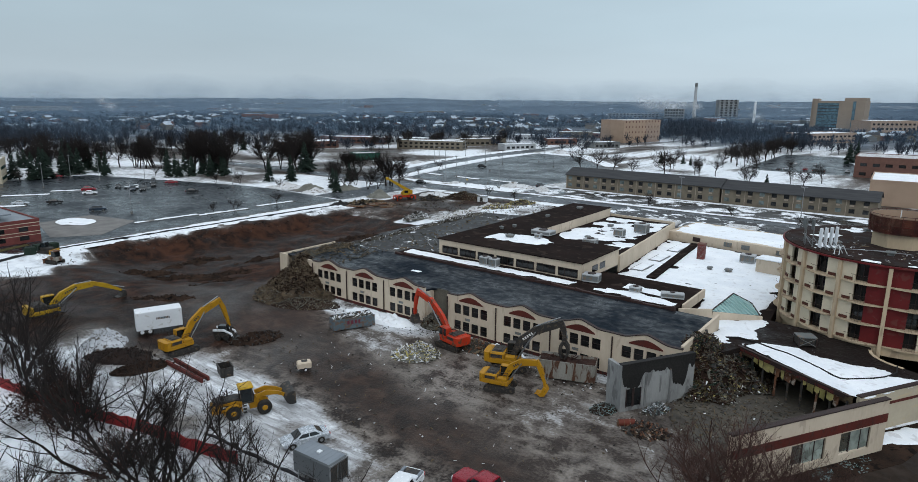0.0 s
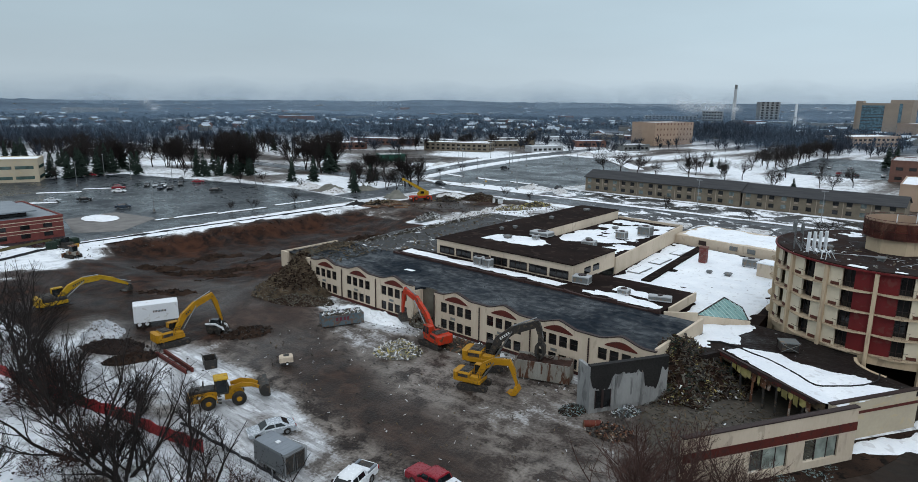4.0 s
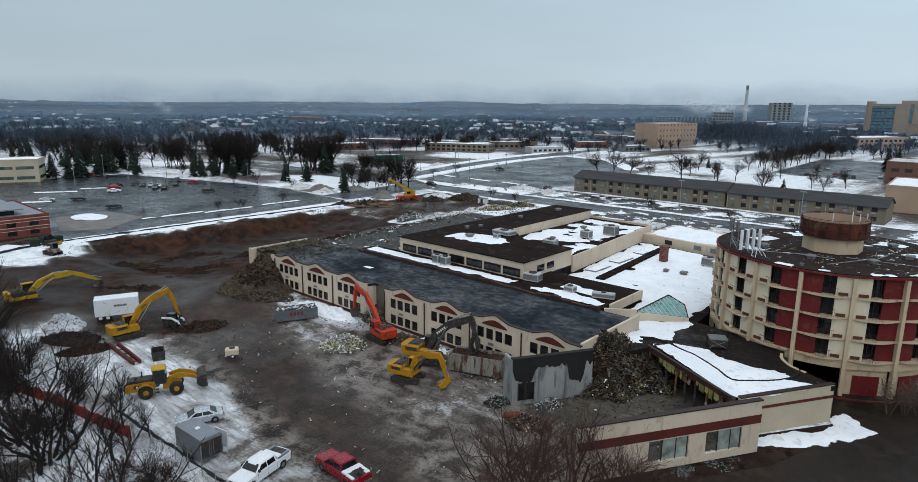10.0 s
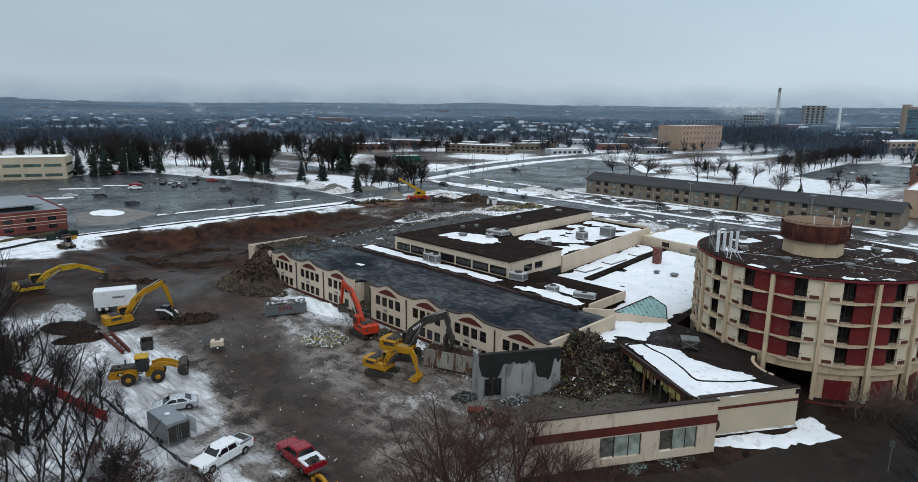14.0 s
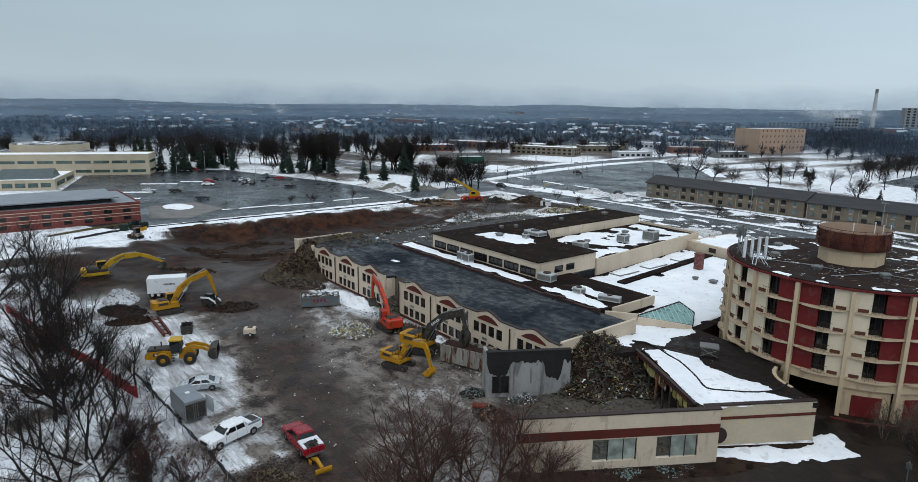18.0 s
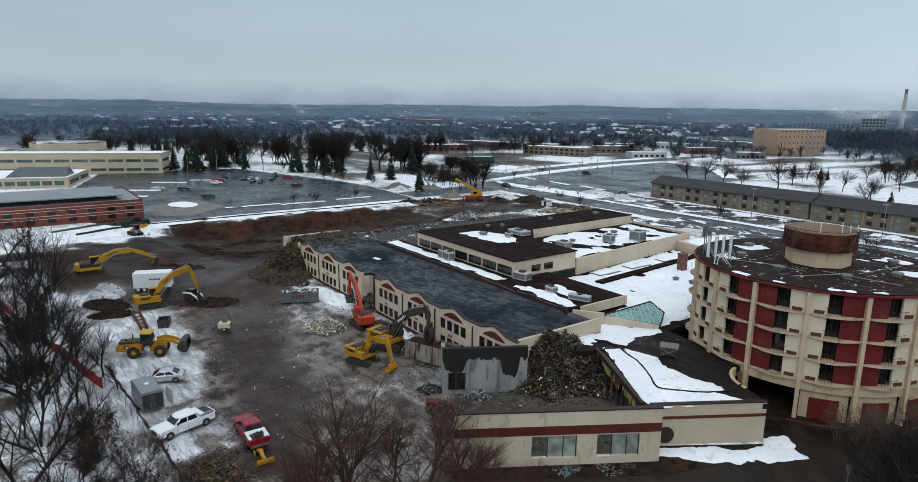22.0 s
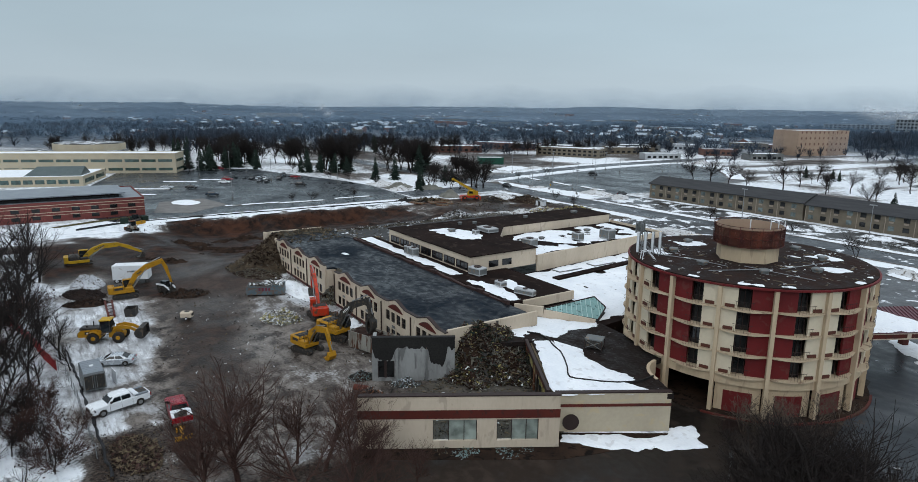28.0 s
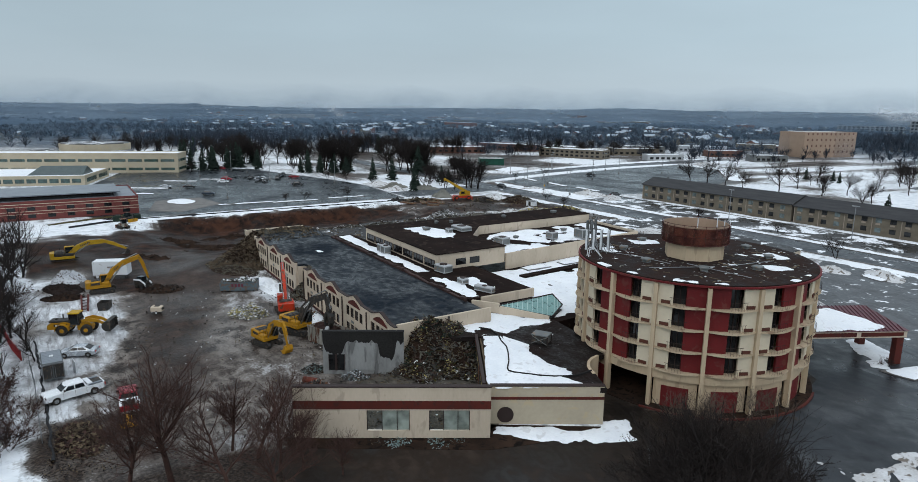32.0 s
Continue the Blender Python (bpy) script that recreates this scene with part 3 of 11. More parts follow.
def snow_sheet(parent, poly, z, cell=0.5, depth=0.06, keep=0.0, seed=0.0, mat="snow", name="snow_patch", as_stuff=False, label="patchy white snow"):
    """A thin uneven layer of snow inside a polygon, cut along the contour where it thins out, with bare holes where keep is high."""
    xs, ys = [p[0] for p in poly], [p[1] for p in poly]
    x0, y0 = min(xs), min(ys)
    nx, ny = int((max(xs) - x0) / cell) + 2, int((max(ys) - y0) / cell) + 2
    val, verts, faces, seen = {}, [], [], {}
    for i in range(nx):
        for j in range(ny):
            x, y = x0 + i * cell, y0 + j * cell
            d = edge_distance(poly, x, y)
            val[i, j] = min(min(d, 1.5) * 0.6 + fbm(x + seed, y - seed, 0.22, 5) * 1.5 - keep, d * 1.6 - 0.8 * max(0.0, fbm(x, y + seed, 0.75, 5)) + 0.25 * fbm(x, y + seed, 2.2, 2) * min(1.0, abs(d) * 3))

    def corner(c):
        if c not in seen:
            seen[c] = len(verts)
            f = val[c]
            x, y = x0 + c[0] * cell, y0 + c[1] * cell
            verts.append((x, y, z + min(depth, f * depth * 2.5) * (0.8 + 0.35 * fbm(x, y, 0.9, 2)) + 0.006))
        return seen[c]

    def crossing(a, b):
        key = (min(a, b), max(a, b))
        if key not in seen:
            seen[key] = len(verts)
            t = val[a] / (val[a] - val[b])
            verts.append((x0 + (a[0] + (b[0] - a[0]) * t) * cell, y0 + (a[1] + (b[1] - a[1]) * t) * cell, z + 0.002))
        return seen[key]

    for i in range(nx - 1):
        for j in range(ny - 1):
            ring = ((i, j), (i + 1, j), (i + 1, j + 1), (i, j + 1))
            out = []
            for a, b in zip(ring, ring[1:] + ring[:1]):
                if val[a] > 0:
                    out.append(corner(a))
                if (val[a] > 0) != (val[b] > 0):
                    out.append(crossing(a, b))
            if len(out) > 2:
                faces.append(out)
    me = bpy.data.meshes.new(name)
    me.from_pydata(verts, [], faces)
    me.materials.append(MATS[mat])
    if as_stuff:
        return tagged(part(name, me, mat, None, label, True), category="snow", kind="stuff")
    return part(name, me, mat, parent, label, True)


def blocked(x, y):
    if -300 < x < 30 and y < 225:
        return True
    if -300 < x < -150 and 30 < y < 160:
        return True
    return inside([(-190, 196), (-118, 200), (-118, 262), (-170, 335), (-240, 390), (-300, 300), (-226, 232)], x, y) or inside([(-120, 200), (20, 200), (0, 470), (-90, 470), (-190, 400), (-125, 265)], x, y) or inside([(-345, 10), (-290, 10), (-285, 100), (-305, 100), (-350, 60)], x, y)

# ---- the ground: one sheet from the site to the horizon ----
YARD = [(-118, 30), (-90, 40), (-70, 31), (-30, 29), (-12, 45), (-10, 52), (-24, 61), (-24, 68), (-95, 68), (-118, 62)]
PARKED_STRIP = [(-80, 27), (-62, 29), (-26, 31), (-26, 38), (-38, 39), (-58, 42), (-74, 41), (-84, 33)]
FACADE_STRIP = [(-76, 62.5), (-62, 62), (-56, 63.5), (-54, 66), (-26, 64), (-24, 68), (-78, 68)]
DIG = [(-146, 20), (-148, 60), (-147, 90), (-143, 130), (-120, 140), (-100, 128), (-97, 62), (-112, 55), (-96, 42), (-92, 22)]
WOODS = [(-120, -30), (-60, -30), (-8, -30), (-10, 38), (-27, 30.5), (-50, 28), (-70, 30), (-90, 29), (-125, 28)]
LEAVES = [(-27, 31.5), (-26, 36.0), (-20, 37.8), (-13, 36.5), (-12, 32), (-18, 31)]
ROOM = [(-11, 52.3), (-1.2, 68.7), (-4.5, 71.5), (-17, 78), (-25, 78), (-24.5, 60), (-18, 52)]
BEHIND = [(-143, 128), (-100, 128), (-64, 141), (-8, 150), (-5, 178), (-150, 178)]


HILLS = ((-3960, 50, 900, 14), (-3900, 820, 260, 16), (-2620, 3022, 420, 14), (-3000, 2550, 420, 6), (-2000, 3500, 500, 9), (-560, 3960, 700, 12))


def ground_height(x, y):
    r = math.hypot(x + 20, y - 60)
    h = 0.0
    if -150 < x < -94 and 40 < y < 142:
        along = smooth_step(46, 66, y) * (1 - smooth_step(112, 138, y))
        h -= 3.4 * along * smooth_step(-148.5, -139, x + fbm(x, y, 0.08) * 4) * (1 - smooth_step(-122, -99, x + fbm(x, y + 40, 0.06) * 6))
        h += fbm(x, y, 0.25) * 0.5 * along
        h += 0.35 * abs(fbm(x + 0.5 * y, y * 0.4, 0.3, 5)) * smooth_step(40, 50, y)
    if -120 < x < -5 and 28 < y < 68:
        h += 0.05 * fbm(x, y, 0.35)
    if y < 27 and -130 < x < 10:
        h -= 0.9 * smooth_step(27, 5, y) - 0.15 * fbm(x, y, 0.2)
    if r > 1800:
        h += smooth_step(1800, 4300, r) * (15 + 15 * max(0.0, fbm(x + 900, y, 0.0007, 3) + 0.25))
        for hx, hy, hr, hh in HILLS:
            h += hh * math.exp(-((x - hx) ** 2 + (y - hy) ** 2) / (hr * hr))
    return h


def ground_fields(x, y):
    """snow, bare earth, leaf litter, blue-grey haze tint of far ground, frost: 0 to 1 each."""
    r = math.hypot(x + 20, y - 60)
    snow, earth, litter, frost = 0.52, 0.0, 0.0, 0.0
    if y > 228:
        snow = 0.54 + 0.5 * fbm(x, y, 0.05) if x > -190 else 0.46 + 0.5 * fbm(x, y, 0.022)
    elif y > 143 and x < -160:
        snow = 0.54 - 0.2 * smooth_step(168, 190, y) + 0.4 * fbm(x, y, 0.05)
    d = edge_distance(YARD, x, y) if -125 < x < 0 and 20 < y < 75 else -9
    if d > -3:
        lane = y - 47.5 + (0.36 if x < -57 else 0.29) * (x + 57) + 2.0 * fbm(x, y, 0.07)
        level = 0.30 + 0.16 * fbm(x, y, 0.08) - (0.26 - 0.14 * smooth_step(44, 52, y)) * (1 - smooth_step(-84, -68, x))
        level -= 0.36 * smooth_step(-6.5, -3.5, lane) * (1 - smooth_step(4.0, 11, lane))
        frost = smooth_step(-2, 1, d) * smooth_step(5, 9, lane) * smooth_step(-80, -70, x) * (0.75 + 0.8 * max(-0.5, fbm(x, y, 0.1)))
        level += 0.16 * (1 - smooth_step(3, 9, math.hypot((x + 63) * 0.6, (y - 58) * 1.2)))
        earth = 0.95 * smooth_step(-3, 2, d) * (1 - smooth_step(-76, -66, x + 4 * fbm(x, y, 0.1))) * (1 - 0.6 * smooth_step(43, 52, y))
        earth = max(earth, 0.55 * smooth_step(-68, -58, x) * smooth_step(-6, -3.5, lane) * (1 - smooth_step(2.0, 10.0, lane)))
        snow += (level - snow) * smooth_step(-3, 1.5, d)
    if -95 < x < -20 and 20 < y < 75:
        d = edge_distance(PARKED_STRIP, x, y)
        snow += (0.56 + 0.30 * fbm(x, y, 0.16) - snow) * smooth_step(-3, 2, d)
        frost = max(frost, 0.95 * smooth_step(-3.5, 0, d))
        snow -= 0.4 * (1 - smooth_step(0.8, 2.6, math.hypot(x + 28.4, (y - 35.6) * 1.2)))
        d = edge_distance(FACADE_STRIP, x, y)
        snow += ((0.55 if x < -52 or y > 65.4 else 0.27) + 0.2 * fbm(x, y, 0.2) - snow) * smooth_step(-1, 0.8, d)
    if -160 < x < -80 and 10 < y < 150:
        d = edge_distance(DIG, x, y) + fbm(x, y, 0.1) * 4
        k = smooth_step(-3, 3, d)
        snow, earth = snow * (1 - k), max(k, earth)
        if x < -118 and y < 58:
            out_ = 1 - smooth_step(-136, -128, x + fbm(x, y, 0.15) * 6 + max(0, y - 46) * 0.9)
            snow, earth = max(snow, 0.6 * out_), earth * (1 - out_)
    if -27 < x < 0 and 50 < y < 80:
        k = smooth_step(-0.5, 1, edge_distance(ROOM, x, y))
        snow = snow + (0.34 - snow) * k
    if -150 < x < 0 and 120 < y < 185 and inside(BEHIND, x, y):
        bare = 1 - smooth_step(-118, -100, x + fbm(x, y, 0.06) * 10)
        snow, earth = 0.58 + 0.35 * fbm(x, y, 0.07) - 0.4 * bare, 0.8 * bare
        band = abs(y - (133 + (x + 112) * 0.9) + 6 * fbm(x, y, 0.05))
        if -122 < x < -98:
            snow = max(snow, 0.75 - 0.06 * band)
    if y < 40 and -130 < x < 0:
        d = edge_distance(WOODS, x, y)
        k = smooth_step(-1, 2, d)
        snow = snow + ((0.60 if x < -34 else 0.50) + 0.34 * fbm(x, y, 0.1) - snow) * k
        litter = k
    if -32 < x < -6 and 26 < y < 44:
        k = smooth_step(-1.5, 1.5, edge_distance(LEAVES, x, y) + 1.5 * fbm(x, y, 0.3))
        snow, litter = snow + (0.27 + 0.3 * fbm(x, y, 0.25) - snow) * k, max(litter, k)
    if x > -12 and y < 60:
        litter, snow = 0.8, 0.24
    if -22 < x <= -12 and 34 < y < 48:
        k = smooth_step(-22, -17, x) * smooth_step(34, 37, y) * (1 - smooth_step(44, 48, y))
        snow += (0.28 + 0.2 * fbm(x, y, 0.2) - snow) * k
    # haze tint grows and snow fades with distance, imitating haze
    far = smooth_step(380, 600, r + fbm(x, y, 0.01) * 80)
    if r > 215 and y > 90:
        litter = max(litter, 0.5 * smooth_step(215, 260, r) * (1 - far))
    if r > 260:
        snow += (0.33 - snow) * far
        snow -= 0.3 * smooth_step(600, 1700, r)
    return snow, earth, litter, far, frost


def spread(lo, hi, step, end):
    mid = list(np.arange(lo, hi + 0.01, step))
    out, s, p = [], step, hi
    while p < end:
        s *= 1.16
        p += min(s, 260)
        out.append(p)
    back_, s, p = [], step, lo
    while p > -end:
        s *= 1.16
        p -= min(s, 260)
        back_.append(p)
    return back_[::-1] + mid + out


def build_ground():
    xs, ys = spread(-166, 20, 1.0, 4700), spread(0, 150, 1.0, 4700)
    nx, ny = len(xs), len(ys)
    verts, fields = [], []
    for x in xs:
        for y in ys:
            verts.append((x, y, ground_height(x, y)))
            fields.append(ground_fields(x, y))
    quads = [(i * ny + j, (i + 1) * ny + j, (i + 1) * ny + j + 1, i * ny + j + 1) for i in range(nx - 1) for j in range(ny - 1)]
    me = bpy.data.meshes.new("ground")
    me.from_pydata(verts, [], quads)
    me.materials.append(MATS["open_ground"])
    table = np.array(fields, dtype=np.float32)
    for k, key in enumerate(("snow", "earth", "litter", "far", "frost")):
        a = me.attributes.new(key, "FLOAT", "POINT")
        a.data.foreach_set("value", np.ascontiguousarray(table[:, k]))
    me.polygons.foreach_set("use_smooth", [True] * len(me.polygons))
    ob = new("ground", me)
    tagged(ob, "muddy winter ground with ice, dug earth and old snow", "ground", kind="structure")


build_ground()


def paved(name, pts, mat, label, z=0.06, kind="structure", category="road"):
    bm = bmesh.new()
    prism(bm, pts, -0.35, z)
    return solid(name, bm, mat, label, category, kind=kind)


ROAD_Y0, ROAD_Y1 = 181.0, 192.0
paved("parking_lot", [(-154, 46), (-157, 140), (-196, 143), (-215, 140), (-290, 118), (-296, 60), (-226, 40), (-172, 36)], "wet_asphalt", "wet dark asphalt of a large open car park", category="parking lot")
paved("road", [(-330, ROAD_Y0), (60, ROAD_Y0), (60, ROAD_Y1), (-330, ROAD_Y1)], "road_asphalt", "wet grey asphalt road with slush at its edges")
paved("side_road", [(-172, 142), (-158, 142), (-158, ROAD_Y0), (-176, ROAD_Y0)], "road_asphalt", "short wet asphalt road between car park and street")
paved("far_parking_lot", [(-184, 204), (-160, 200), (-128, 205), (-120, 262), (-138, 300), (-176, 345), (-206, 350), (-204, 300), (-197, 258), (-189, 222)], "wet_asphalt", "wet asphalt of a nearly empty car park", category="parking lot")
paved("far_street", [(-200, ROAD_Y1), (-188, ROAD_Y1), (-197, 222), (-206, 258), (-214, 308), (-216, 420), (-227, 420), (-224, 308), (-216, 258), (-206, 222)], "road_asphalt", "wet street between the far car park and the stores")
paved("apartment_drive", [(-122, 196), (60, 196), (60, 213), (-122, 213)], "slushy_road", "wet asphalt drive along the apartment block")
paved("forecourt", [(-9.9, 51.0), (-8.6, 49.4), (-6.4, 48.6), (-3.4, 50.2), (3.0, 57.4), (12, 66), (13.4, 78), (13.0, 92), (10.6, 100), (8.0, 111), (-4, 118), (-8, 118), (-3, 100), (-5.5, 89.5), (-4.2, 86), (0.5, 81.8), (3.0, 80.6), (0.9, 68.0)], "near_asphalt", "wet near-black asphalt forecourt before the annex", z=0.05)
paved("drive", [(12, 66), (70, 90), (70, 178), (8, 178), (-8, 150), (-8, 118), (-4, 118), (8.0, 111), (10.6, 100), (13.0, 92), (13.4, 78)], "sheen_asphalt", "wet blue-grey asphalt drive round the tower", z=0.05)
paved("slushy_drive", [(-24.5, 170.0), (-26.5, 178.0), (70, 178.2), (70, 140), (14, 131), (-1, 138), (-12, 146), (-22, 146)], "slush_tracks", "drive under grey slush and wheel marks", z=0.062)

# ---- the hotel wing with the long gabled front ----
WING_Y, WING_X0, WING_X1, BAY = 68.1, -93.0, -20.5, 8.45


def scallop(u):
    """Height of the parapet above the wall head along one bay, u from 0 to 1."""
    t = max(0.0, 1 - abs(u - 0.5) / 0.31)
    return 0.76 * (0.6 * t + 0.4 * smooth_step(0.0, 1.0, t))


def pierced_wall(bm, xs, zs, y0, y1, holes):
    """One solid wall over a grid of lines, with openings through it at the cells whose lower corner is in holes."""
    solid_ = {(i, j): (xs[i], zs[j]) not in holes for i in range(len(xs) - 1) for j in range(len(zs) - 1)}
    v = {(i, j, k): bm.verts.new((xs[i], y, zs[j])) for i in range(len(xs)) for j in range(len(zs)) for k, y in ((0, y0), (1, y1))}
    for (i, j), s in solid_.items():
        if not s:
            continue
        bm.faces.new((v[i, j, 0], v[i + 1, j, 0], v[i + 1, j + 1, 0], v[i, j + 1, 0]))
        bm.faces.new((v[i, j, 1], v[i, j + 1, 1], v[i + 1, j + 1, 1], v[i + 1, j, 1]))
        for di, dj, e in ((-1, 0, ((i, j), (i, j + 1))), (1, 0, ((i + 1, j + 1), (i + 1, j))), (0, -1, ((i + 1, j), (i, j))), (0, 1, ((i, j + 1), (i + 1, j + 1)))):
            if not solid_.get((i + di, j + dj), False):
                p, q = e
                bm.faces.new((v[(*p, 0)], v[(*q, 0)], v[(*q, 1)], v[(*p, 1)]))


def wing_bay(parent, x0, width=BAY):
    """One bay: wall with real window openings, coping, red lunette, windows, downpipe."""
    y = WING_Y
    cols = [x0 + width * f for f in (0.155, 0.335, 0.515, 0.695)]
    ww, rows = 1.16, ((0.55, 1.95), (2.95, 4.4))
    bm = bmesh.new()
    xs = sorted([x0, x0 + width] + [c for q in cols for c in (q, q + ww)])
    zs = [0.0, rows[0][0], rows[0][1], rows[1][0], rows[1][1], 5.35]
    pierced_wall(bm, xs, zs, y, y + 0.35, {(q, r[0]) for q in cols for r in rows})
    part("wall", bm, "stucco", parent, "pinkish cream stucco wall bay")
    bm = bmesh.new()
    n = 24
    top = [(x0 + width * i / n, 5.35 + 0.22 + scallop(i / n)) for i in range(n + 1)]
    profile(bm, [(x0, 5.352), (x0 + width, 5.352)] + top[::-1], y, y + 0.35)
    part("gable_parapet", bm, "stucco", parent, "cream parapet with a low curved gable")
    bm = bmesh.new()
    profile(bm, [(xa, za + 0.004) for xa, za in top] + [(xa, za + 0.11) for xa, za in top[::-1]], y - 0.08, y + 0.42)
    part("coping", bm, "dark_trim", parent, "dark metal coping")
    bm = bmesh.new()
    c, half = x0 + width * 0.5, 2.05
    arc = [(c + half * t, 4.98 + 0.72 * (1 - abs(t) ** 1.7)) for t in [i / 8 - 1 for i in range(17)]]
    profile(bm, [(c - half, 4.86), (c + half, 4.86)] + arc[::-1], y - 0.07, y - 0.003)
    part("lunette", bm, "arch_red", parent, "dark red painted arched panel")
    for q in cols:
        for za, zb in rows:
            bm = bmesh.new()
            box(bm, q + 0.07, q + ww - 0.07, y + 0.16, y + 0.2, za + 0.07, zb - 0.07)
            pane = part("window", bm, "dark_glass", parent)
            bm = bmesh.new()
            for d in ((q, q + 0.05, za, zb), (q + ww - 0.05, q + ww, za, zb), (q + 0.05, q + ww - 0.05, za, za + 0.05), (q + 0.05, q + ww - 0.05, zb - 0.05, zb), (q + 0.05, q + ww - 0.05, (za + zb) / 2 - 0.02, (za + zb) / 2 + 0.02)):
                box(bm, d[0], d[1], y + 0.10, y + 0.22, d[2], d[3])
            part("window_frame", bm, "dark_trim", pane)
    bm = bmesh.new()
    box(bm, c - 1.0, c - 0.1, y - 0.04, y - 0.003, 2.2, 2.55)
    part("vent_grille", bm, "hvac", parent)
    bm = bmesh.new()
    box(bm, x0 + 0.05, x0 + width - 0.05, y - 0.06, y - 0.003, 0.0, 0.42)
    part("plinth", bm, "old_red_trim", parent)
    bm = bmesh.new()
    tube(bm, (x0 + 0.1, y - 0.12, 0.1), (x0 + 0.1, y - 0.12, 5.2), 0.09, n=8)
    part("downpipe", bm, "dark_trim", parent)


wing = thing("hotel_wing", "long two-storey cream stucco hotel wing, half demolished", "building")
for k in range(3):
    wing_bay(wing, -58.6 - BAY * (3 - k))
for k in range(4):
    wing_bay(wing, -54.3 + BAY * k)
bm = bmesh.new()
box(bm, WING_X0, -91.0, WING_Y, WING_Y + 0.35, 0, 5.6)
part("end_wall", bm, "stucco", wing, "broken cream end wall")
boxes("wall_stub", "stucco", wing, (-85.5, -83.97, WING_Y, WING_Y + 0.35, 0, 5.6), (WING_X0, WING_X0 + 0.35, WING_Y + 0.36, 81, 0, 5.5))
boxes("inner_wall", "rubble_mix", wing, (-91.0, -85.5, WING_Y + 1.2, WING_Y + 1.4, 0, 5.2), (-58.6, -54.3, WING_Y + 1.9, WING_Y + 2.1, 0, 5.2), label="exposed torn inner wall")
for x in (-58.6, -54.55):
    bm = bmesh.new()
    box(bm, x, x + 0.25, WING_Y + 0.36, WING_Y + 1.88, 0, 4.9)
    part("cross_wall", bm, "stucco", wing)
bm = bmesh.new()
box(bm, WING_X1 - 0.35, WING_X1, WING_Y + 0.36, 82.4, 0, 5.9)
part("side_wall", bm, "stucco", wing)
bm = bmesh.new()
prism(bm, [(-92.6, 69.6), (-86, 68.6), (-58.6, 68.5), (-58.4, 69.6), (-57.2, 70.3), (-55.6, 70.1), (-54.5, 69.4), (-54.3, 68.5), (-20.9, 68.5), (-20.9, 82.3), (-92.6, 82.3)], 4.95, 5.25)
part("roof", bm, "wet_membrane", wing, "flat blue-black membrane roof under a film of water")
for k in range(27):
    bm = bmesh.new()
    x = -90.5 + k * 2.6
    box(bm, x, x + 0.09, 70.6, 82.2, 5.251, 5.262)
    part("roof_seam", bm, "wet_membrane", wing)
for y in (73.2, 76.3, 79.4):
    bm = bmesh.new()
    box(bm, -92.0, -21.2, y, y + 0.09, 5.2515, 5.264)
    part("roof_seam", bm, "wet_membrane", wing)
bm = bmesh.new()
prism(bm, [(-92.6, 82.3), (-77, 82.3), (-72, 90), (-72, 139), (-96, 134), (-97, 100)], 3.6, 3.9)
part("torn_roof", bm, "stripped_deck", wing, "stripped rear roof deck with scattered debris")

# ---- the low strip and the banquet hall behind it ----
hall = thing("banquet_hall", "flat-roofed cream banquet hall with strip windows and dark roof", "building")


def ring_wall(name, pts, z0, z1, mat, parent, thick=0.3, label=""):
    """Walls along a closed plan, each of its sides one part."""
    n = len(pts)
    for (ax, ay), (bx, by) in zip(pts, pts[1:] + pts[:1]):
        d = Vector((bx - ax, by - ay, 0)).normalized()
        inn = Vector((-d.y, d.x, 0)) * thick
        bm = bmesh.new()
        prism(bm, [(ax, ay), (bx - d.x * thick, by - d.y * thick), (bx - d.x * thick + inn.x, by - d.y * thick + inn.y), (ax + inn.x, ay + inn.y)], z0, z1)
        part(name, bm, mat, parent, label)


HX0, HX1, HY0, HY1, HZ = -71.2, -42.6, 86.6, 100.8, 8.1
ring_wall("wall", [(HX0, 139.0), (HX0, HY0 + 0.3), (HX1, HY0 + 0.3), (HX1, HY1), (-53.2, HY1), (-61.0, 107.5), (-61.5, 139.0)], 5.2, HZ - 0.02, "stucco", hall)
bm = bmesh.new()
prism(bm, [(HX0 - 0.25, 139.2), (HX0 - 0.25, HY0), (HX1 + 0.25, HY0), (HX1 + 0.25, HY1 + 0.2), (-53.3, HY1 + 0.2), (-61.0, 107.8), (-61.4, 139.2)], HZ, HZ + 0.16)
part("roof", bm, "black_roof", hall, "flat near-black roof with a thin edge")
bm = bmesh.new()
prism(bm, [(-61.2, 139.0), (-61.0, 107.8), (-53.2, HY1 + 0.3), (-43.2, HY1 + 0.3), (-46.3, 138.0)], 5.2, 6.3)
part("middle_roof", bm, "black_roof", hall, "lower dark middle roof")
bm = bmesh.new()
for a, b in (((HX1, HY1 + 0.3), (-45.9, 138.2)), ((-45.9, 138.2), (-61.4, 139.3))):
    d = (Vector(b) - Vector(a)).normalized() * 0.18
    prism(bm, [(a[0] + d.y, a[1] - d.x), (b[0] + d.y, b[1] - d.x), (b[0] - d.y, b[1] + d.x), (a[0] - d.y, a[1] + d.x)], 3.4, 6.75)
part("parapet", bm, "stucco", hall, "cream parapet wall")
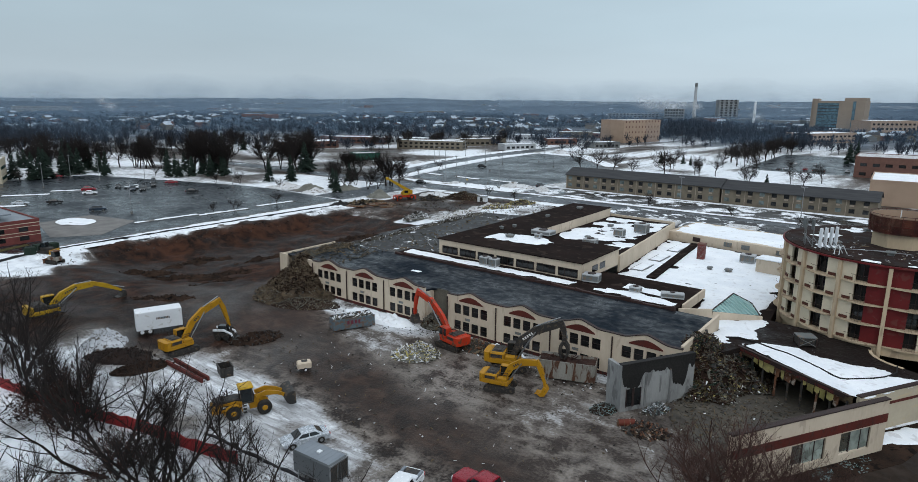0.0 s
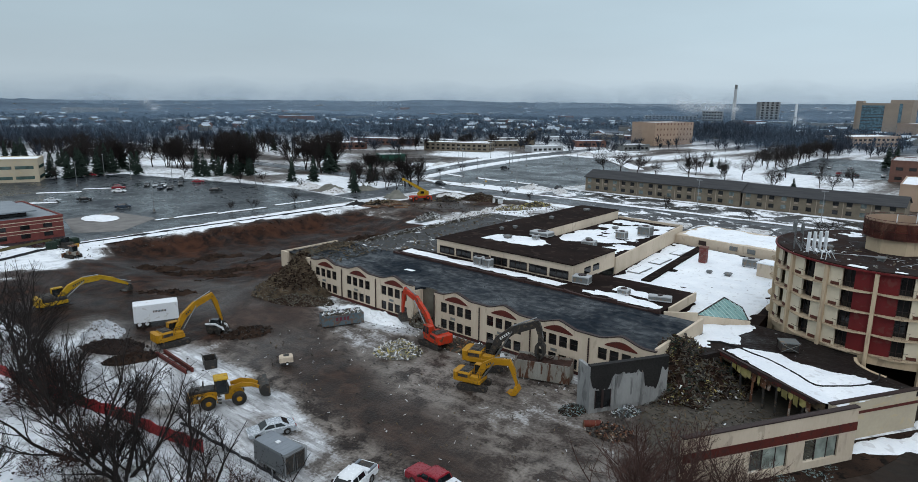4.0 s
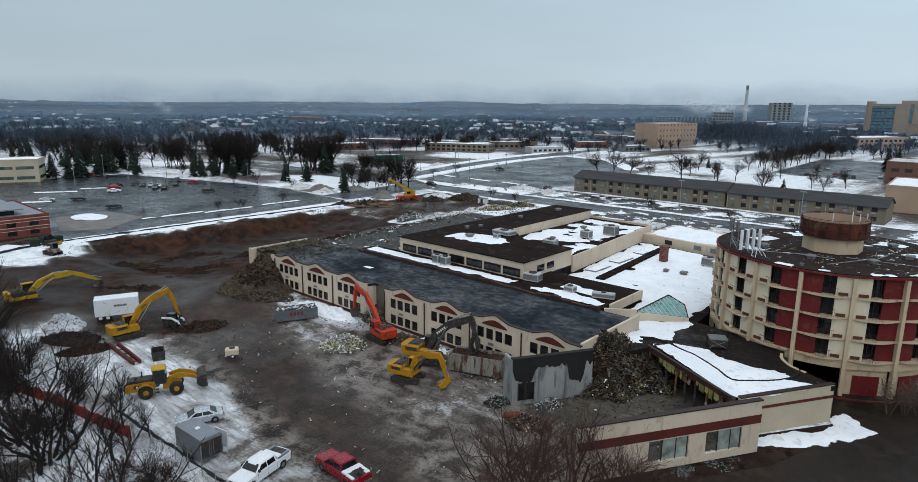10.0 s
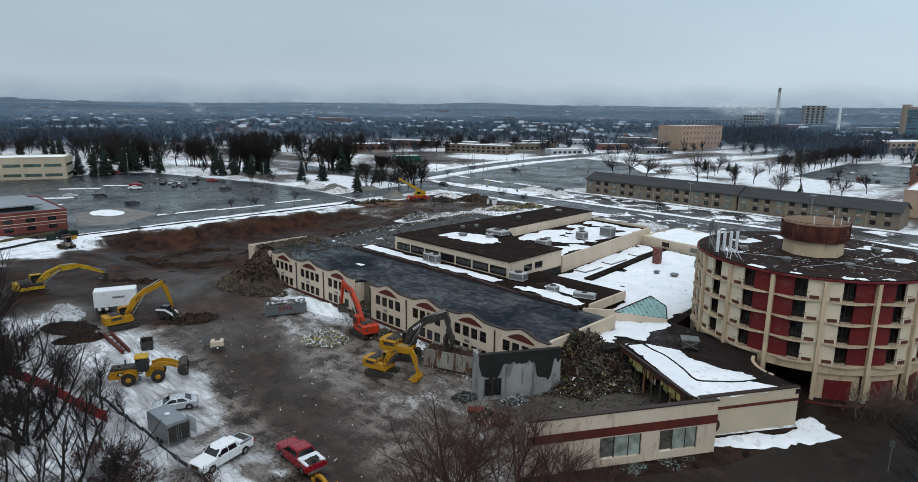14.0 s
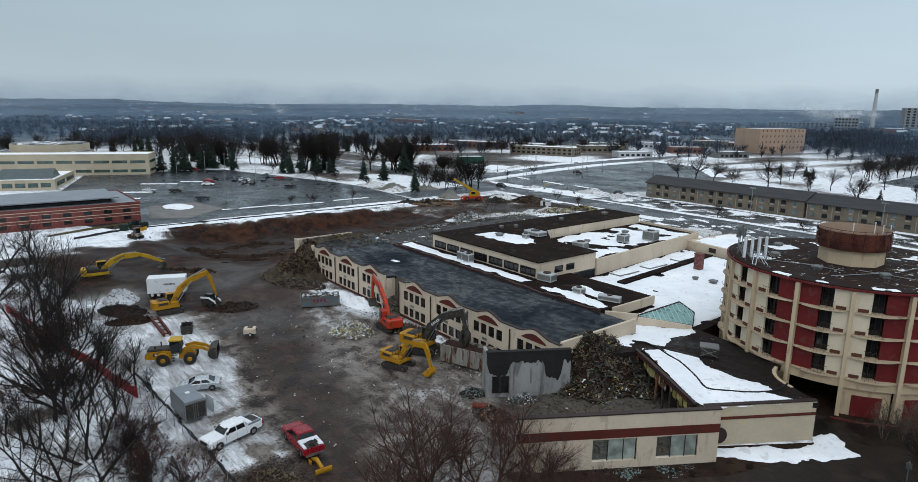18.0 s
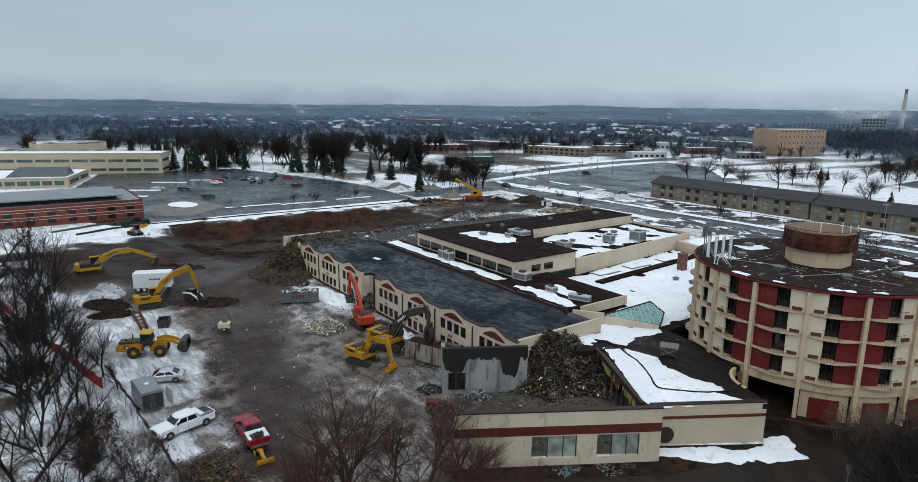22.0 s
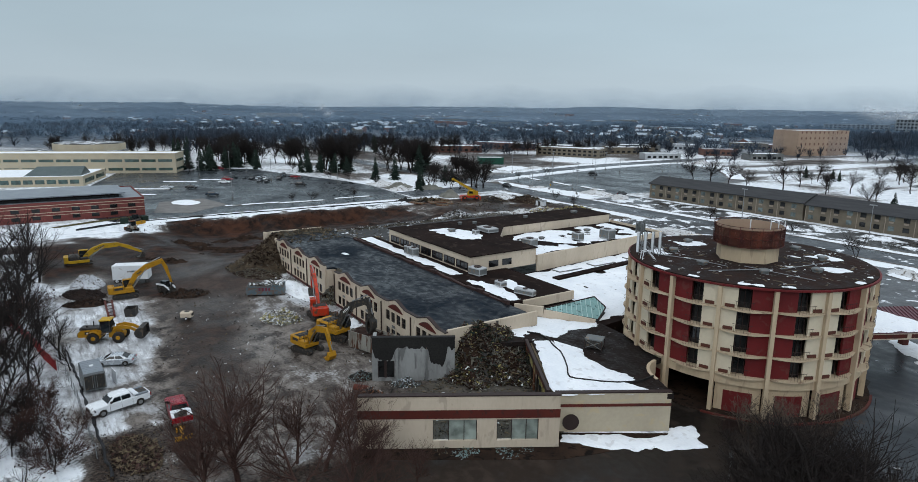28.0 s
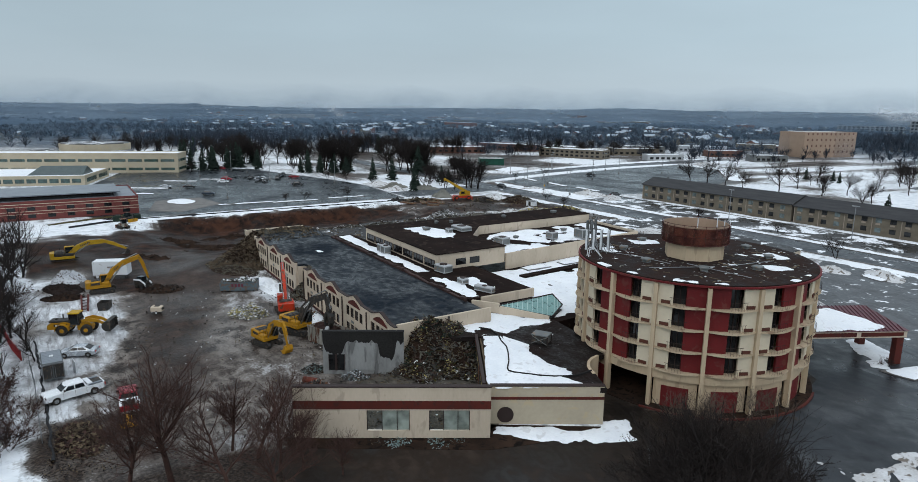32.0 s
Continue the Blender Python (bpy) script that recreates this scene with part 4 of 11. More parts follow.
for k in range(7):
    x0 = HX0 + 0.9 + k * 3.95
    w = 3.3
    bm = bmesh.new()
    box(bm, x0, x0 + w, HY0 + 0.22, HY0 + 0.28, 5.75, 6.95)
    pane = part("window", bm, "dark_glass", hall)
    bm = bmesh.new()
    for d in ((x0 - 0.06, x0 + w + 0.06, 6.95, 7.02), (x0 - 0.06, x0 + w + 0.06, 5.68, 5.75), (x0 - 0.06, x0, 5.75, 6.95), (x0 + w, x0 + w + 0.06, 5.75, 6.95), (x0 + w * 0.33, x0 + w * 0.33 + 0.06, 5.75, 6.95), (x0 + w * 0.67, x0 + w * 0.67 + 0.06, 5.75, 6.95)):
        box(bm, d[0], d[1], HY0 + 0.16, HY0 + 0.29, d[2], d[3])
    part("window_frame", bm, "dark_trim", pane)
for y0 in (90.6, 93.4):
    bm = bmesh.new()
    box(bm, HX1 - 0.02, HX1 + 0.04, y0, y0 + 2.0, 5.9, 7.0)
    part("window", bm, "dark_glass", hall)

low = thing("low_strip", "low dark roof strip with broken red edge and drifted snow", "building")
bm = bmesh.new()
prism(bm, [(-77.5, 82.4), (-26.2, 82.6), (-26.0, 93.9), (-42.2, 93.9), (-42.2, 86.7), (-71.5, 86.7), (-77.5, 86.5)], 0, 5.5)
part("body", bm, "black_roof", low)
rng = random.Random(4)
x = -77.6
while x < -26.5:
    w = rng.uniform(1.2, 3.2)
    bm = bmesh.new()
    beam(bm, (x, 82.2 + rng.uniform(-0.12, 0.12), 5.45 + rng.uniform(-0.25, 0.1)), (x + w, 82.2 + rng.uniform(-0.15, 0.15), 5.45 + rng.uniform(-0.3, 0.1)), 0.45, rng.uniform(0.45, 0.75))
    part("edge_board", bm, "brown_trim", low)
    x += w + 0.05
bm = bmesh.new()
box(bm, -26.1, -25.8, 84.5, 94.0, 4.3, 5.6)
part("parapet", bm, "stucco", low)

court = thing("court_roof", "broad low roof under even white snow", "building")
bm = bmesh.new()
prism(bm, [(-42.3, 94.2), (-26, 94.2), (-25.5, 86.0), (-16.0, 90.0), (-17.0, 104.0), (-15.0, 128.0), (-45.6, 133.0), (-42.6, 101.5)], 0, 3.85)
part("body", bm, "black_roof", court)
bm = bmesh.new()
beam(bm, (-36.4, 100.0, 4.0), (-38.8, 131.0, 4.0), 1.5, 0.5)
part("kerb", bm, "black_roof", court, "raised dark roof kerb")
for y0 in (103.5, 112.0, 121.5):
    bm = bmesh.new()
    bevel_box(bm, -41.5, -39.2, y0, y0 + 5.5, 3.9, 4.12, 0.08)
    hatch = part("skylight", bm, "hvac", court, "low grey roof hatch")
    bm = bmesh.new()
    bevel_box(bm, -41.3, -39.4, y0 + 0.2, y0 + 5.3, 4.121, 4.17, 0.03)
    part("snow_cap", bm, "snow", hatch, "snow lying on the hatch")

cross = thing("cross_wing", "cream low cross wing with small openings and snowy roofs", "building")
bm = bmesh.new()
prism(bm, [(-45.6, 133.6), (-16.0, 129.3), (-14.4, 143.4), (-44.0, 148.0)], 0, 5.6)
part("body", bm, "stucco", cross)
for k, xx in enumerate((-40.0, -33.5, -30.0, -23.5)):
    bm = bmesh.new()
    yy = 133.6 - (xx + 45.6) * 0.1456
    beam(bm, (xx, yy - 0.03, 4.7), (xx + 1.6, yy - 0.03 - 0.233, 4.7), 0.1, 0.9)
    part("vent", bm, "hvac" if k else "dark_trim", cross)

rear = thing("rear_roofs", "low snow-covered rear roofs of the hotel", "building")
bm = bmesh.new()
prism(bm, [(-62.0, 140.0), (-44.5, 149.0), (-24.0, 146.0), (-26.5, 167), (-70, 170), (-72, 142)], 0, 3.3)
part("body", bm, "stucco", rear)
bm = bmesh.new()
prism(bm, [(-62.2, 139.8), (-44.5, 148.8), (-23.8, 145.8), (-26.3, 167.2), (-70.2, 170.2), (-72.2, 141.8)], 3.304, 3.5)
part("roof", bm, "snowy_deck", rear)
for xa, xb, ya, yb in ((-58, -50, 150, 156), (-40, -33, 152, 160)):
    bm = bmesh.new()
    bevel_box(bm, xa, xb, ya, yb, 3.4, 4.1, 0.3)
    part("raised_roof", bm, "dirty_snow", rear)

# ---- the annex in front, its roof half torn off ----
U, N = Vector((0.515, 0.857, 0)), Vector((-0.857, 0.515, 0))
A0, A1, B0, B1 = Vector((-11.0, 52.3, 0)), Vector((-1.05, 68.75, 0)), Vector((-3.5, 70.4, 0)), Vector((3.0, 80.2, 0))
AZ, BZ = 5.4, 4.2
AW = (A1 - A0).length
annex = thing("annex", "cream single-storey annex with a red band, roof torn open", "building", Matrix.Translation(A0) @ Matrix.Rotation(math.atan2(0.857, 0.515), 4, "Z"))
wins = ((7.1, 11.3), (13.2, 17.2))
bm = bmesh.new()
xs = [0, wins[0][0], wins[0][1], wins[1][0], wins[1][1], AW]
pierced_wall(bm, xs, [0, 0.8, 3.0, AZ], 0, 0.4, {(w[0], 0.8) for w in wins})
part("front_wall", bm, "stucco", annex)
boxes("band", "arch_red", annex, (-0.02, AW + 0.02, -0.06, -0.003, 3.15, 4.0), label="dark red painted band")
boxes("coping", "dark_trim", annex, (-0.05, AW + 0.05, -0.08, 0.5, AZ, AZ + 0.12))
for xa, xb in wins:
    bm = bmesh.new()
    xm = xa + (xb - xa) * 0.35
    box(bm, xm, xb, 0.2, 0.23, 0.85, 2.98)
    pane = part("window", bm, "reflect_pane", annex, "opaque pale green pane imitating reflected sky and bright room")
    bm = bmesh.new()
    box(bm, xa, xm, 0.2, 0.23, 0.85, 2.98)
    side_pane = part("side_pane", bm, "clear_pane", pane)
    side_pane.visible_shadow = False
    for x in (xa, xa + (xb - xa) * 0.35, xa + (xb - xa) * 0.7, xb - 0.06):
        boxes("mullion", "dark_trim", pane, (x, x + 0.06, 0.14, 0.28, 0.8, 3.0))
bm = bmesh.new()
box(bm, AW - 0.4, AW, 0.4, 2.2, 0, 4.1)
part("return_wall", bm, "stucco", annex)
# second, lower part of the annex with its curved roof
bm = bmesh.new()
loc = lambda v: ((v - A0).dot(U), (v - A0).dot(N))
b0, b1 = loc(B0), loc(B1)
box(bm, b0[0], b1[0], b0[1], b0[1] + 0.4, 0, BZ)
box(bm, b1[0] - 0.4, b1[0], b0[1] + 0.4, b0[1] + 4.0, 0, 3.45)
part("low_wall", bm, "yellow_stucco", annex, "yellowish cream lower wall")
boxes("band", "arch_red", annex, (b0[0], b1[0] + 0.02, b0[1] - 0.05, b0[1] - 0.003, 2.75, 3.05), label="narrow dark red band")
boxes("coping", "dark_trim", annex, (b0[0] - 0.03, b1[0] + 0.05, b0[1] - 0.06, b0[1] + 0.5, BZ, BZ + 0.1))
bm = bmesh.new()
tube(bm, (b0[0] + 1.6, b0[1] - 0.12, 1.1), (b0[0] + 1.6, b0[1] - 0.004, 1.1), 0.85, n=20)
part("round_hatch", bm, "dark_trim", annex, "round dark brown hatch")

annex_roof = thing("annex_roof", "dark low roof between annex and tower, part under snow", "roof")
bm = bmesh.new()
prism(bm, [(-4.2, 71.2), (2.7, 80.6), (-0.7, 82.2), (-2.2, 82.9), (-3.3, 84.0), (-4.0, 85.4), (-4.2, 88.4), (-16.5, 90.0), (-25.0, 83.2), (-20.4, 82.4), (-20.4, 75.0), (-17.8, 74.4), (-16.2, 77.9)], 3.5, 4.05)
part("deck", bm, "wet_deck", annex_roof)
# second run is added; near-black colour stands in for the room's shade
bm = bmesh.new()
beam(bm, (-19.6, 77.2, 1.72), (-15.1, 81.3, 1.72), 0.25, 3.5)
beam(bm, (-15.1, 81.3, 1.72), (0.4, 79.4, 1.72), 0.25, 3.5)
part("inner_wall", bm, "dark_trim", annex_roof, "inner wall under the annex roof, coloured near-black for shade")
bm = bmesh.new()
beam(bm, (-16.7, 78.1, 3.45), (-4.2, 70.75, 3.45), 0.25, 0.8)
part("torn_edge", bm, "timber", annex_roof, "torn timber roof edge")

slab = thing("party_wall", "freestanding grey concrete wall, scorched black on top", "wall")
S0, S1 = Vector((-24.2, 60.2, 0)), Vector((-19.2, 68.6, 0))
slab.matrix_basis = Matrix.Translation(S0) @ Matrix.Rotation(math.atan2(S1.y - S0.y, S1.x - S0.x), 4, "Z")
SW = (S1 - S0).length
bm = bmesh.new()
box(bm, 0, SW, 0, 0.5, 0, 5.4)
part("wall", bm, "concrete", slab)
boxes("coping", "burnt", slab, (-0.04, SW + 0.04, -0.05, 0.55, 5.402, 5.5))
bm = bmesh.new()
box(bm, 0, 0.4, 0.5, 2.6, 0, 5.2)
part("return_wall", bm, "concrete", slab)
bm = bmesh.new()
bevel_box(bm, 3.3, 6.3, -0.07, -0.003, 0.5, 4.0, 0.03)
part("pale_panel", bm, "concrete", slab, "pale plastered panel on the wall")

scroll = thing("curved_wall", "cream curved parapet at the annex end by the tower gate", "wall")
bm = bmesh.new()
bend = [(-0.6, 82.0), (-1.5, 82.35), (-2.3, 82.8), (-2.95, 83.4), (-3.5, 84.1), (-3.9, 84.9), (-4.15, 86.0)]
for (xa, ya), (xb, yb) in zip(bend, bend[1:]):
    beam(bm, (xa, ya, 2.05), (xb, yb, 2.05), 0.34, 4.15)
part("wall", bm, "stucco_tower", scroll)

# ---- glazed entrance roof ----
can = thing("glazed_gable", "pale green glazed gable roof with white ribs", "roof")
bm = bmesh.new()
GL, GB, GR, GT = Vector((-22.43, 84.8, 5.2)), Vector((-17.24, 90.3, 4.2)), Vector((-19.3, 93.9, 4.75)), Vector((-21.9, 94.2, 5.6))
top_ = [bm.verts.new(p) for p in (GL, GB, GR, GT)]
low_ = [bm.verts.new(p - Vector((0, 0, 0.12))) for p in (GL, GB, GR, GT)]
for tri_ in ((0, 1, 3), (1, 2, 3)):
    bm.faces.new([top_[i] for i in tri_]), bm.faces.new([low_[i] for i in tri_[::-1]])
for i in range(4):
    bm.faces.new((top_[i], low_[i], low_[(i + 1) % 4], top_[(i + 1) % 4]))
part("glazing", bm, "green_metal", can)
bm = bmesh.new()
prism(bm, [(GL.x, GL.y), (GB.x, GB.y), (GR.x, GR.y), (GT.x, GT.y)], 3.7, 4.05)
part("upstand", bm, "dark_trim", can)
bm = bmesh.new()
beam(bm, (-26, 83.0, 4.7), (-22.2, 85.0, 4.9), 0.35, 1.4)
beam(bm, (-22.2, 85.0, 4.6), (-16.9, 89.4, 3.9), 0.35, 1.3)
part("gable_wall", bm, "stucco", can)

# ---- the round tower ----
TC, TR = Vector((-3.32, 100.51, 0)), 13.45
TZ = [0.0, 4.45, 6.85, 9.3, 11.75, 14.15]
tower = thing("round_tower", "round five-storey cream and dark red hotel tower", "tower", Matrix.Translation(TC))


def bulge(deg):
    """How far the floor edge swings out between two pillars."""
    u = ((deg / 22.5) % 1.0)
    return 0.6 * math.sin(math.pi * u) ** 1.3


def arc_wall(bm, a0, a1, z0, z1, r0, r1, n=3):
    """A curved wall from angle a0 to a1, closed to a ring where they meet."""
    full = abs(a1 - a0) > 359
    cuts = []
    for i in range(n if full else n + 1):
        t = radians(a0 + (a1 - a0) * i / n)
        cuts.append([bm.verts.new((r * math.cos(t), r * math.sin(t), z)) for r, z in ((r0, z0), (r1, z0), (r1, z1), (r0, z1))])
    for a, b in zip(cuts, cuts[1:] + (cuts[:1] if full else [])):
        for k in range(4):
            bm.faces.new((a[k], a[(k + 1) % 4], b[(k + 1) % 4], b[k]))
    if not full:
        bm.faces.new(cuts[0][::-1]), bm.faces.new(cuts[-1])


def tower_floor(z0, z1, base=False):
    for k in range(16):
        a = -90 + 22.5 * k
        warm = k % 2 == 0
        left_red, right_red = warm, not warm
        if -160 < (a if a < 180 else a - 360) < -113:
            left_red = right_red = False
        cut_a, cut_b = (0.42, 0.67) if left_red else (0.33, 0.58) if right_red else (0.355, 0.67)
        for red, s0, s1 in ((left_red, 0.0, cut_a), (right_red, cut_b, 1.0)):
            bm = bmesh.new()
            back = 0.12 if red else 0.0
            arc_wall(bm, a + 22.5 * s0, a + 22.5 * s1, z0, z1, TR - 0.25 - back, TR - back, 3)
            part("panel", bm, "red_paint" if red else "cream_panel", tower)
            if not red:
                m0 = s0 + 0.10 if s0 == 0 else 0.72
                bm = bmesh.new()
                arc_wall(bm, a + 22.5 * m0, a + 22.5 * (m0 + 0.18), z0 + 0.14, z0 + 0.5, TR, TR + 0.1, 1)
                part("cooler_grille", bm, "brown_paint", tower)
        bm = bmesh.new()
        arc_wall(bm, a + 22.5 * (cut_a - 0.01), a + 22.5 * (cut_b + 0.01), z0, z1, TR - 0.85, TR - 0.7, 2)
        door = part("balcony_door", bm, "dark_glass", tower)
        bm = bmesh.new()
        for f in (cut_a + 0.015, (cut_a + cut_b) / 2, cut_b - 0.015):
            t = radians(a + 22.5 * f)
            beam(bm, ((TR - 0.64) * math.cos(t), (TR - 0.64) * math.sin(t), z0), ((TR - 0.64) * math.cos(t), (TR - 0.64) * math.sin(t), z1), 0.07, 0.07)
        part("door_frame", bm, "dark_trim", door)
        bm = bmesh.new()
        pts = []
        for i in range(7):
            d = a + 22.5 * (cut_a - 0.05 + (cut_b - cut_a + 0.1) * i / 6)
            t = radians(d)
            r = TR + bulge(d) + 0.08
            pts.append((r * math.cos(t), r * math.sin(t)))
        cuts = [[bm.verts.new((xx * q, yy * q, z0 + 1.0 + dz)) for q, dz in ((0.999, -0.02), (1.001, -0.02), (1.001, 0.02), (0.999, 0.02))] for xx, yy in pts]
        for ca, cb in zip(cuts, cuts[1:]):
            for i in range(4):
                bm.faces.new((ca[i], ca[(i + 1) % 4], cb[(i + 1) % 4], cb[i]))
        railing = part("railing", bm, "dark_trim", tower, "thin dark balcony railing")
        if -115 < (a if a < 180 else a - 360) < 70:
            for (xa, ya), (xb, yb) in zip(pts, pts[1:]):
                bm = bmesh.new()
                tube(bm, ((xa + xb) / 2, (ya + yb) / 2, z0 + 0.1), ((xa + xb) / 2, (ya + yb) / 2, z0 + 0.99), 0.012, n=4)
                part("baluster", bm, "dark_trim", railing)


def tower_slab(z, thick, extra=0.0, mat="stucco_tower", wave=True):
    bm = bmesh.new()
    n = 16 * 8
    rim = []
    for i in range(n):
        d = -90 + 360 * i / n
        r = TR + 0.12 + extra + (bulge(d + 90) if wave else 0.0)
        rim.append((r * math.cos(radians(d)), r * math.sin(radians(d))))
    prism(bm, rim, z - thick / 2, z + thick / 2)
    return bm


for za, zb in zip(TZ[1:], TZ[2:]):
    tower_floor(za, zb)
for z in TZ[1:-1]:
    part("floor_edge", tower_slab(z, 0.15), "stucco_edge", tower, "wavy cream floor edge")
part("roof_edge", tower_slab(TZ[-1] + 0.1, 0.2, 0.35, wave=False), "red_paint", tower, "dark red-brown roof rim")
bm = bmesh.new()
prism(bm, [((TR + 0.25) * math.cos(2 * math.pi * i / 96), (TR + 0.25) * math.sin(2 * math.pi * i / 96)) for i in range(96)], TZ[-1] + 0.2, TZ[-1] + 0.32)
part("roof", bm, "gravel_roof", tower, "flat dark gravel roof")
for k in range(16):
    t = radians(-90 + 22.5 * k)
    c, s = math.cos(t), math.sin(t)
    bm = bmesh.new()
    arc_wall(bm, -90 + 22.5 * k - 0.85, -90 + 22.5 * k + 0.85, 0, TZ[-1] - 0.08, TR - 0.2, TR + 0.4, 1)
    part("pillar", bm, "stucco_tower", tower)
    if k == 0:
        continue
    bm = bmesh.new()
    arc_wall(bm, -90 + 22.5 * k + 1.2, -90 + 22.5 * k + 21.3, 0, TZ[1] - 0.2, TR - 0.6, TR - 0.4, 4)
    part("base_wall", bm, "stucco_tower", tower)
    bm = bmesh.new()
    arc_wall(bm, -90 + 22.5 * k + 5, -90 + 22.5 * k + 17.5, 0.05, 2.5, TR - 0.39, TR - 0.32, 3)
    part("base_panel", bm, "red_paint", tower, "dark red boarded panel")
bm = bmesh.new()
arc_wall(bm, -180, 180, TZ[1] - 1.1, TZ[1] - 0.12, TR - 0.3, TR + 0.05, 64)
part("base_beam", bm, "stucco_tower", tower)
bm = bmesh.new()
prism(bm, [(3.5 * math.cos(radians(22.5 + 45 * i)), 3.5 * math.sin(radians(22.5 + 45 * i))) for i in range(8)], TZ[-1] + 0.3, 16.55)
part("plant_room", bm, "stucco_tower", tower, "cream octagonal plant room")
bm = bmesh.new()
n = 40
for z in (16.4, 17.4, 18.75):
    for i in range(n):
        p, q = 2 * math.pi * i / n, 2 * math.pi * (i + 1) / n
        tube(bm, (3.95 * math.cos(p), 3.95 * math.sin(p), z), (3.95 * math.cos(q), 3.95 * math.sin(q), z), 0.04, n=4, caps=False)
for i in range(0, n, 2):
    p = 2 * math.pi * i / n
    tube(bm, (3.95 * math.cos(p), 3.95 * math.sin(p), 16.4), (3.95 * math.cos(p), 3.95 * math.sin(p), 18.75), 0.03, n=4)
part("screen_frame", bm, "old_red_trim", tower)
bm = bmesh.new()
arc_wall(bm, -180, 180, 16.35, 18.45, 3.86, 3.91, n)
part("screen", bm, "screen_mesh", tower, "rust-brown see-through round roof screen")
bm = bmesh.new()
arc_wall(bm, -180, 180, 16.6, 18.6, 3.72, 3.78, n)
part("screen_lining", bm, "tan_brick", tower, "pale tan inner lining")
bm = bmesh.new()
prism(bm, [(3.7 * math.cos(2 * math.pi * i / n), 3.7 * math.sin(2 * math.pi * i / n)) for i in range(n)], 16.4, 16.6)
part("tank_floor", bm, "timber", tower)

# ---- the drive-through canopy ----
P4, P3 = Vector((5.2, 113.6, 0)), Vector((11.2, 124.9, 0))
porte = thing("entrance_canopy", "drive-through canopy with burgundy metal roof and snow", "canopy", Matrix.Translation(P4) @ Matrix.Rotation(math.atan2(P3.y - P4.y, P3.x - P4.x), 4, "Z"))
PW, PD = (P3 - P4).length, 8.0
bm = bmesh.new()
profile(bm, [(0, 4.6), (PW, 4.6), (PW, 4.75), (0, 4.75)], 0, PD)
part("ceiling", bm, "stucco", porte)
bm = bmesh.new()
v = [(-0.3, -0.3, 4.8), (PW + 0.3, -0.3, 4.8), (PW - 2.2, PD * 0.62, 6.6), (0, PD * 0.62, 6.6), (PW + 0.3, PD + 0.3, 4.8), (-0.3, PD + 0.3, 4.8)]
for f in ((0, 1, 2, 3), (1, 4, 2), (4, 5, 3, 2), (5, 0, 3)):
    face(bm, [v[i] for i in f])
part("roof", bm, "burgundy_roof", porte)
boxes("fascia", "stucco", porte, (-0.1, PW + 0.1, -0.1, 0.0, 3.9, 4.75), label="cream fascia")
boxes("fascia_panel", "arch_red", porte, (0.3, PW * 0.5 - 0.3, -0.14, -0.104, 4.08, 4.6), (PW * 0.5 + 0.3, PW - 0.4, -0.14, -0.104, 4.08, 4.6), label="dark red fascia panel")
boxes("beam", "stucco", porte, (-0.05, PW + 0.05, 0.01, 0.4, 3.9, 4.6))
for x, y in ((PW - 0.7, 0.4), (PW - 0.7, PD - 1.0)):
    boxes("column", "arch_red", porte, (x, x + 0.9, y, y + 0.9, 0, 4.6))

# ---- neighbouring buildings ----
apt = thing("apartment_block", "long two-storey tan apartment block with dark shingle roof", "building")


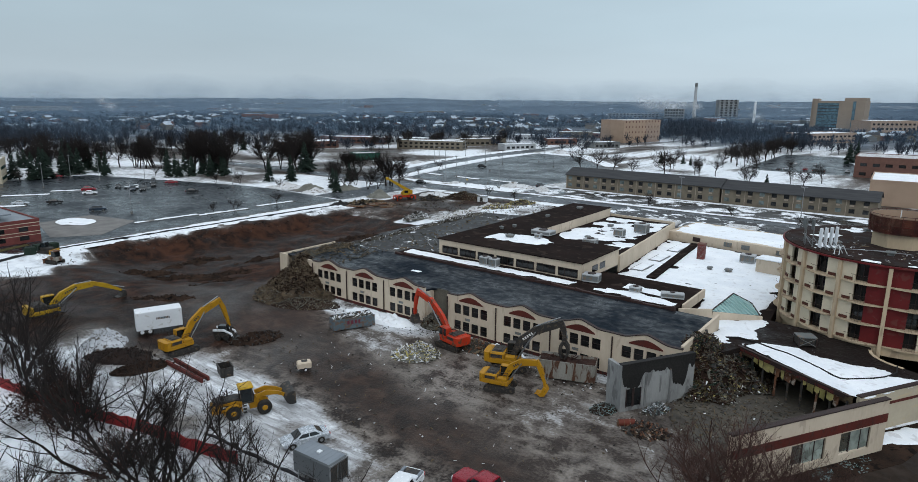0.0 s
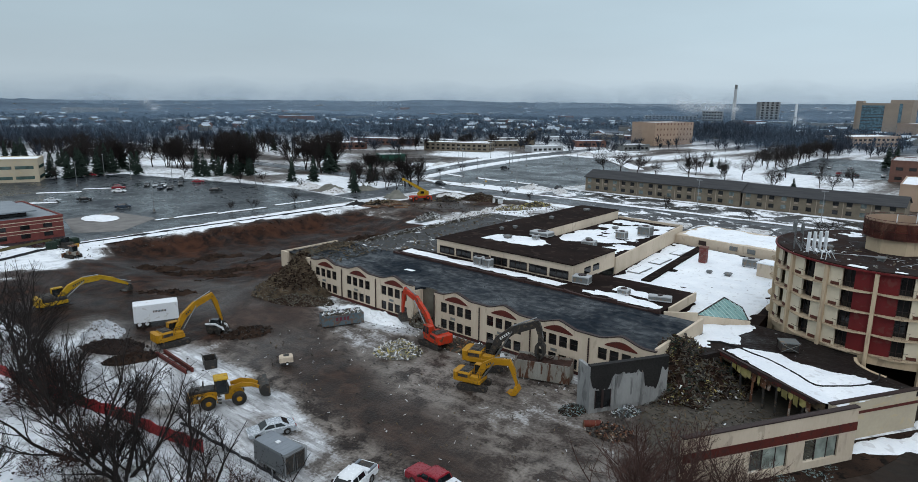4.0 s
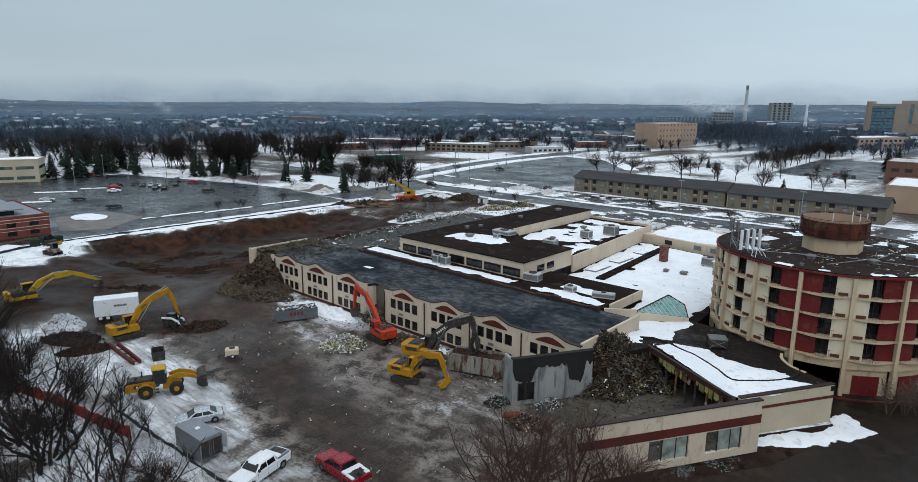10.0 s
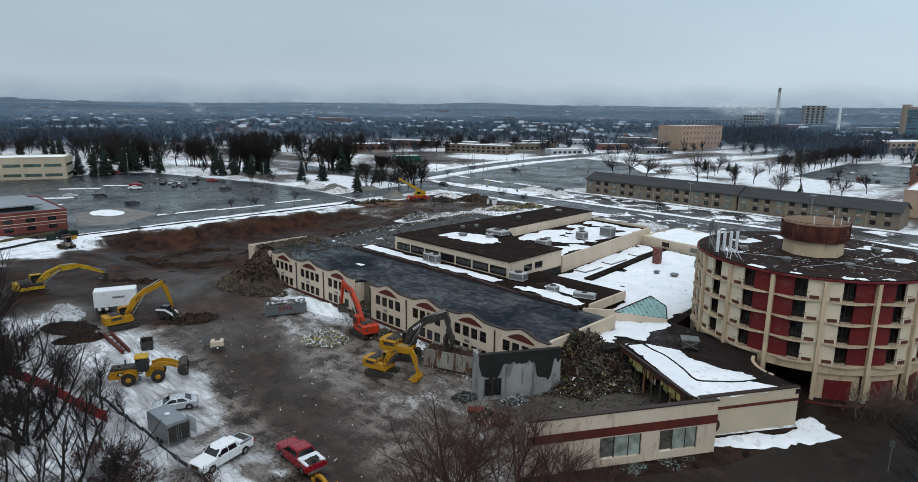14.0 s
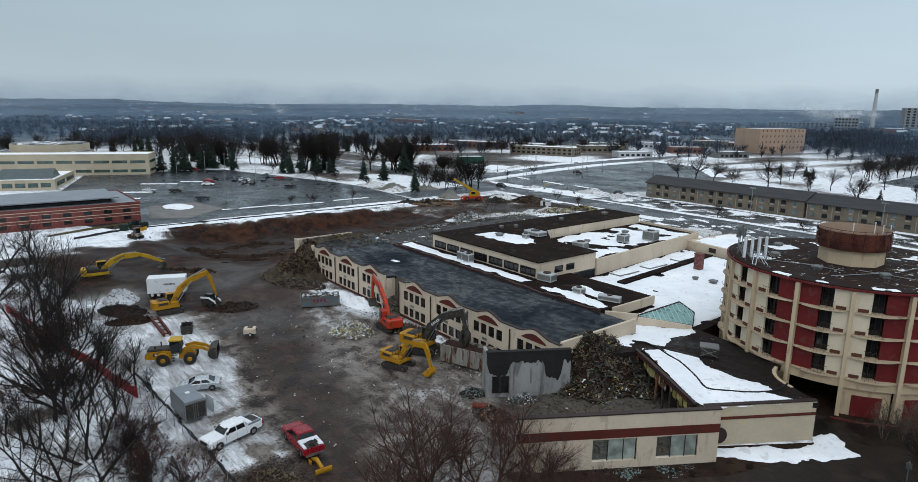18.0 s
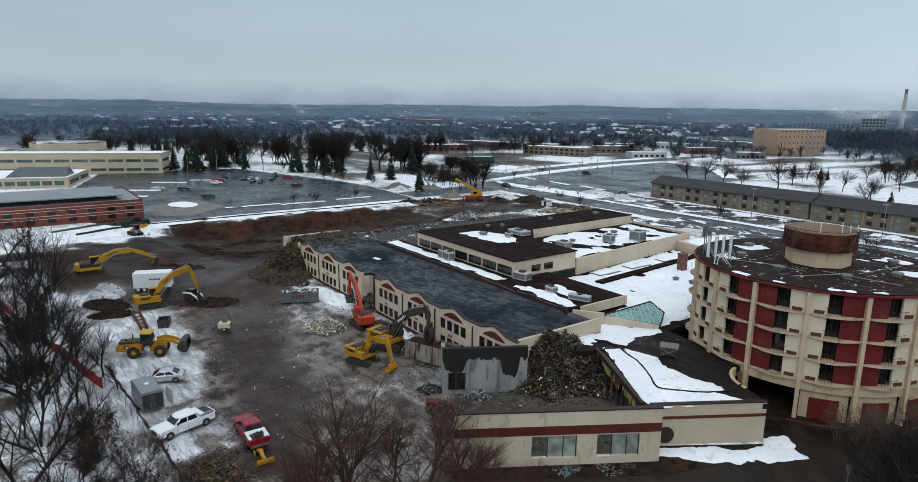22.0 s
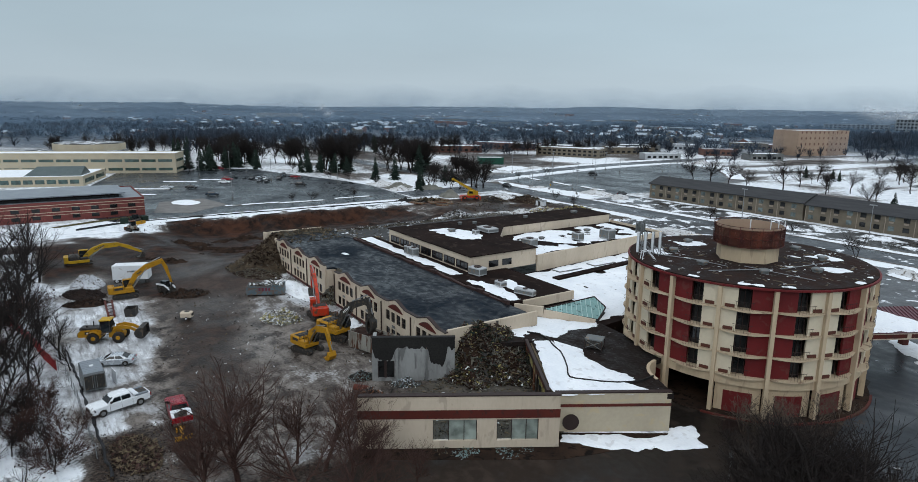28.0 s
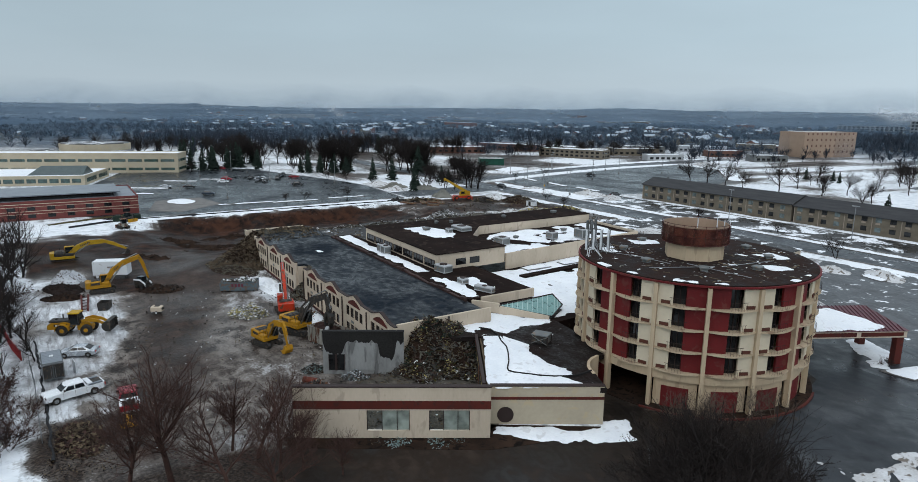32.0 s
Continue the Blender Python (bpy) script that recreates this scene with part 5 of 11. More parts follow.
def apt_range(x0, x1, y0, lift):
    d, eave, ridge = 12.0, 5.35 + lift, 7.5 + lift
    bm = bmesh.new()
    box(bm, x0, x1, y0, y0 + d, 0, eave)
    part("wall", bm, "apt_wall", apt)
    bm = bmesh.new()
    for xa in (x0, x1 - 0.2):
        v = [(xa, y0, eave), (xa, y0 + d, eave), (xa, y0 + d / 2, ridge), (xa + 0.2, y0, eave), (xa + 0.2, y0 + d, eave), (xa + 0.2, y0 + d / 2, ridge)]
        for f in ((0, 1, 2), (3, 5, 4), (0, 2, 5, 3), (1, 4, 5, 2)):
            face(bm, [v[i] for i in f])
    part("gable", bm, "apt_wall", apt)
    bm = bmesh.new()
    o = 0.6
    s = (ridge - eave) / (d / 2)
    profile_pts = [(y0 - o, eave - o * s), (y0 + d / 2, ridge), (y0 + d + o, eave - o * s), (y0 + d + o, eave - o * s + 0.2), (y0 + d / 2, ridge + 0.22), (y0 - o, eave - o * s + 0.2)]
    a = [bm.verts.new((x0 - 0.4, y, z)) for y, z in profile_pts]
    b = [bm.verts.new((x1 + 0.4, y, z)) for y, z in profile_pts]
    for i in range(6):
        bm.faces.new((a[i], a[(i + 1) % 6], b[(i + 1) % 6], b[i]))
    bm.faces.new(a[::-1]), bm.faces.new(b)
    part("roof", bm, "shingle", apt, "dark grey shingle roof")
    n = int((x1 - x0) / 3.55)
    for k in range(n):
        xa = x0 + 1.0 + k * (x1 - x0 - 1.0) / n
        for z in (0.9, 3.5):
            bm = bmesh.new()
            box(bm, xa, xa + 1.5, y0 - 0.05, y0 - 0.004, z, z + 1.25)
            part("window", bm, "dark_glass" if (k * 7 + int(z)) % 3 else "pale_glass", apt)
        bm = bmesh.new()
        box(bm, xa + 0.1, xa + 1.2, y0 - 0.12, y0 - 0.004, 2.9, 3.35)
        part("cooler_grille", bm, "pale_tan", apt)
        if k % 2 == 0:
            bm = bmesh.new()
            box(bm, xa - 0.9, xa - 0.72, y0 - 0.1, y0 - 0.003, 0, eave - 0.2)
            part("downpipe", bm, "pale_tan", apt)


apt_range(-115, -58.2, 217.3, 0.0)
apt_range(-57.6, -14.0, 217.6, -0.35)


def plain_block(name, label, x, y, turn, w, d, h, mat, rows=0, cols=0, side_cols=0, roof="dirty_snow", win="dark_glass", sill=1.2, wh=1.4, fill=0.55, margin=1.0):
    """A flat-roofed building with windows as panes set on two sides, at its near corner."""
    b = thing(name, label, "building", pose(x, y, 0, 0, 0, turn))
    bm = bmesh.new()
    box(bm, 0, w, 0, d, 0, h)
    part("wall", bm, mat, b)
    bm = bmesh.new()
    box(bm, 0.3, w - 0.3, 0.3, d - 0.3, h + 0.004, h + 0.2)
    part("roof", bm, roof, b)
    bm = bmesh.new()
    for e in ((-0.1, w + 0.1, -0.1, 0.3), (-0.1, w + 0.1, d - 0.3, d + 0.1), (-0.1, 0.3, 0.3, d - 0.3), (w - 0.3, w + 0.1, 0.3, d - 0.3)):
        box(bm, *e, h + 0.002, h + 0.45)
    part("parapet", bm, mat, b)
    for r in range(rows):
        z = sill + r * (h - 0.8) / rows
        for c in range(cols):
            p = (w - 2 * margin) / cols
            bm = bmesh.new()
            box(bm, margin + c * p + p * (1 - fill) / 2, margin + c * p + p * (1 + fill) / 2, -0.08, -0.004, z, z + wh)
            part("window", bm, win, b)
        for c in range(side_cols):
            p = (d - 2 * margin) / side_cols
            bm = bmesh.new()
            box(bm, w + 0.004, w + 0.08, margin + c * p + p * (1 - fill) / 2, margin + c * p + p * (1 + fill) / 2, z, z + wh)
            part("window", bm, win, b)
    return b


tan = plain_block("office_block", "tan brick office block with rows of narrow windows", -231.6, 494.2, -17, 24, 46, 17.6, "tan_brick", 4, 0, 11, win="brown_brick", sill=3.4, wh=1.5, fill=0.26)
brick = plain_block("brick_school", "low red brick building with pale bands and grey roof", -164.0, 10.5, 90, 44, 30, 4.9, "red_brick", 2, 9, 4, roof="grey_metal", sill=0.7, wh=0.95, fill=0.4)
civic = plain_block("civic_building", "pale yellow stone civic building with green window bands", -320.6, 1.8, 66, 90, 15, 8.8, "yellow_stucco", 2, 12, 4, roof="snow", win="green_glass", sill=1.2, wh=1.2, fill=0.85)
glass_tower = plain_block("hospital_tower", "tan tower with a blue glass front", -133, 858, -6, 52, 24, 35, "pale_tan", 0, 0, 0)
bm = bmesh.new()
box(bm, 4, 26, -0.5, -0.02, 2, 33)
part("glass_front", bm, "blue_glass", glass_tower)
for k in range(8):
    boxes("mullion", "dark_trim", glass_tower, (4, 26, -0.62, -0.5, 5 + k * 3.6, 5.5 + k * 3.6))
boxes("window_strip", "blue_glass", glass_tower, (40, 43, -0.4, -0.02, 4, 35))
boxes("plant_room", "pale_tan", glass_tower, (30, 52, 4, 20, 35.5, 39))
boxes("stair_tower", "pale_tan", glass_tower, (-3, 3.9, 2, 12, 0, 38))
office = plain_block("brown_office", "low brown brick office with a snowy roof", -33, 338, 3, 60, 26, 9.0, "brown_brick", 2, 12, 3, sill=1.0)
shop = plain_block("orange_shop", "low orange-brown brick shop building", -19, 247, 3, 45, 30, 8.0, "tan_brick", 0, 0, 0, roof="snow")

chimney = thing("power_chimney", "tall grey concrete power station chimney", "chimney", pose(-383, 1210, 0))
bm = bmesh.new()
tube(bm, (0, 0, 0), (0, 0, 60), 3.6, 2.4, 20)
part("shaft", bm, "pale_concrete", chimney)
bm = bmesh.new()
tube(bm, (0, 0, 60), (0, 0, 67), 2.35, 2.3, 20)
part("cap", bm, "hvac", chimney)

# ---- machines ----
def ribbon(bm, pts, y0, y1):
    """A plate-sided arm: pts are (x, z, half height) stations along it, y0 to y1 its width."""
    top, bot = [], []
    for i, (x, z, h) in enumerate(pts):
        a, b = pts[max(0, i - 1)], pts[min(len(pts) - 1, i + 1)]
        d = Vector((b[0] - a[0], b[1] - a[1])).normalized()
        top.append((x - d.y * h, z + d.x * h))
        bot.append((x + d.y * h, z - d.x * h))
    profile(bm, top + bot[::-1], y0, y1)


def track(parent, y, length, h, w):
    n, r = 10, h / 2
    hl = length / 2 - r
    loop = [(hl + r * math.cos(a), r + r * math.sin(a)) for a in [math.pi / 2 - math.pi * i / n for i in range(n + 1)]]
    loop += [(-hl - r * math.cos(a), r + r * math.sin(a)) for a in [-math.pi / 2 + math.pi * i / n for i in range(n + 1)]]
    bm = bmesh.new()
    profile(bm, loop, y - w / 2, y + w / 2)
    for i in range(int(length / 0.3)):
        x = -hl + i * 2 * hl / (length / 0.3)
        box(bm, x, x + 0.08, y - w / 2 - 0.01, y + w / 2 + 0.01, h - 0.01, h + 0.05)
    t = part("track", bm, "dark_machine", parent, "muddy steel crawler track")
    s = 1 if y > 0 else -1
    for k in range(5):
        x = -hl + k * hl / 2
        bm = bmesh.new()
        tube(bm, (x, y + s * (w / 2), r * 0.85), (x, y + s * (w / 2 + 0.05), r * 0.85), r * 0.55, n=10)
        part("roller", bm, "dark_machine", t)


def excavator(name, label, x, y, yaw, house, body_mat, boom_mat, boom, stick, tool="bucket", size=1.0, z=0.0, stick_mat=None, lettering=None, hood_mat=None):
    """yaw: the crawler's way; house: how far the upper body and its arm are swung from it. boom and stick: stations (x, z) in the arm's plane."""
    e = thing(name, label, "excavator", pose(x, y, z, 0, 0, yaw) @ Matrix.Scale(size, 4), "demolition machines")
    for s in (-1, 1):
        track(e, s * 1.25, 4.6, 0.95, 0.65)
    bm = bmesh.new()
    box(bm, -1.3, 1.3, -0.95, 0.95, 0.35, 0.85)
    tube(bm, (0, 0, 0.85), (0, 0, 1.15), 0.85, n=16)
    part("undercarriage", bm, "dark_machine", e)
    turn = Matrix.Rotation(radians(house), 4, "Z")

    def up(nm, bm, mat, label="", parent=None):
        bmesh.ops.transform(bm, matrix=turn, verts=bm.verts)
        return part(nm, bm, mat, parent or e, label)

    bm = bmesh.new()
    bevel_box(bm, -2.3, 1.45, -1.4, 1.4, 1.15, 1.75, 0.1)
    up("deck", bm, body_mat)
    bm = bmesh.new()
    bevel_box(bm, -2.2, -0.2, -1.38, 0.45, 1.75, 2.6, 0.22)
    bevel_box(bm, -2.2, -0.3, 0.5, 1.38, 1.75, 2.5, 0.18)
    bevel_box(bm, -0.2, 1.3, -1.38, -0.5, 1.75, 2.2, 0.1)
    hood = up("engine_hood", bm, hood_mat or body_mat)
    bm = bmesh.new()
    bevel_box(bm, -1.95, -0.4, -1.12, 1.12, 2.601, 2.66, 0.05)
    for yy in (-0.9, -0.1):
        bevel_box(bm, -1.7, -0.7, yy, yy + 0.7, 2.662, 2.76, 0.05)
    tube(bm, (-1.2, 1.0, 2.6), (-1.2, 1.0, 3.1), 0.08, n=8)
    up("engine_grille", bm, "dark_machine", parent=hood)
    bm = bmesh.new()
    prism(bm, [(-3.0, -1.0), (-2.75, -1.38), (-2.2, -1.42), (-2.2, 1.42), (-2.75, 1.38), (-3.0, 1.0)], 1.2, 2.45)
    up("counterweight", bm, body_mat)
    bm = bmesh.new()
    profile(bm, [(-0.2, 1.75), (1.5, 1.75), (1.6, 2.3), (1.3, 3.2), (-0.2, 3.25)], 0.5, 1.36)
    cab = up("cab", bm, "car_glass", "glazed driver's cab")
    for yy in (-1.34, -0.56):
        bm = bmesh.new()
        profile(bm, [(-0.12, 2.2), (-0.12, 2.78), (1.25, 2.78), (1.25, 2.2), (1.2, 2.2), (1.2, 2.73), (-0.07, 2.73), (-0.07, 2.2)], yy - 0.025, yy + 0.025)
        up("handrail", bm, "dark_machine")
    for s in (-1, 1):
        bm = bmesh.new()
        box(bm, -2.0, -0.5, s * 1.385 - 0.012, s * 1.385 + 0.012, 1.85, 2.3)
        up("side_vent", bm, "dark_machine", parent=hood)
    bm = bmesh.new()
    box(bm, -0.25, 1.4, 0.46, 1.4, 3.25, 3.36)
    for xx, zz in ((-0.25, 1.75), (0.55, 1.75)):
        box(bm, xx, xx + 0.12, 1.34, 1.4, zz, 3.25)
    box(bm, -0.25, 1.52, 1.34, 1.4, 1.72, 2.1)
    box(bm, -0.28, -0.2, 0.5, 1.38, 1.75, 3.25)
    up("cab_frame", bm, body_mat if boom_mat == body_mat else "dark_machine", parent=cab)
    n = len(boom)
    bm = bmesh.new()
    ribbon(bm, [(bx, bz, h) for (bx, bz), h in zip(boom, [0.28 + 0.24 * math.sin(math.pi * (i + 0.35) / n) for i in range(n)])], -0.32, 0.22)
    arm = up("boom", bm, boom_mat)
    bm = bmesh.new()
    ribbon(bm, [(sx, sz, h) for (sx, sz), h in zip(stick, (0.3, 0.36, 0.2, 0.16))], -0.25, 0.15)
    st = up("stick", bm, stick_mat or boom_mat)
    mid = boom[len(boom) // 2]
    for p_, q_ in [((1.2, yy, 1.6), (mid[0], yy, mid[1] - 0.1)) for yy in (-0.5, 0.4)] + [((mid[0], -0.05, mid[1] + 0.55), (stick[0][0], -0.05, stick[0][1] + 0.35)), ((stick[0][0] + 0.3, -0.05, stick[0][1] - 0.1), (stick[-1][0] + 0.35, -0.05, stick[-1][1] + 0.5))]:
        bm = bmesh.new()
        tube(bm, p_, q_, 0.1, 0.08, 8)
        up("hydraulic_ram", bm, "steel", parent=arm)
    tx, tz = stick[-1]
    bm = bmesh.new()
    if tool != "grapple":
        profile(bm, [(tx + 0.2, tz + 0.15), (tx + 0.45, tz - 0.5), (tx + 0.1, tz - 1.15), (tx - 0.6, tz - 1.3), (tx - 1.1, tz - 0.95), (tx - 0.55, tz - 0.85), (tx - 0.25, tz - 0.3), (tx - 0.2, tz + 0.15)], -0.75, 0.65)
        for yy in (-0.7, -0.35, 0, 0.3, 0.55):
            box(bm, tx - 1.35, tx - 1.05, yy, yy + 0.1, tz - 1.0, tz - 0.92)
        up("bucket", bm, body_mat if tool == "yellow_bucket" else "dark_machine", "worn steel bucket", st)
    else:
        for s in (-1, 1):
            ribbon(bm, [(tx, tz, 0.2), (tx + s * 0.42, tz - 0.6, 0.2), (tx + s * 0.5, tz - 1.5, 0.16), (tx + s * 0.12, tz - 2.2, 0.08)], -0.5, 0.4)
        box(bm, tx - 0.3, tx + 0.3, -0.3, 0.3, tz - 0.4, tz + 0.6)
        up("grapple", bm, "dark_machine", "dark steel sorting grapple", st)
    if lettering:
        bm = bmesh.new()
        q, p = boom[n // 2 - 1], boom[n // 2]
        d = Vector((p[0] - q[0], 0, p[1] - q[1])).normalized()
        for k in range(lettering[1]):
            c = Vector((q[0], 0, q[1])) + d * (0.5 + k * 0.34)
            for yy in (-0.345, 0.225):
                profile(bm, [(c.x - d.x * 0.1 - d.z * 0.15, c.z - d.z * 0.1 + d.x * 0.15), (c.x + d.x * 0.1 - d.z * 0.15, c.z + d.z * 0.1 + d.x * 0.15),
                             (c.x + d.x * 0.1 + d.z * 0.15, c.z + d.z * 0.1 - d.x * 0.15), (c.x - d.x * 0.1 + d.z * 0.15, c.z - d.z * 0.1 - d.x * 0.15)], yy, yy + 0.02)
        up("lettering", bm, lettering[0], parent=arm)
    return e


excavator("excavator", "bright yellow crawler excavator with long low boom on dark earth", -107.0, 35.0, 86, 3, "bright_yellow", "bright_yellow",
          [(0.6, 1.9), (2.2, 3.3), (4.2, 4.0), (6.8, 4.0)], [(6.6, 4.2), (8.8, 3.3), (10.8, 2.2), (11.3, 1.9)], z=-0.8, lettering=("sign_ink", 6), hood_mat="dark_machine")
excavator("excavator", "yellow crawler excavator digging beside a white trailer", -76.6, 39.8, 82, 8, "cat_yellow", "cat_yellow",
          [(0.6, 1.9), (2.0, 4.2), (4.0, 5.6), (6.9, 6.5)], [(6.7, 6.9), (7.5, 5.2), (8.2, 2.6), (8.4, 1.7)], size=0.86, lettering=("sign_ink", 3))
excavator("excavator", "orange-red crawler excavator tearing into the hotel wing", -49.7, 63.5, 176, -10, "excavator_orange", "excavator_orange",
          [(0.6, 1.9), (2.8, 4.3), (5.8, 6.1), (9.4, 6.7)], [(9.2, 7.1), (9.9, 5.4), (10.3, 3.4), (10.3, 2.4)], size=0.87)
excavator("excavator", "yellow crawler excavator with its arm folded down", -37.5, 57.1, 24, -9, "cat_yellow", "cat_yellow",
          [(0.6, 1.9), (1.6, 3.7), (3.2, 4.7), (5.4, 4.9)], [(5.2, 5.3), (5.9, 4.0), (6.5, 2.2), (6.6, 1.5)], tool="yellow_bucket", size=0.8, lettering=("sign_ink", 3))
excavator("excavator", "yellow-bodied excavator with black boom and grapple over a skip", -39.9, 62.3, 35, -16, "cat_yellow", "dark_machine",
          [(0.6, 1.9), (1.6, 4.1), (3.5, 5.7), (6.7, 7.0)], [(6.5, 7.4), (6.9, 6.2), (7.1, 5.2), (7.1, 4.7)], tool="grapple", size=0.97, lettering=("sign_white", 5))


def wheel(parent, x, y, r, w, rim="cat_yellow"):
    bm = bmesh.new()
    prof = [(0.55, w * 0.5), (0.86, w * 0.5), (0.97, w * 0.36), (1.0, 0), (0.97, -w * 0.36), (0.86, -w * 0.5), (0.55, -w * 0.5)]
    n = 20
    rings = [[bm.verts.new((x + r * k * math.cos(2 * math.pi * i / n), y + o, r + r * k * math.sin(2 * math.pi * i / n))) for i in range(n)] for k, o in prof]
    for a, b in zip(rings, rings[1:]):
        for i in range(n):
            bm.faces.new((a[i], a[(i + 1) % n], b[(i + 1) % n], b[i]))
    t = part("wheel", bm, "rubber", parent)
    bm = bmesh.new()
    tube(bm, (x, y - w * 0.42, r), (x, y + w * 0.42, r), r * 0.56, n=14)
    tube(bm, (x, y - w * 0.5, r), (x, y + w * 0.5, r), r * 0.2, n=8)
    part("rim", bm, rim, t)


def wheel_loader(x, y, yaw):
    e = thing("wheel_loader", "yellow wheel loader with a dark bucket on snowy ground", "loader", pose(x, y, 0, 0, 0, yaw), "demolition machines")
    for wx in (-1.55, 1.6):
        for s in (-1, 1):
            wheel(e, wx, s * 1.05, 0.78, 0.6, "dark_machine")
            bm = bmesh.new()
            tube(bm, (wx, s * 1.3, 0.78), (wx, s * 1.38, 0.78), 0.3, 0.22, 12)
            part("hub", bm, "cat_yellow", e)
    bm = bmesh.new()
    profile(bm, [(-3.6, 0.85), (-0.6, 0.85), (-0.6, 1.75), (-1.2, 1.9), (-3.2, 1.8), (-3.6, 1.45)], -0.8, 0.8)
    body = part("engine_body", bm, "cat_yellow", e)
    bm = bmesh.new()
    bevel_box(bm, -3.4, -0.75, -0.7, 0.7, 1.83, 2.14, 0.1)
    for s in (-1, 1):
        box(bm, -2.7, -1.0, s * 0.81 - 0.012, s * 0.81 + 0.012, 1.25, 1.62)
    tube(bm, (-1.9, 0.4, 2.1), (-1.9, 0.4, 2.75), 0.08, n=8)
    tube(bm, (-2.5, -0.3, 2.1), (-2.5, -0.3, 2.4), 0.14, n=8)
    part("engine_cover", bm, "dark_machine", body)
    bm = bmesh.new()
    box(bm, -3.72, -3.602, -0.6, 0.6, 0.9, 1.4)
    part("grille", bm, "dark_machine", body)
    bm = bmesh.new()
    for k in range(3):
        for s in (-1, 1):
            box(bm, -2.5 + k * 0.34, -2.5 + k * 0.34 + 0.24, s * 0.83 - 0.005, s * 0.83 + 0.005, 1.33, 1.53)
    part("lettering", bm, "sign_white", body)
    for s in (-1, 1):
        bm = bmesh.new()
        ribbon(bm, [(-1.55 + 0.9 * math.cos(math.pi * i / 8), 0.78 + 0.9 * math.sin(math.pi * i / 8), 0.03) for i in range(9)], s * 1.05 - 0.3, s * 1.05 + 0.3)
        part("mudguard", bm, "cat_yellow", e)
        for k in range(3):
            boxes("step", "dark_machine", e, (-0.55, -0.2, s * 1.0 - 0.16, s * 1.0 + 0.16, 0.55 + 0.38 * k, 0.6 + 0.38 * k))
    bm = bmesh.new()
    profile(bm, [(-0.75, 1.5), (0.55, 1.5), (0.7, 2.2), (0.45, 3.0), (-0.65, 3.05)], -0.7, 0.7)
    cab = part("cab", bm, "car_glass", e)
    bm = bmesh.new()
    bevel_box(bm, -0.85, 0.65, -0.8, 0.8, 3.05, 3.2, 0.06)
    part("cab_roof", bm, "bright_yellow", cab)
    bm = bmesh.new()
    for xx, yy in ((-0.75, -0.73), (-0.75, 0.65), (0.42, -0.73), (0.42, 0.65)):
        box(bm, xx, xx + 0.1, yy, yy + 0.08, 1.5, 3.05)
    box(bm, -0.8, 0.6, -0.76, 0.76, 1.4, 1.56)
    part("cab_frame", bm, "dark_machine", cab)
    bm = bmesh.new()
    profile(bm, [(0.2, 0.6), (2.1, 0.6), (2.2, 1.1), (1.9, 1.7), (0.9, 1.75), (0.2, 1.3)], -0.48, 0.48)
    part("front_frame", bm, "cat_yellow", e)
    for s in (-1, 1):
        bm = bmesh.new()
        ribbon(bm, [(0.9, 1.95, 0.18), (2.0, 2.15, 0.26), (3.1, 1.9, 0.2), (4.1, 1.35, 0.15)], s * 0.6 - 0.09, s * 0.6 + 0.09)
        part("lift_arm", bm, "cat_yellow", e)
        bm = bmesh.new()
        tube(bm, (0.7, s * 0.36, 1.3), (2.6, s * 0.36, 1.75), 0.08, 0.06, 8)
        part("hydraulic_ram", bm, "steel", e)
    bm = bmesh.new()
    outer = [(4.55 + 0.82 * math.cos(a), 1.3 + 0.75 * math.sin(a)) for a in [radians(70 + 25 * i) for i in range(10)]]
    inner = [(4.55 + 0.74 * math.cos(a), 1.3 + 0.67 * math.sin(a)) for a in [radians(70 + 25 * i) for i in range(10)]]
    profile(bm, outer + inner[::-1], -1.4, 1.4)
    for s in (-1, 1):
        profile(bm, outer, s * 1.38 - 0.03, s * 1.38 + 0.03)
    profile(bm, inner[1:9], -1.34, 1.34)
    part("bucket", bm, "dark_machine", e, "large rounded dark steel bucket")


wheel_loader(-55.4, 35.4, 66)


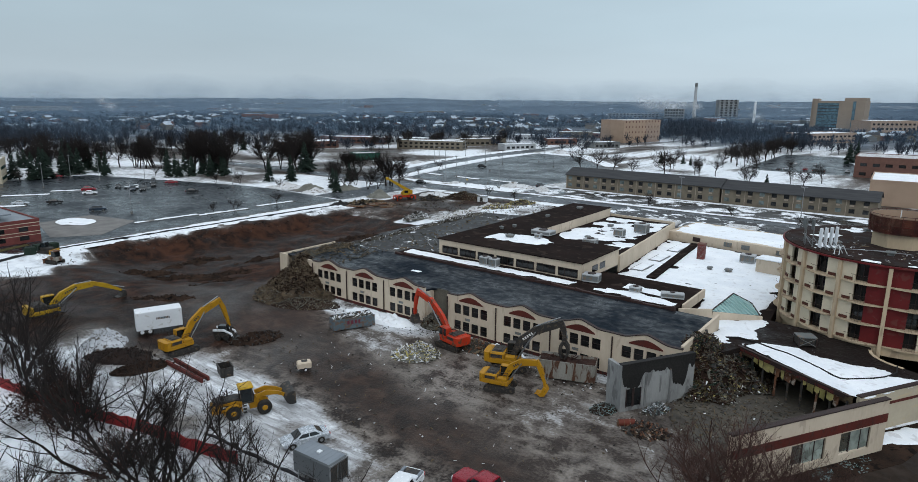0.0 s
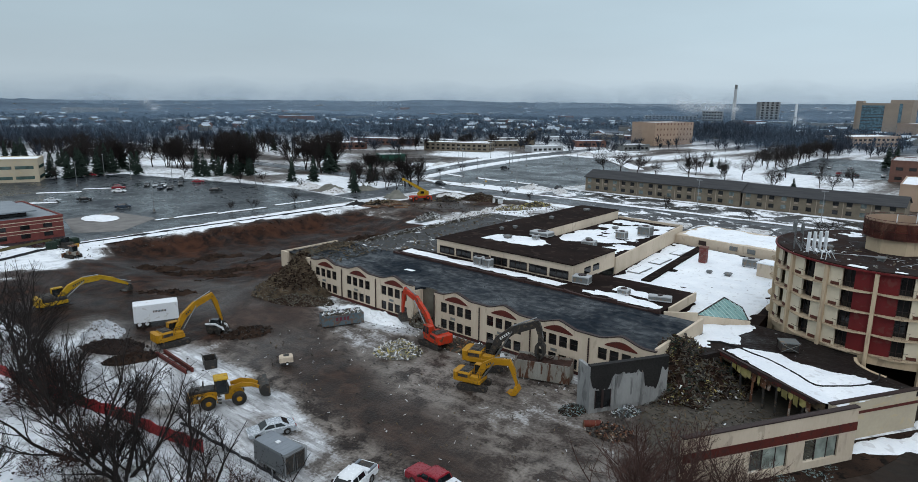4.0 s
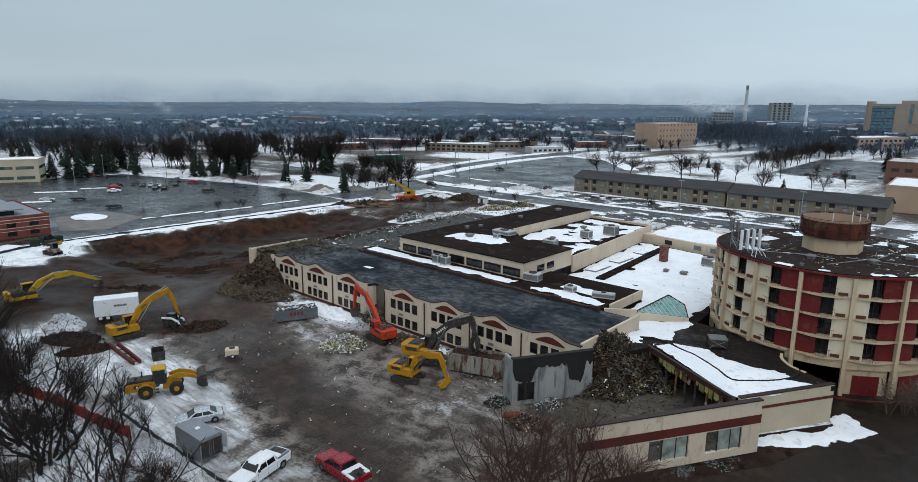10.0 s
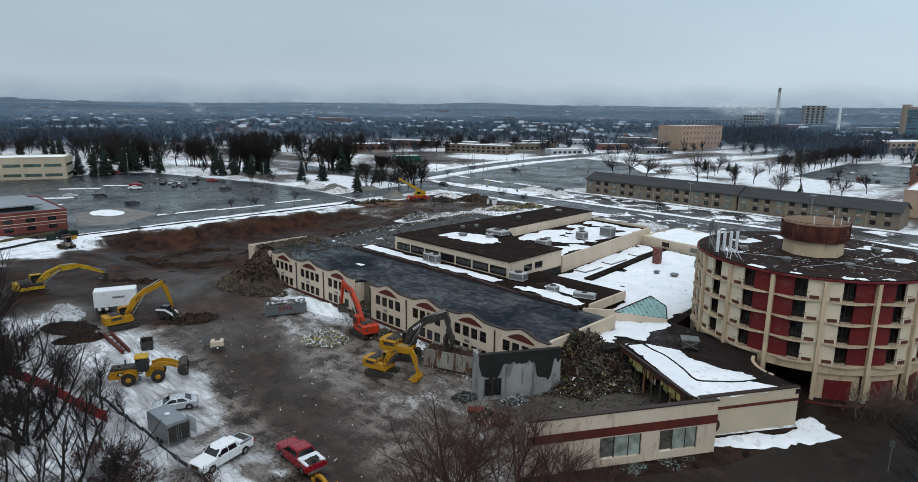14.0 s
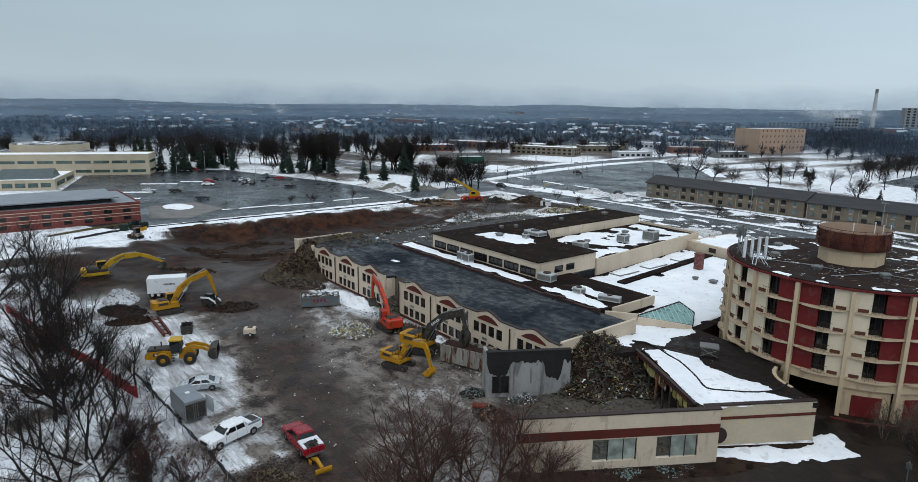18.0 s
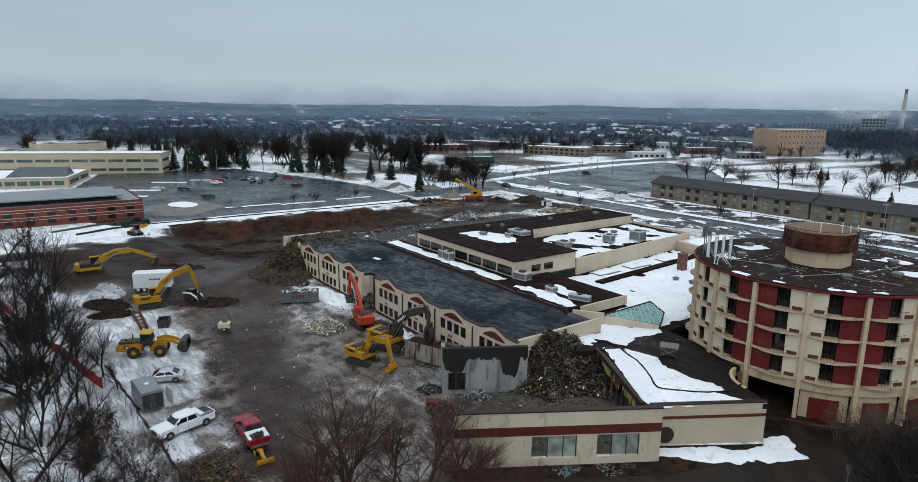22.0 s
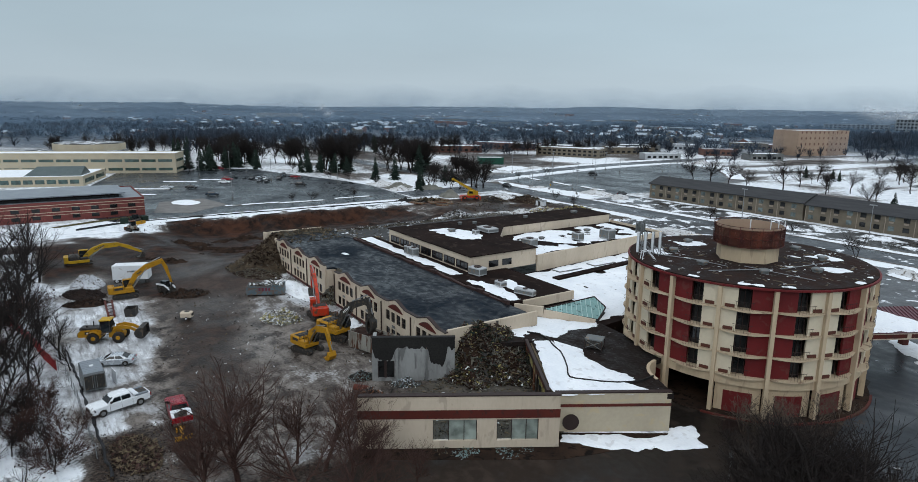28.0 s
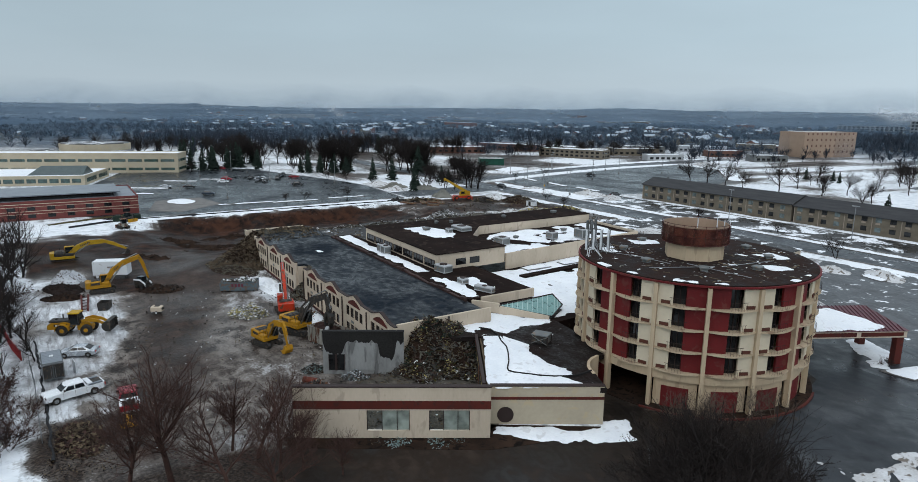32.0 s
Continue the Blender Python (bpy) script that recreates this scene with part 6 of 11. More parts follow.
def yard_crane(x, y, yaw):
    """A small mobile crane: red carrier on four wheels, yellow cab and telescopic boom."""
    c = thing("mobile_crane", "mobile crane with red carrier and raised yellow telescopic boom", "crane", pose(x, y, 0, 0, 0, yaw), "demolition machines")
    bm = bmesh.new()
    bevel_box(bm, -3.2, 3.2, -1.2, 1.2, 0.85, 1.6, 0.12)
    part("carrier", bm, "excavator_orange", c)
    for wx in (-2.1, 2.1):
        for s in (-1, 1):
            wheel(c, wx, s * 1.15, 0.75, 0.5, "excavator_orange")
    for wx in (-3.3, 3.3):
        for s in (-1, 1):
            bm = bmesh.new()
            box(bm, wx - 0.15, wx + 0.15, s * 1.5 - 0.15, s * 1.5 + 0.15, 0.0, 1.1)
            part("outrigger_leg", bm, "excavator_orange", c)
        bm = bmesh.new()
        box(bm, wx - 0.18, wx + 0.18, -1.7, 1.7, 1.0, 1.3)
        part("outrigger_beam", bm, "excavator_orange", c)
    bm = bmesh.new()
    profile(bm, [(-2.9, 1.62), (0.9, 1.62), (0.9, 2.3), (-0.2, 3.1), (-2.9, 3.0)], -1.0, 0.2)
    part("turret", bm, "bright_yellow", c)
    bm = bmesh.new()
    profile(bm, [(-0.9, 1.62), (1.1, 1.62), (1.2, 2.6), (0.7, 3.3), (-0.9, 3.3)], 0.4, 1.25)
    cab = part("cab", bm, "bright_yellow", c)
    bm = bmesh.new()
    box(bm, -0.7, 0.6, 1.254, 1.28, 2.3, 3.1)
    part("cab_window", bm, "car_glass", cab)
    bm = bmesh.new()
    ribbon(bm, [(-2.2, 2.5, 0.5), (3.6, 5.9, 0.42)], -0.45, 0.3)
    boom = part("boom", bm, "bright_yellow", c)
    bm = bmesh.new()
    ribbon(bm, [(3.3, 5.72, 0.33), (6.0, 7.3, 0.3)], -0.36, 0.21)
    part("boom_section", bm, "bright_yellow", boom)
    bm = bmesh.new()
    bevel_box(bm, 5.8, 6.6, -0.4, 0.25, 6.9, 7.75, 0.08)
    part("boom_head", bm, "bright_yellow", boom)
    bm = bmesh.new()
    tube(bm, (0.3, -0.08, 2.2), (2.6, -0.08, 4.9), 0.13, n=8)
    part("hydraulic_ram", bm, "steel", boom)
    bm = bmesh.new()
    tube(bm, (6.5, -0.08, 6.9), (6.5, -0.08, 5.6), 0.03, n=5)
    bevel_box(bm, 6.35, 6.65, -0.2, 0.05, 5.2, 5.65, 0.05)
    part("hook_block", bm, "dark_machine", boom)


yard_crane(-142.8, 155.8, 248)


def roll_off(name, label, x, y, yaw, length, depth, h, mat, load):
    d = thing(name, label, "dumpster", pose(x, y, 0, 0, 0, yaw), "roll-off dumpsters")
    for dims, nm in (((0, length, 0, 0.08, 0.25, h), "side"), ((0, length, depth - 0.08, depth, 0.25, h), "side"), ((0, 0.08, 0.08, depth - 0.08, 0.25, h), "end"),
                     ((length - 0.08, length, 0.08, depth - 0.08, 0.25, h), "end"), ((0.08, length - 0.08, 0.08, depth - 0.08, 0.25, 0.35), "floor")):
        bm = bmesh.new()
        box(bm, *dims)
        part(nm, bm, mat, d)
    xx = 0.35
    while xx < length - 0.2:
        for yy in (-0.07, depth):
            bm = bmesh.new()
            box(bm, xx, xx + 0.1, yy, yy + 0.07, 0.25, h - 0.02)
            part("rib", bm, mat, d)
        xx += 0.62
    for yy in (-0.06, depth - 0.02):
        bm = bmesh.new()
        box(bm, -0.05, length + 0.05, yy, yy + 0.1, h, h + 0.1)
        part("top_rail", bm, mat, d)
    for xx in (0.3, length - 0.6):
        for yy in (0.15, depth - 0.35):
            bm = bmesh.new()
            tube(bm, (xx, yy, 0.13), (xx, yy + 0.2, 0.13), 0.13, n=10)
            part("roller", bm, "rust", d)
    if load:
        load(d, length, depth, h)
    return d


def debris(bm, rng, n, place, lo=0.15, hi=0.9, flat=0.08):
    """n broken boards and sheets; place() gives each one's centre."""
    for _ in range(n):
        c = Vector(place())
        a, b, h = rng.uniform(lo, hi), rng.uniform(lo * 0.4, lo * 1.5), rng.uniform(0.02, flat)
        m = Matrix.Translation(c) @ Euler((rng.uniform(-0.9, 0.9), rng.uniform(-0.9, 0.9), rng.uniform(0, 6.28))).to_matrix().to_4x4()
        v = [bm.verts.new(m @ Vector((sx * a / 2, sy * b / 2, sz * h / 2))) for sz in (-1, 1) for sx, sy in ((-1, -1), (1, -1), (1, 1), (-1, 1))]
        for f in ((0, 3, 2, 1), (4, 5, 6, 7), (0, 1, 5, 4), (1, 2, 6, 5), (2, 3, 7, 6), (3, 0, 4, 7)):
            bm.faces.new([v[i] for i in f])


def scrap_load(mats, rust_bed=False):
    def fill(d, length, depth, h):
        rng = random.Random(int(length * 100))
        bm = bmesh.new()
        nx, ny = 14, 6
        g = {}
        for i in range(nx + 1):
            for j in range(ny + 1):
                g[i, j] = bm.verts.new((0.09 + (length - 0.18) * i / nx, 0.09 + (depth - 0.18) * j / ny, h - (0.22 if rust_bed else 0.25) + 0.3 * noise.noise(Vector((i * 0.6, j * 0.7, length)))))
        for i in range(nx):
            for j in range(ny):
                bm.faces.new((g[i, j], g[i + 1, j], g[i + 1, j + 1], g[i, j + 1]))
        part("load", bm, "dark_rust" if rust_bed else "rubble_mix", d)
        for m in mats:
            bm = bmesh.new()
            debris(bm, rng, 24 if rust_bed else 70, lambda: (rng.uniform(0.3, length - 0.3), rng.uniform(0.3, depth - 0.3), h - (0.15 if rust_bed else 0.1) + rng.uniform(0, 0.3)), 0.2, 0.8)
            tagged(part("scrap", bm, m, d), kind="stuff")
    return fill


teal = roll_off("dumpster", "teal-grey roll-off dumpster full of scrap and snow", -66.2, 57.0, 65, 6.2, 2.4, 1.75, "teal_dumpster", scrap_load(("rubble_mix", "white_panel", "dark_machine")))
bm = bmesh.new()
for k, w in enumerate((0.32, 0.36, 0.34, 0.3)):
    box(bm, 2.0 + k * 0.55, 2.0 + k * 0.55 + w, -0.09, -0.075, 0.95, 1.5)
part("lettering", bm, "sign_red", teal)
roll_off("dumpster", "rust-streaked tan roll-off dumpster under a grapple", -35.6, 62.2, 20, 6.8, 2.6, 2.4, "tan_dumpster", scrap_load(("dark_rust",), True))


RR = random.Random(6)


def shell(bm, pts, W, low=0.7):
    """A vehicle body from its side outline: full in the middle, drawn in towards the flanks, slightly crowned."""
    rings = []
    for f, k in ((-1.0, 1), (-0.93, 0.25), (-0.8, -0.3), (-0.4, -0.8), (0.4, -0.8), (0.8, -0.3), (0.93, 0.25), (1.0, 1)):
        ring = []
        for x, z in pts:
            up = 1.0 if z > low else 0.0
            end = smooth_step(1.6, 2.9, abs(x))
            ring.append(bm.verts.new((x * (1 - 0.035 * end * max(0, k + 0.3)), W * f, z - up * (0.075 * max(0, k) - 0.035 * max(0, -k)))))
        rings.append(ring)
    n = len(pts)
    for a, b in zip(rings, rings[1:]):
        for i in range(n):
            bm.faces.new((a[i], a[(i + 1) % n], b[(i + 1) % n], b[i]))
    bm.faces.new(rings[0][::-1]), bm.faces.new(rings[-1])


def smooth_part(name, bm, mat, parent, angle=38):
    ob = part(name, bm, mat, parent, smooth=True)
    ob.data.set_sharp_from_angle(angle=radians(angle))
    return ob


def cabin(bm, a, W, b0, lean):
    """The glasshouse of a vehicle as one closed shape, its sides leaning in and its roof crowned."""
    rows = []
    for f in (-1.0, -0.93, -0.5, 0.5, 0.93, 1.0):
        rows.append([bm.verts.new((xx, f * (W - (zz - b0) * lean), zz - (0.05 if abs(f) == 1.0 and zz > b0 + 0.25 else 0.0) + (0.03 if abs(f) == 0.5 and zz > b0 + 0.25 else 0.0))) for xx, zz in a])
    n = len(a)
    for p_, q_ in zip(rows, rows[1:]):
        for i in range(n):
            bm.faces.new((p_[i], p_[(i + 1) % n], q_[(i + 1) % n], q_[i]))
    bm.faces.new(rows[0][::-1]), bm.faces.new(rows[-1])


def pickup(name, label, x, y, yaw, paint, bed):
    """A crew-cab pickup, nose along +x."""
    p = thing(name, label, "pickup truck", pose(x, y, 0, 0, 0, yaw), "parked vehicles")
    W = 0.98
    for wx in (-1.85, 1.9):
        for s in (-1, 1):
            wheel(p, wx, s * 0.85, 0.41, 0.27, "steel")
    bm = bmesh.new()
    low = [(-2.95, 0.55), (-2.35, 0.5), (-2.2, 0.85), (-1.85, 0.95), (-1.5, 0.85), (-1.4, 0.42), (1.45, 0.42), (1.55, 0.85), (1.9, 0.95), (2.25, 0.85), (2.4, 0.5), (2.92, 0.5), (3.0, 0.75), (2.95, 1.08), (2.7, 1.18), (1.4, 1.24), (-2.97, 1.22)]
    shell(bm, low, W)
    body = smooth_part("body", bm, paint, p)
    bm = bmesh.new()
    a = [(1.4, 1.24), (0.75, 1.78), (0.4, 1.88), (-0.9, 1.86), (-1.12, 1.24)]
    cabin(bm, a, W - 0.04, 1.24, 0.26)
    smooth_part("cab", bm, paint, p)
    for s in (-1, 1):
        for xa, xb, ta, tb in ((0.08, 1.08, 0.08, 0.68), (-0.95, 0.0, -0.84, 0.0)):
            bm = bmesh.new()
            yy = lambda z: s * (W - 0.025 - (z - 1.24) * 0.26)
            face(bm, [(xa, yy(1.28), 1.28), (xb, yy(1.28), 1.28), (tb, yy(1.72), 1.72), (ta, yy(1.72), 1.72)])
            part("side_window", bm, "car_glass", p)
        bm = bmesh.new()
        box(bm, 1.0, 1.15, s * 1.0 - 0.1, s * 1.0 + 0.12, 1.28, 1.48)
        part("mirror", bm, "dark_trim", p)
        bm = bmesh.new()
        box(bm, 2.82, 3.0, s * 0.72 - 0.2, s * 0.72 + 0.2, 0.86, 1.04)
        part("headlight", bm, "white_panel", p)
        bm = bmesh.new()
        box(bm, -3.0, -2.95, s * 0.9 - 0.07, s * 0.9 + 0.07, 0.8, 1.15)
        part("tail_light", bm, "lamp_red", p)
    bm = bmesh.new()
    face(bm, [(1.36, -0.82, 1.3), (1.36, 0.82, 1.3), (0.80, 0.72, 1.76), (0.80, -0.72, 1.76)])
    part("windscreen", bm, "car_glass", p)
    bm = bmesh.new()
    face(bm, [(-1.13, 0.8, 1.34), (-1.13, -0.8, 1.34), (-0.95, -0.7, 1.76), (-0.95, 0.7, 1.76)])
    part("rear_window", bm, "car_glass", p)
    boxes("bumper", "steel", p, (2.93, 3.08, -0.9, 0.9, 0.48, 0.72), (-3.08, -2.95, -0.9, 0.9, 0.5, 0.7))
    boxes("grille", "dark_trim", p, (2.93, 3.04, -0.5, 0.5, 0.76, 1.05))
    for xx in (1.2, 0.04, -1.08):
        for s in (-1, 1):
            boxes("door_joint", "dark_trim", body, (xx - 0.012, xx + 0.012, min(s * 0.975, s * 0.985), max(s * 0.975, s * 0.985), 0.5, 1.14))
    bm = bmesh.new()
    box(bm, -2.82, -1.78, -0.69, 0.69, 1.221, 1.285)
    part("bed_floor", bm, "dark_machine", p)
    if bed == "boxes":
        for s in (-1, 1):
            bm = bmesh.new()
            bevel_box(bm, -2.75, -1.3, s * 0.83 - 0.13, s * 0.83 + 0.13, 1.225, 1.4, 0.03)
            part("side_box", bm, "grey_metal", p, "grey metal tool box along the bed side")
        bm = bmesh.new()
        bevel_box(bm, -1.75, -1.2, -0.93, 0.93, 1.24, 1.52, 0.05)
        part("toolbox", bm, "white_panel", p)
    else:
        for s_ in (-1, 1):
            bm = bmesh.new()
            wide_ = 0.5 if s_ < 0 else 0.7
            bevel_box(bm, -2.8, -1.8, min(s_ * wide_, s_ * 0.97), max(s_ * wide_, s_ * 0.97), 1.225, 1.34, 0.03)
            part("bed_cover", bm, "white_panel", p, "white steel bed cover flap")
        bm = bmesh.new()
        bevel_box(bm, -1.82, -1.2, -0.97, 0.97, 1.24, 1.4, 0.04)
        part("toolbox", bm, "white_panel", p)
        for k in range(10):
            bm = bmesh.new()
            debris(bm, random.Random(20 + k), 1, lambda: (RR.uniform(-2.7, -1.9), RR.uniform(-0.6, 0.3), 1.35), 0.3, 0.7)
            part("cargo_board", bm, "dark_machine", p)
    return p


pickup("pickup_truck", "white crew-cab pickup with a long bed, parked on snow", -32.4, 34.3, -75, "car_white", "boxes")
pickup("pickup_truck", "red crew-cab pickup with white bed covers and loaded bed", -27.1, 39.3, 178, "car_red", "load")

CARS = {}


def car(name, label, x, y, yaw, paint, tall=0.0, group="parked cars"):
    """A parked car or, with tall, a sport utility vehicle; one set of meshes for each paint and height."""
    key = (paint, tall)
    if key in CARS:
        c = copy_thing(CARS[key], pose(x, y, 0.06, 0, 0, yaw))
        c.name = name
        return tagged(c, label)
    c = thing(name, label, "car", pose(x, y, 0.06, 0, 0, yaw), group)
    W, t = 0.9, tall
    for wx in (-1.4, 1.4):
        for s in (-1, 1):
            wheel(c, wx, s * 0.78, 0.33, 0.22, "steel")
    bm = bmesh.new()
    shell(bm, [(-2.3, 0.4), (-1.8, 0.32), (-1.72, 0.6), (-1.4, 0.72), (-1.08, 0.6), (-1.0, 0.28), (1.0, 0.28), (1.08, 0.6), (1.4, 0.72), (1.72, 0.6), (1.8, 0.34), (2.25, 0.4), (2.34, 0.62), (2.2, 0.76 + t * 0.4), (1.7, 0.86 + t * 0.5), (1.1, 0.94 + t * 0.5), (-1.7, 0.98 + t * 0.5), (-2.2, 0.94 + t * 0.4), (-2.34, 0.7)], W, 0.74)
    body = smooth_part("body", bm, paint, c)
    b0 = 0.94 + t * 0.5
    top = 1.42 + t
    rear = -1.75 - t * 0.8
    bm = bmesh.new()
    cabin(bm, [(1.2, b0 - 0.05), (0.38, top - 0.05), (-0.1, top), (-0.95 - t, top - 0.04), (rear, b0 - 0.02)], W - 0.06, b0, 0.42)
    smooth_part("roof", bm, paint, c)
    yy = lambda z, s: s * (W - 0.045 - (z - b0) * 0.42)
    z0, z1 = b0 + 0.05, top - 0.11
    for s in (-1, 1):
        for xa, xb, xc, xd in ((-0.2, 0.92, 0.36, -0.2), (rear + 0.45, -0.28, -0.28, -0.85 - t)):
            bm = bmesh.new()
            face(bm, [(xa, yy(z0, s), z0), (xb, yy(z0, s), z0), (xc, yy(z1, s), z1), (xd, yy(z1, s), z1)])
            part("side_window", bm, "car_glass", c)
        boxes("mirror", paint, c, (0.78, 0.92, min(s * 0.88, s * 1.02), max(s * 0.88, s * 1.02), b0, b0 + 0.14))
    for (xa, xb), nm in (((1.13, 0.45), "windscreen"), ((rear + 0.06, -1.02 - t), "rear_window")):
        bm = bmesh.new()
        off = 0.03 if nm == "windscreen" else -0.03
        face(bm, [(xa + off, -0.72, b0 + 0.03), (xa + off, 0.72, b0 + 0.03), (xb + off, 0.6, top - 0.07), (xb + off, -0.6, top - 0.07)])
        part(nm, bm, "car_glass", c)
    for s in (-1, 1):
        bm = bmesh.new()
        box(bm, -2.33, -2.28, s * 0.65 - 0.16, s * 0.65 + 0.16, 0.68, 0.84)
        part("tail_light", bm, "lamp_red", c)
        bm = bmesh.new()
        box(bm, 2.2, 2.33, s * 0.62 - 0.18, s * 0.62 + 0.18, 0.6, 0.72)
        part("headlight", bm, "white_panel", c)
    CARS[key] = c
    return c


car("sedan", "silver sedan parked on snow beside a cargo trailer", -45.7, 35.2, -112, "car_silver")

# cargo trailer
ct = thing("cargo_trailer", "dark grey enclosed cargo trailer with rear doors on snow", "trailer", pose(-40.1, 32.4, 0, 0, 0, 3))
bm = bmesh.new()
bevel_box(bm, -2.3, 2.3, -1.1, 1.1, 0.45, 2.45, 0.12)
body = part("body", bm, "charcoal_metal", ct)
for s in (-1, 1):
    bm = bmesh.new()
    box(bm, 2.304, 2.34, min(s * 0.06, s * 0.98), max(s * 0.06, s * 0.98), 0.6, 2.2)
    dr = part("rear_door", bm, "dark_machine", ct, "dark grey rear door")
    bm = bmesh.new()
    tube(bm, (2.36, s * 0.2, 0.7), (2.36, s * 0.2, 2.1), 0.025, n=6)
    part("lock_bar", bm, "steel", dr)
bm = bmesh.new()
for s in (-1, 1):
    box(bm, 2.31, 2.37, s * 1.04 - 0.05, s * 1.04 + 0.05, 0.45, 2.35)
box(bm, 2.31, 2.37, -1.04, 1.04, 2.22, 2.35)
part("door_frame", bm, "steel", ct)
for wx in (-0.45, 0.45):
    for s in (-1, 1):
        wheel(ct, wx, s * 1.02, 0.33, 0.2, "steel")
for yy in (-1.22, 0.98):
    bm = bmesh.new()
    box(bm, -1.0, 1.0, yy, yy + 0.24, 0.68, 0.74)
    part("mudguard", bm, "steel", ct)
bm = bmesh.new()
beam(bm, (-2.3, -0.7, 0.5), (-3.5, 0, 0.5), 0.1, 0.1)
beam(bm, (-2.3, 0.7, 0.5), (-3.5, 0, 0.5), 0.1, 0.1)
tube(bm, (-3.45, 0, 0), (-3.45, 0, 0.6), 0.05, n=6)
part("drawbar", bm, "dark_machine", ct)
bm = bmesh.new()
box(bm, -0.2, 0.2, -0.2, 0.2, 2.45, 2.58)
part("roof_vent", bm, "white_panel", body)
bm = bmesh.new()
box(bm, -2.15, 2.15, -1.0, 1.0, 2.452, 2.47)
part("roof_sheet", bm, "grey_metal", body, "pale ribbed metal roof")
for k in range(8):
    boxes("roof_rib", "grey_metal", body, (-2.0 + k * 0.55, -1.95 + k * 0.55, -1.0, 1.0, 2.471, 2.485))
sd = thing("fence_panel", "pale panel leaning upright beside the trailer", "panel", pose(-40.0, 34.6, 0, 0, 0, 10))
bm = bmesh.new()
box(bm, -0.9, 0.9, -0.03, 0.03, 0, 1.6)
part("sheet", bm, "white_panel", sd)

# white box trailer with a sign of bars
wt = thing("box_trailer", "white box trailer with dark lettering, standing on mud", "trailer", pose(-86.4, 42.0, 0, 0, 0, 68))
bm = bmesh.new()
bevel_box(bm, -3.0, 3.0, -1.25, 1.25, 0.75, 3.35, 0.06)
part("body", bm, "white_panel", wt)
bm = bmesh.new()
for k in range(9):
    box(bm, -0.4 + k * 0.2, -0.4 + k * 0.2 + 0.15, -1.275, -1.254, 2.1, 2.4)
part("lettering", bm, "teal_dumpster", wt)
for wx in (-2.3, -1.3):
    for s in (-1, 1):
        wheel(wt, wx, s * 1.05, 0.48, 0.3, "white_panel")
bm = bmesh.new()
box(bm, -2.9, 2.9, -0.5, 0.5, 0.5, 0.75)
for s in (-1, 1):
    box(bm, 2.3, 2.45, s * 0.7 - 0.07, s * 0.7 + 0.07, 0, 0.75)
part("frame", bm, "dark_machine", wt)

# skid steer
sk = thing("skid_steer", "dark skid steer loader with white lift arms beside the excavator", "loader", pose(-76.3, 45.9, 0, 0, 0, 38), "demolition machines")
for wx in (-0.55, 0.55):
    for s in (-1, 1):
        wheel(sk, wx, s * 0.7, 0.42, 0.3, "dark_machine")
bm = bmesh.new()
profile(bm, [(-1.2, 0.4), (0.9, 0.35), (0.95, 0.8), (-0.1, 1.1), (-1.25, 1.35)], -0.55, 0.55)
part("body", bm, "dark_machine", sk)
bm = bmesh.new()
box(bm, -0.55, 0.6, -0.48, 0.48, 1.05, 2.05)
part("cab", bm, "car_glass", sk)
for s in (-1, 1):
    bm = bmesh.new()
    ribbon(bm, [(-1.2, 1.5, 0.12), (0.3, 1.5, 0.14), (1.3, 1.0, 0.12), (1.5, 0.5, 0.1)], s * 0.72 - 0.07, s * 0.72 + 0.07)
    part("lift_arm", bm, "white_panel", sk)
bm = bmesh.new()
profile(bm, [(1.4, 0.1), (2.2, 0.05), (2.2, 0.12), (1.6, 0.3), (1.55, 0.75), (1.4, 0.7)], -0.85, 0.85)
part("bucket", bm, "dark_machine", sk)

# small tan generator cart
gc = thing("generator_cart", "small tan towable generator on wet mud", "generator", pose(-59.4, 46.2, 0, 0, 0, 60) @ Matrix.Scale(0.78, 4))
bm = bmesh.new()
bevel_box(bm, -1.1, 1.1, -0.75, 0.75, 0.5, 1.5, 0.18)
part("housing", bm, "stucco", gc)
bm = bmesh.new()
box(bm, 1.101, 1.12, -0.55, 0.55, 0.7, 1.25)
box(bm, -0.4, 0.5, -0.4, 0.4, 1.5, 1.56)
part("grille", bm, "dark_machine", gc)
for s in (-1, 1):
    wheel(gc, 0.1, s * 0.78, 0.32, 0.2, "white_panel")
bm = bmesh.new()
beam(bm, (-1.1, 0, 0.45), (-2.2, 0, 0.4), 0.09, 0.09)
box(bm, -2.25, -2.1, -0.05, 0.05, 0, 0.45)
part("drawbar", bm, "dark_machine", gc)

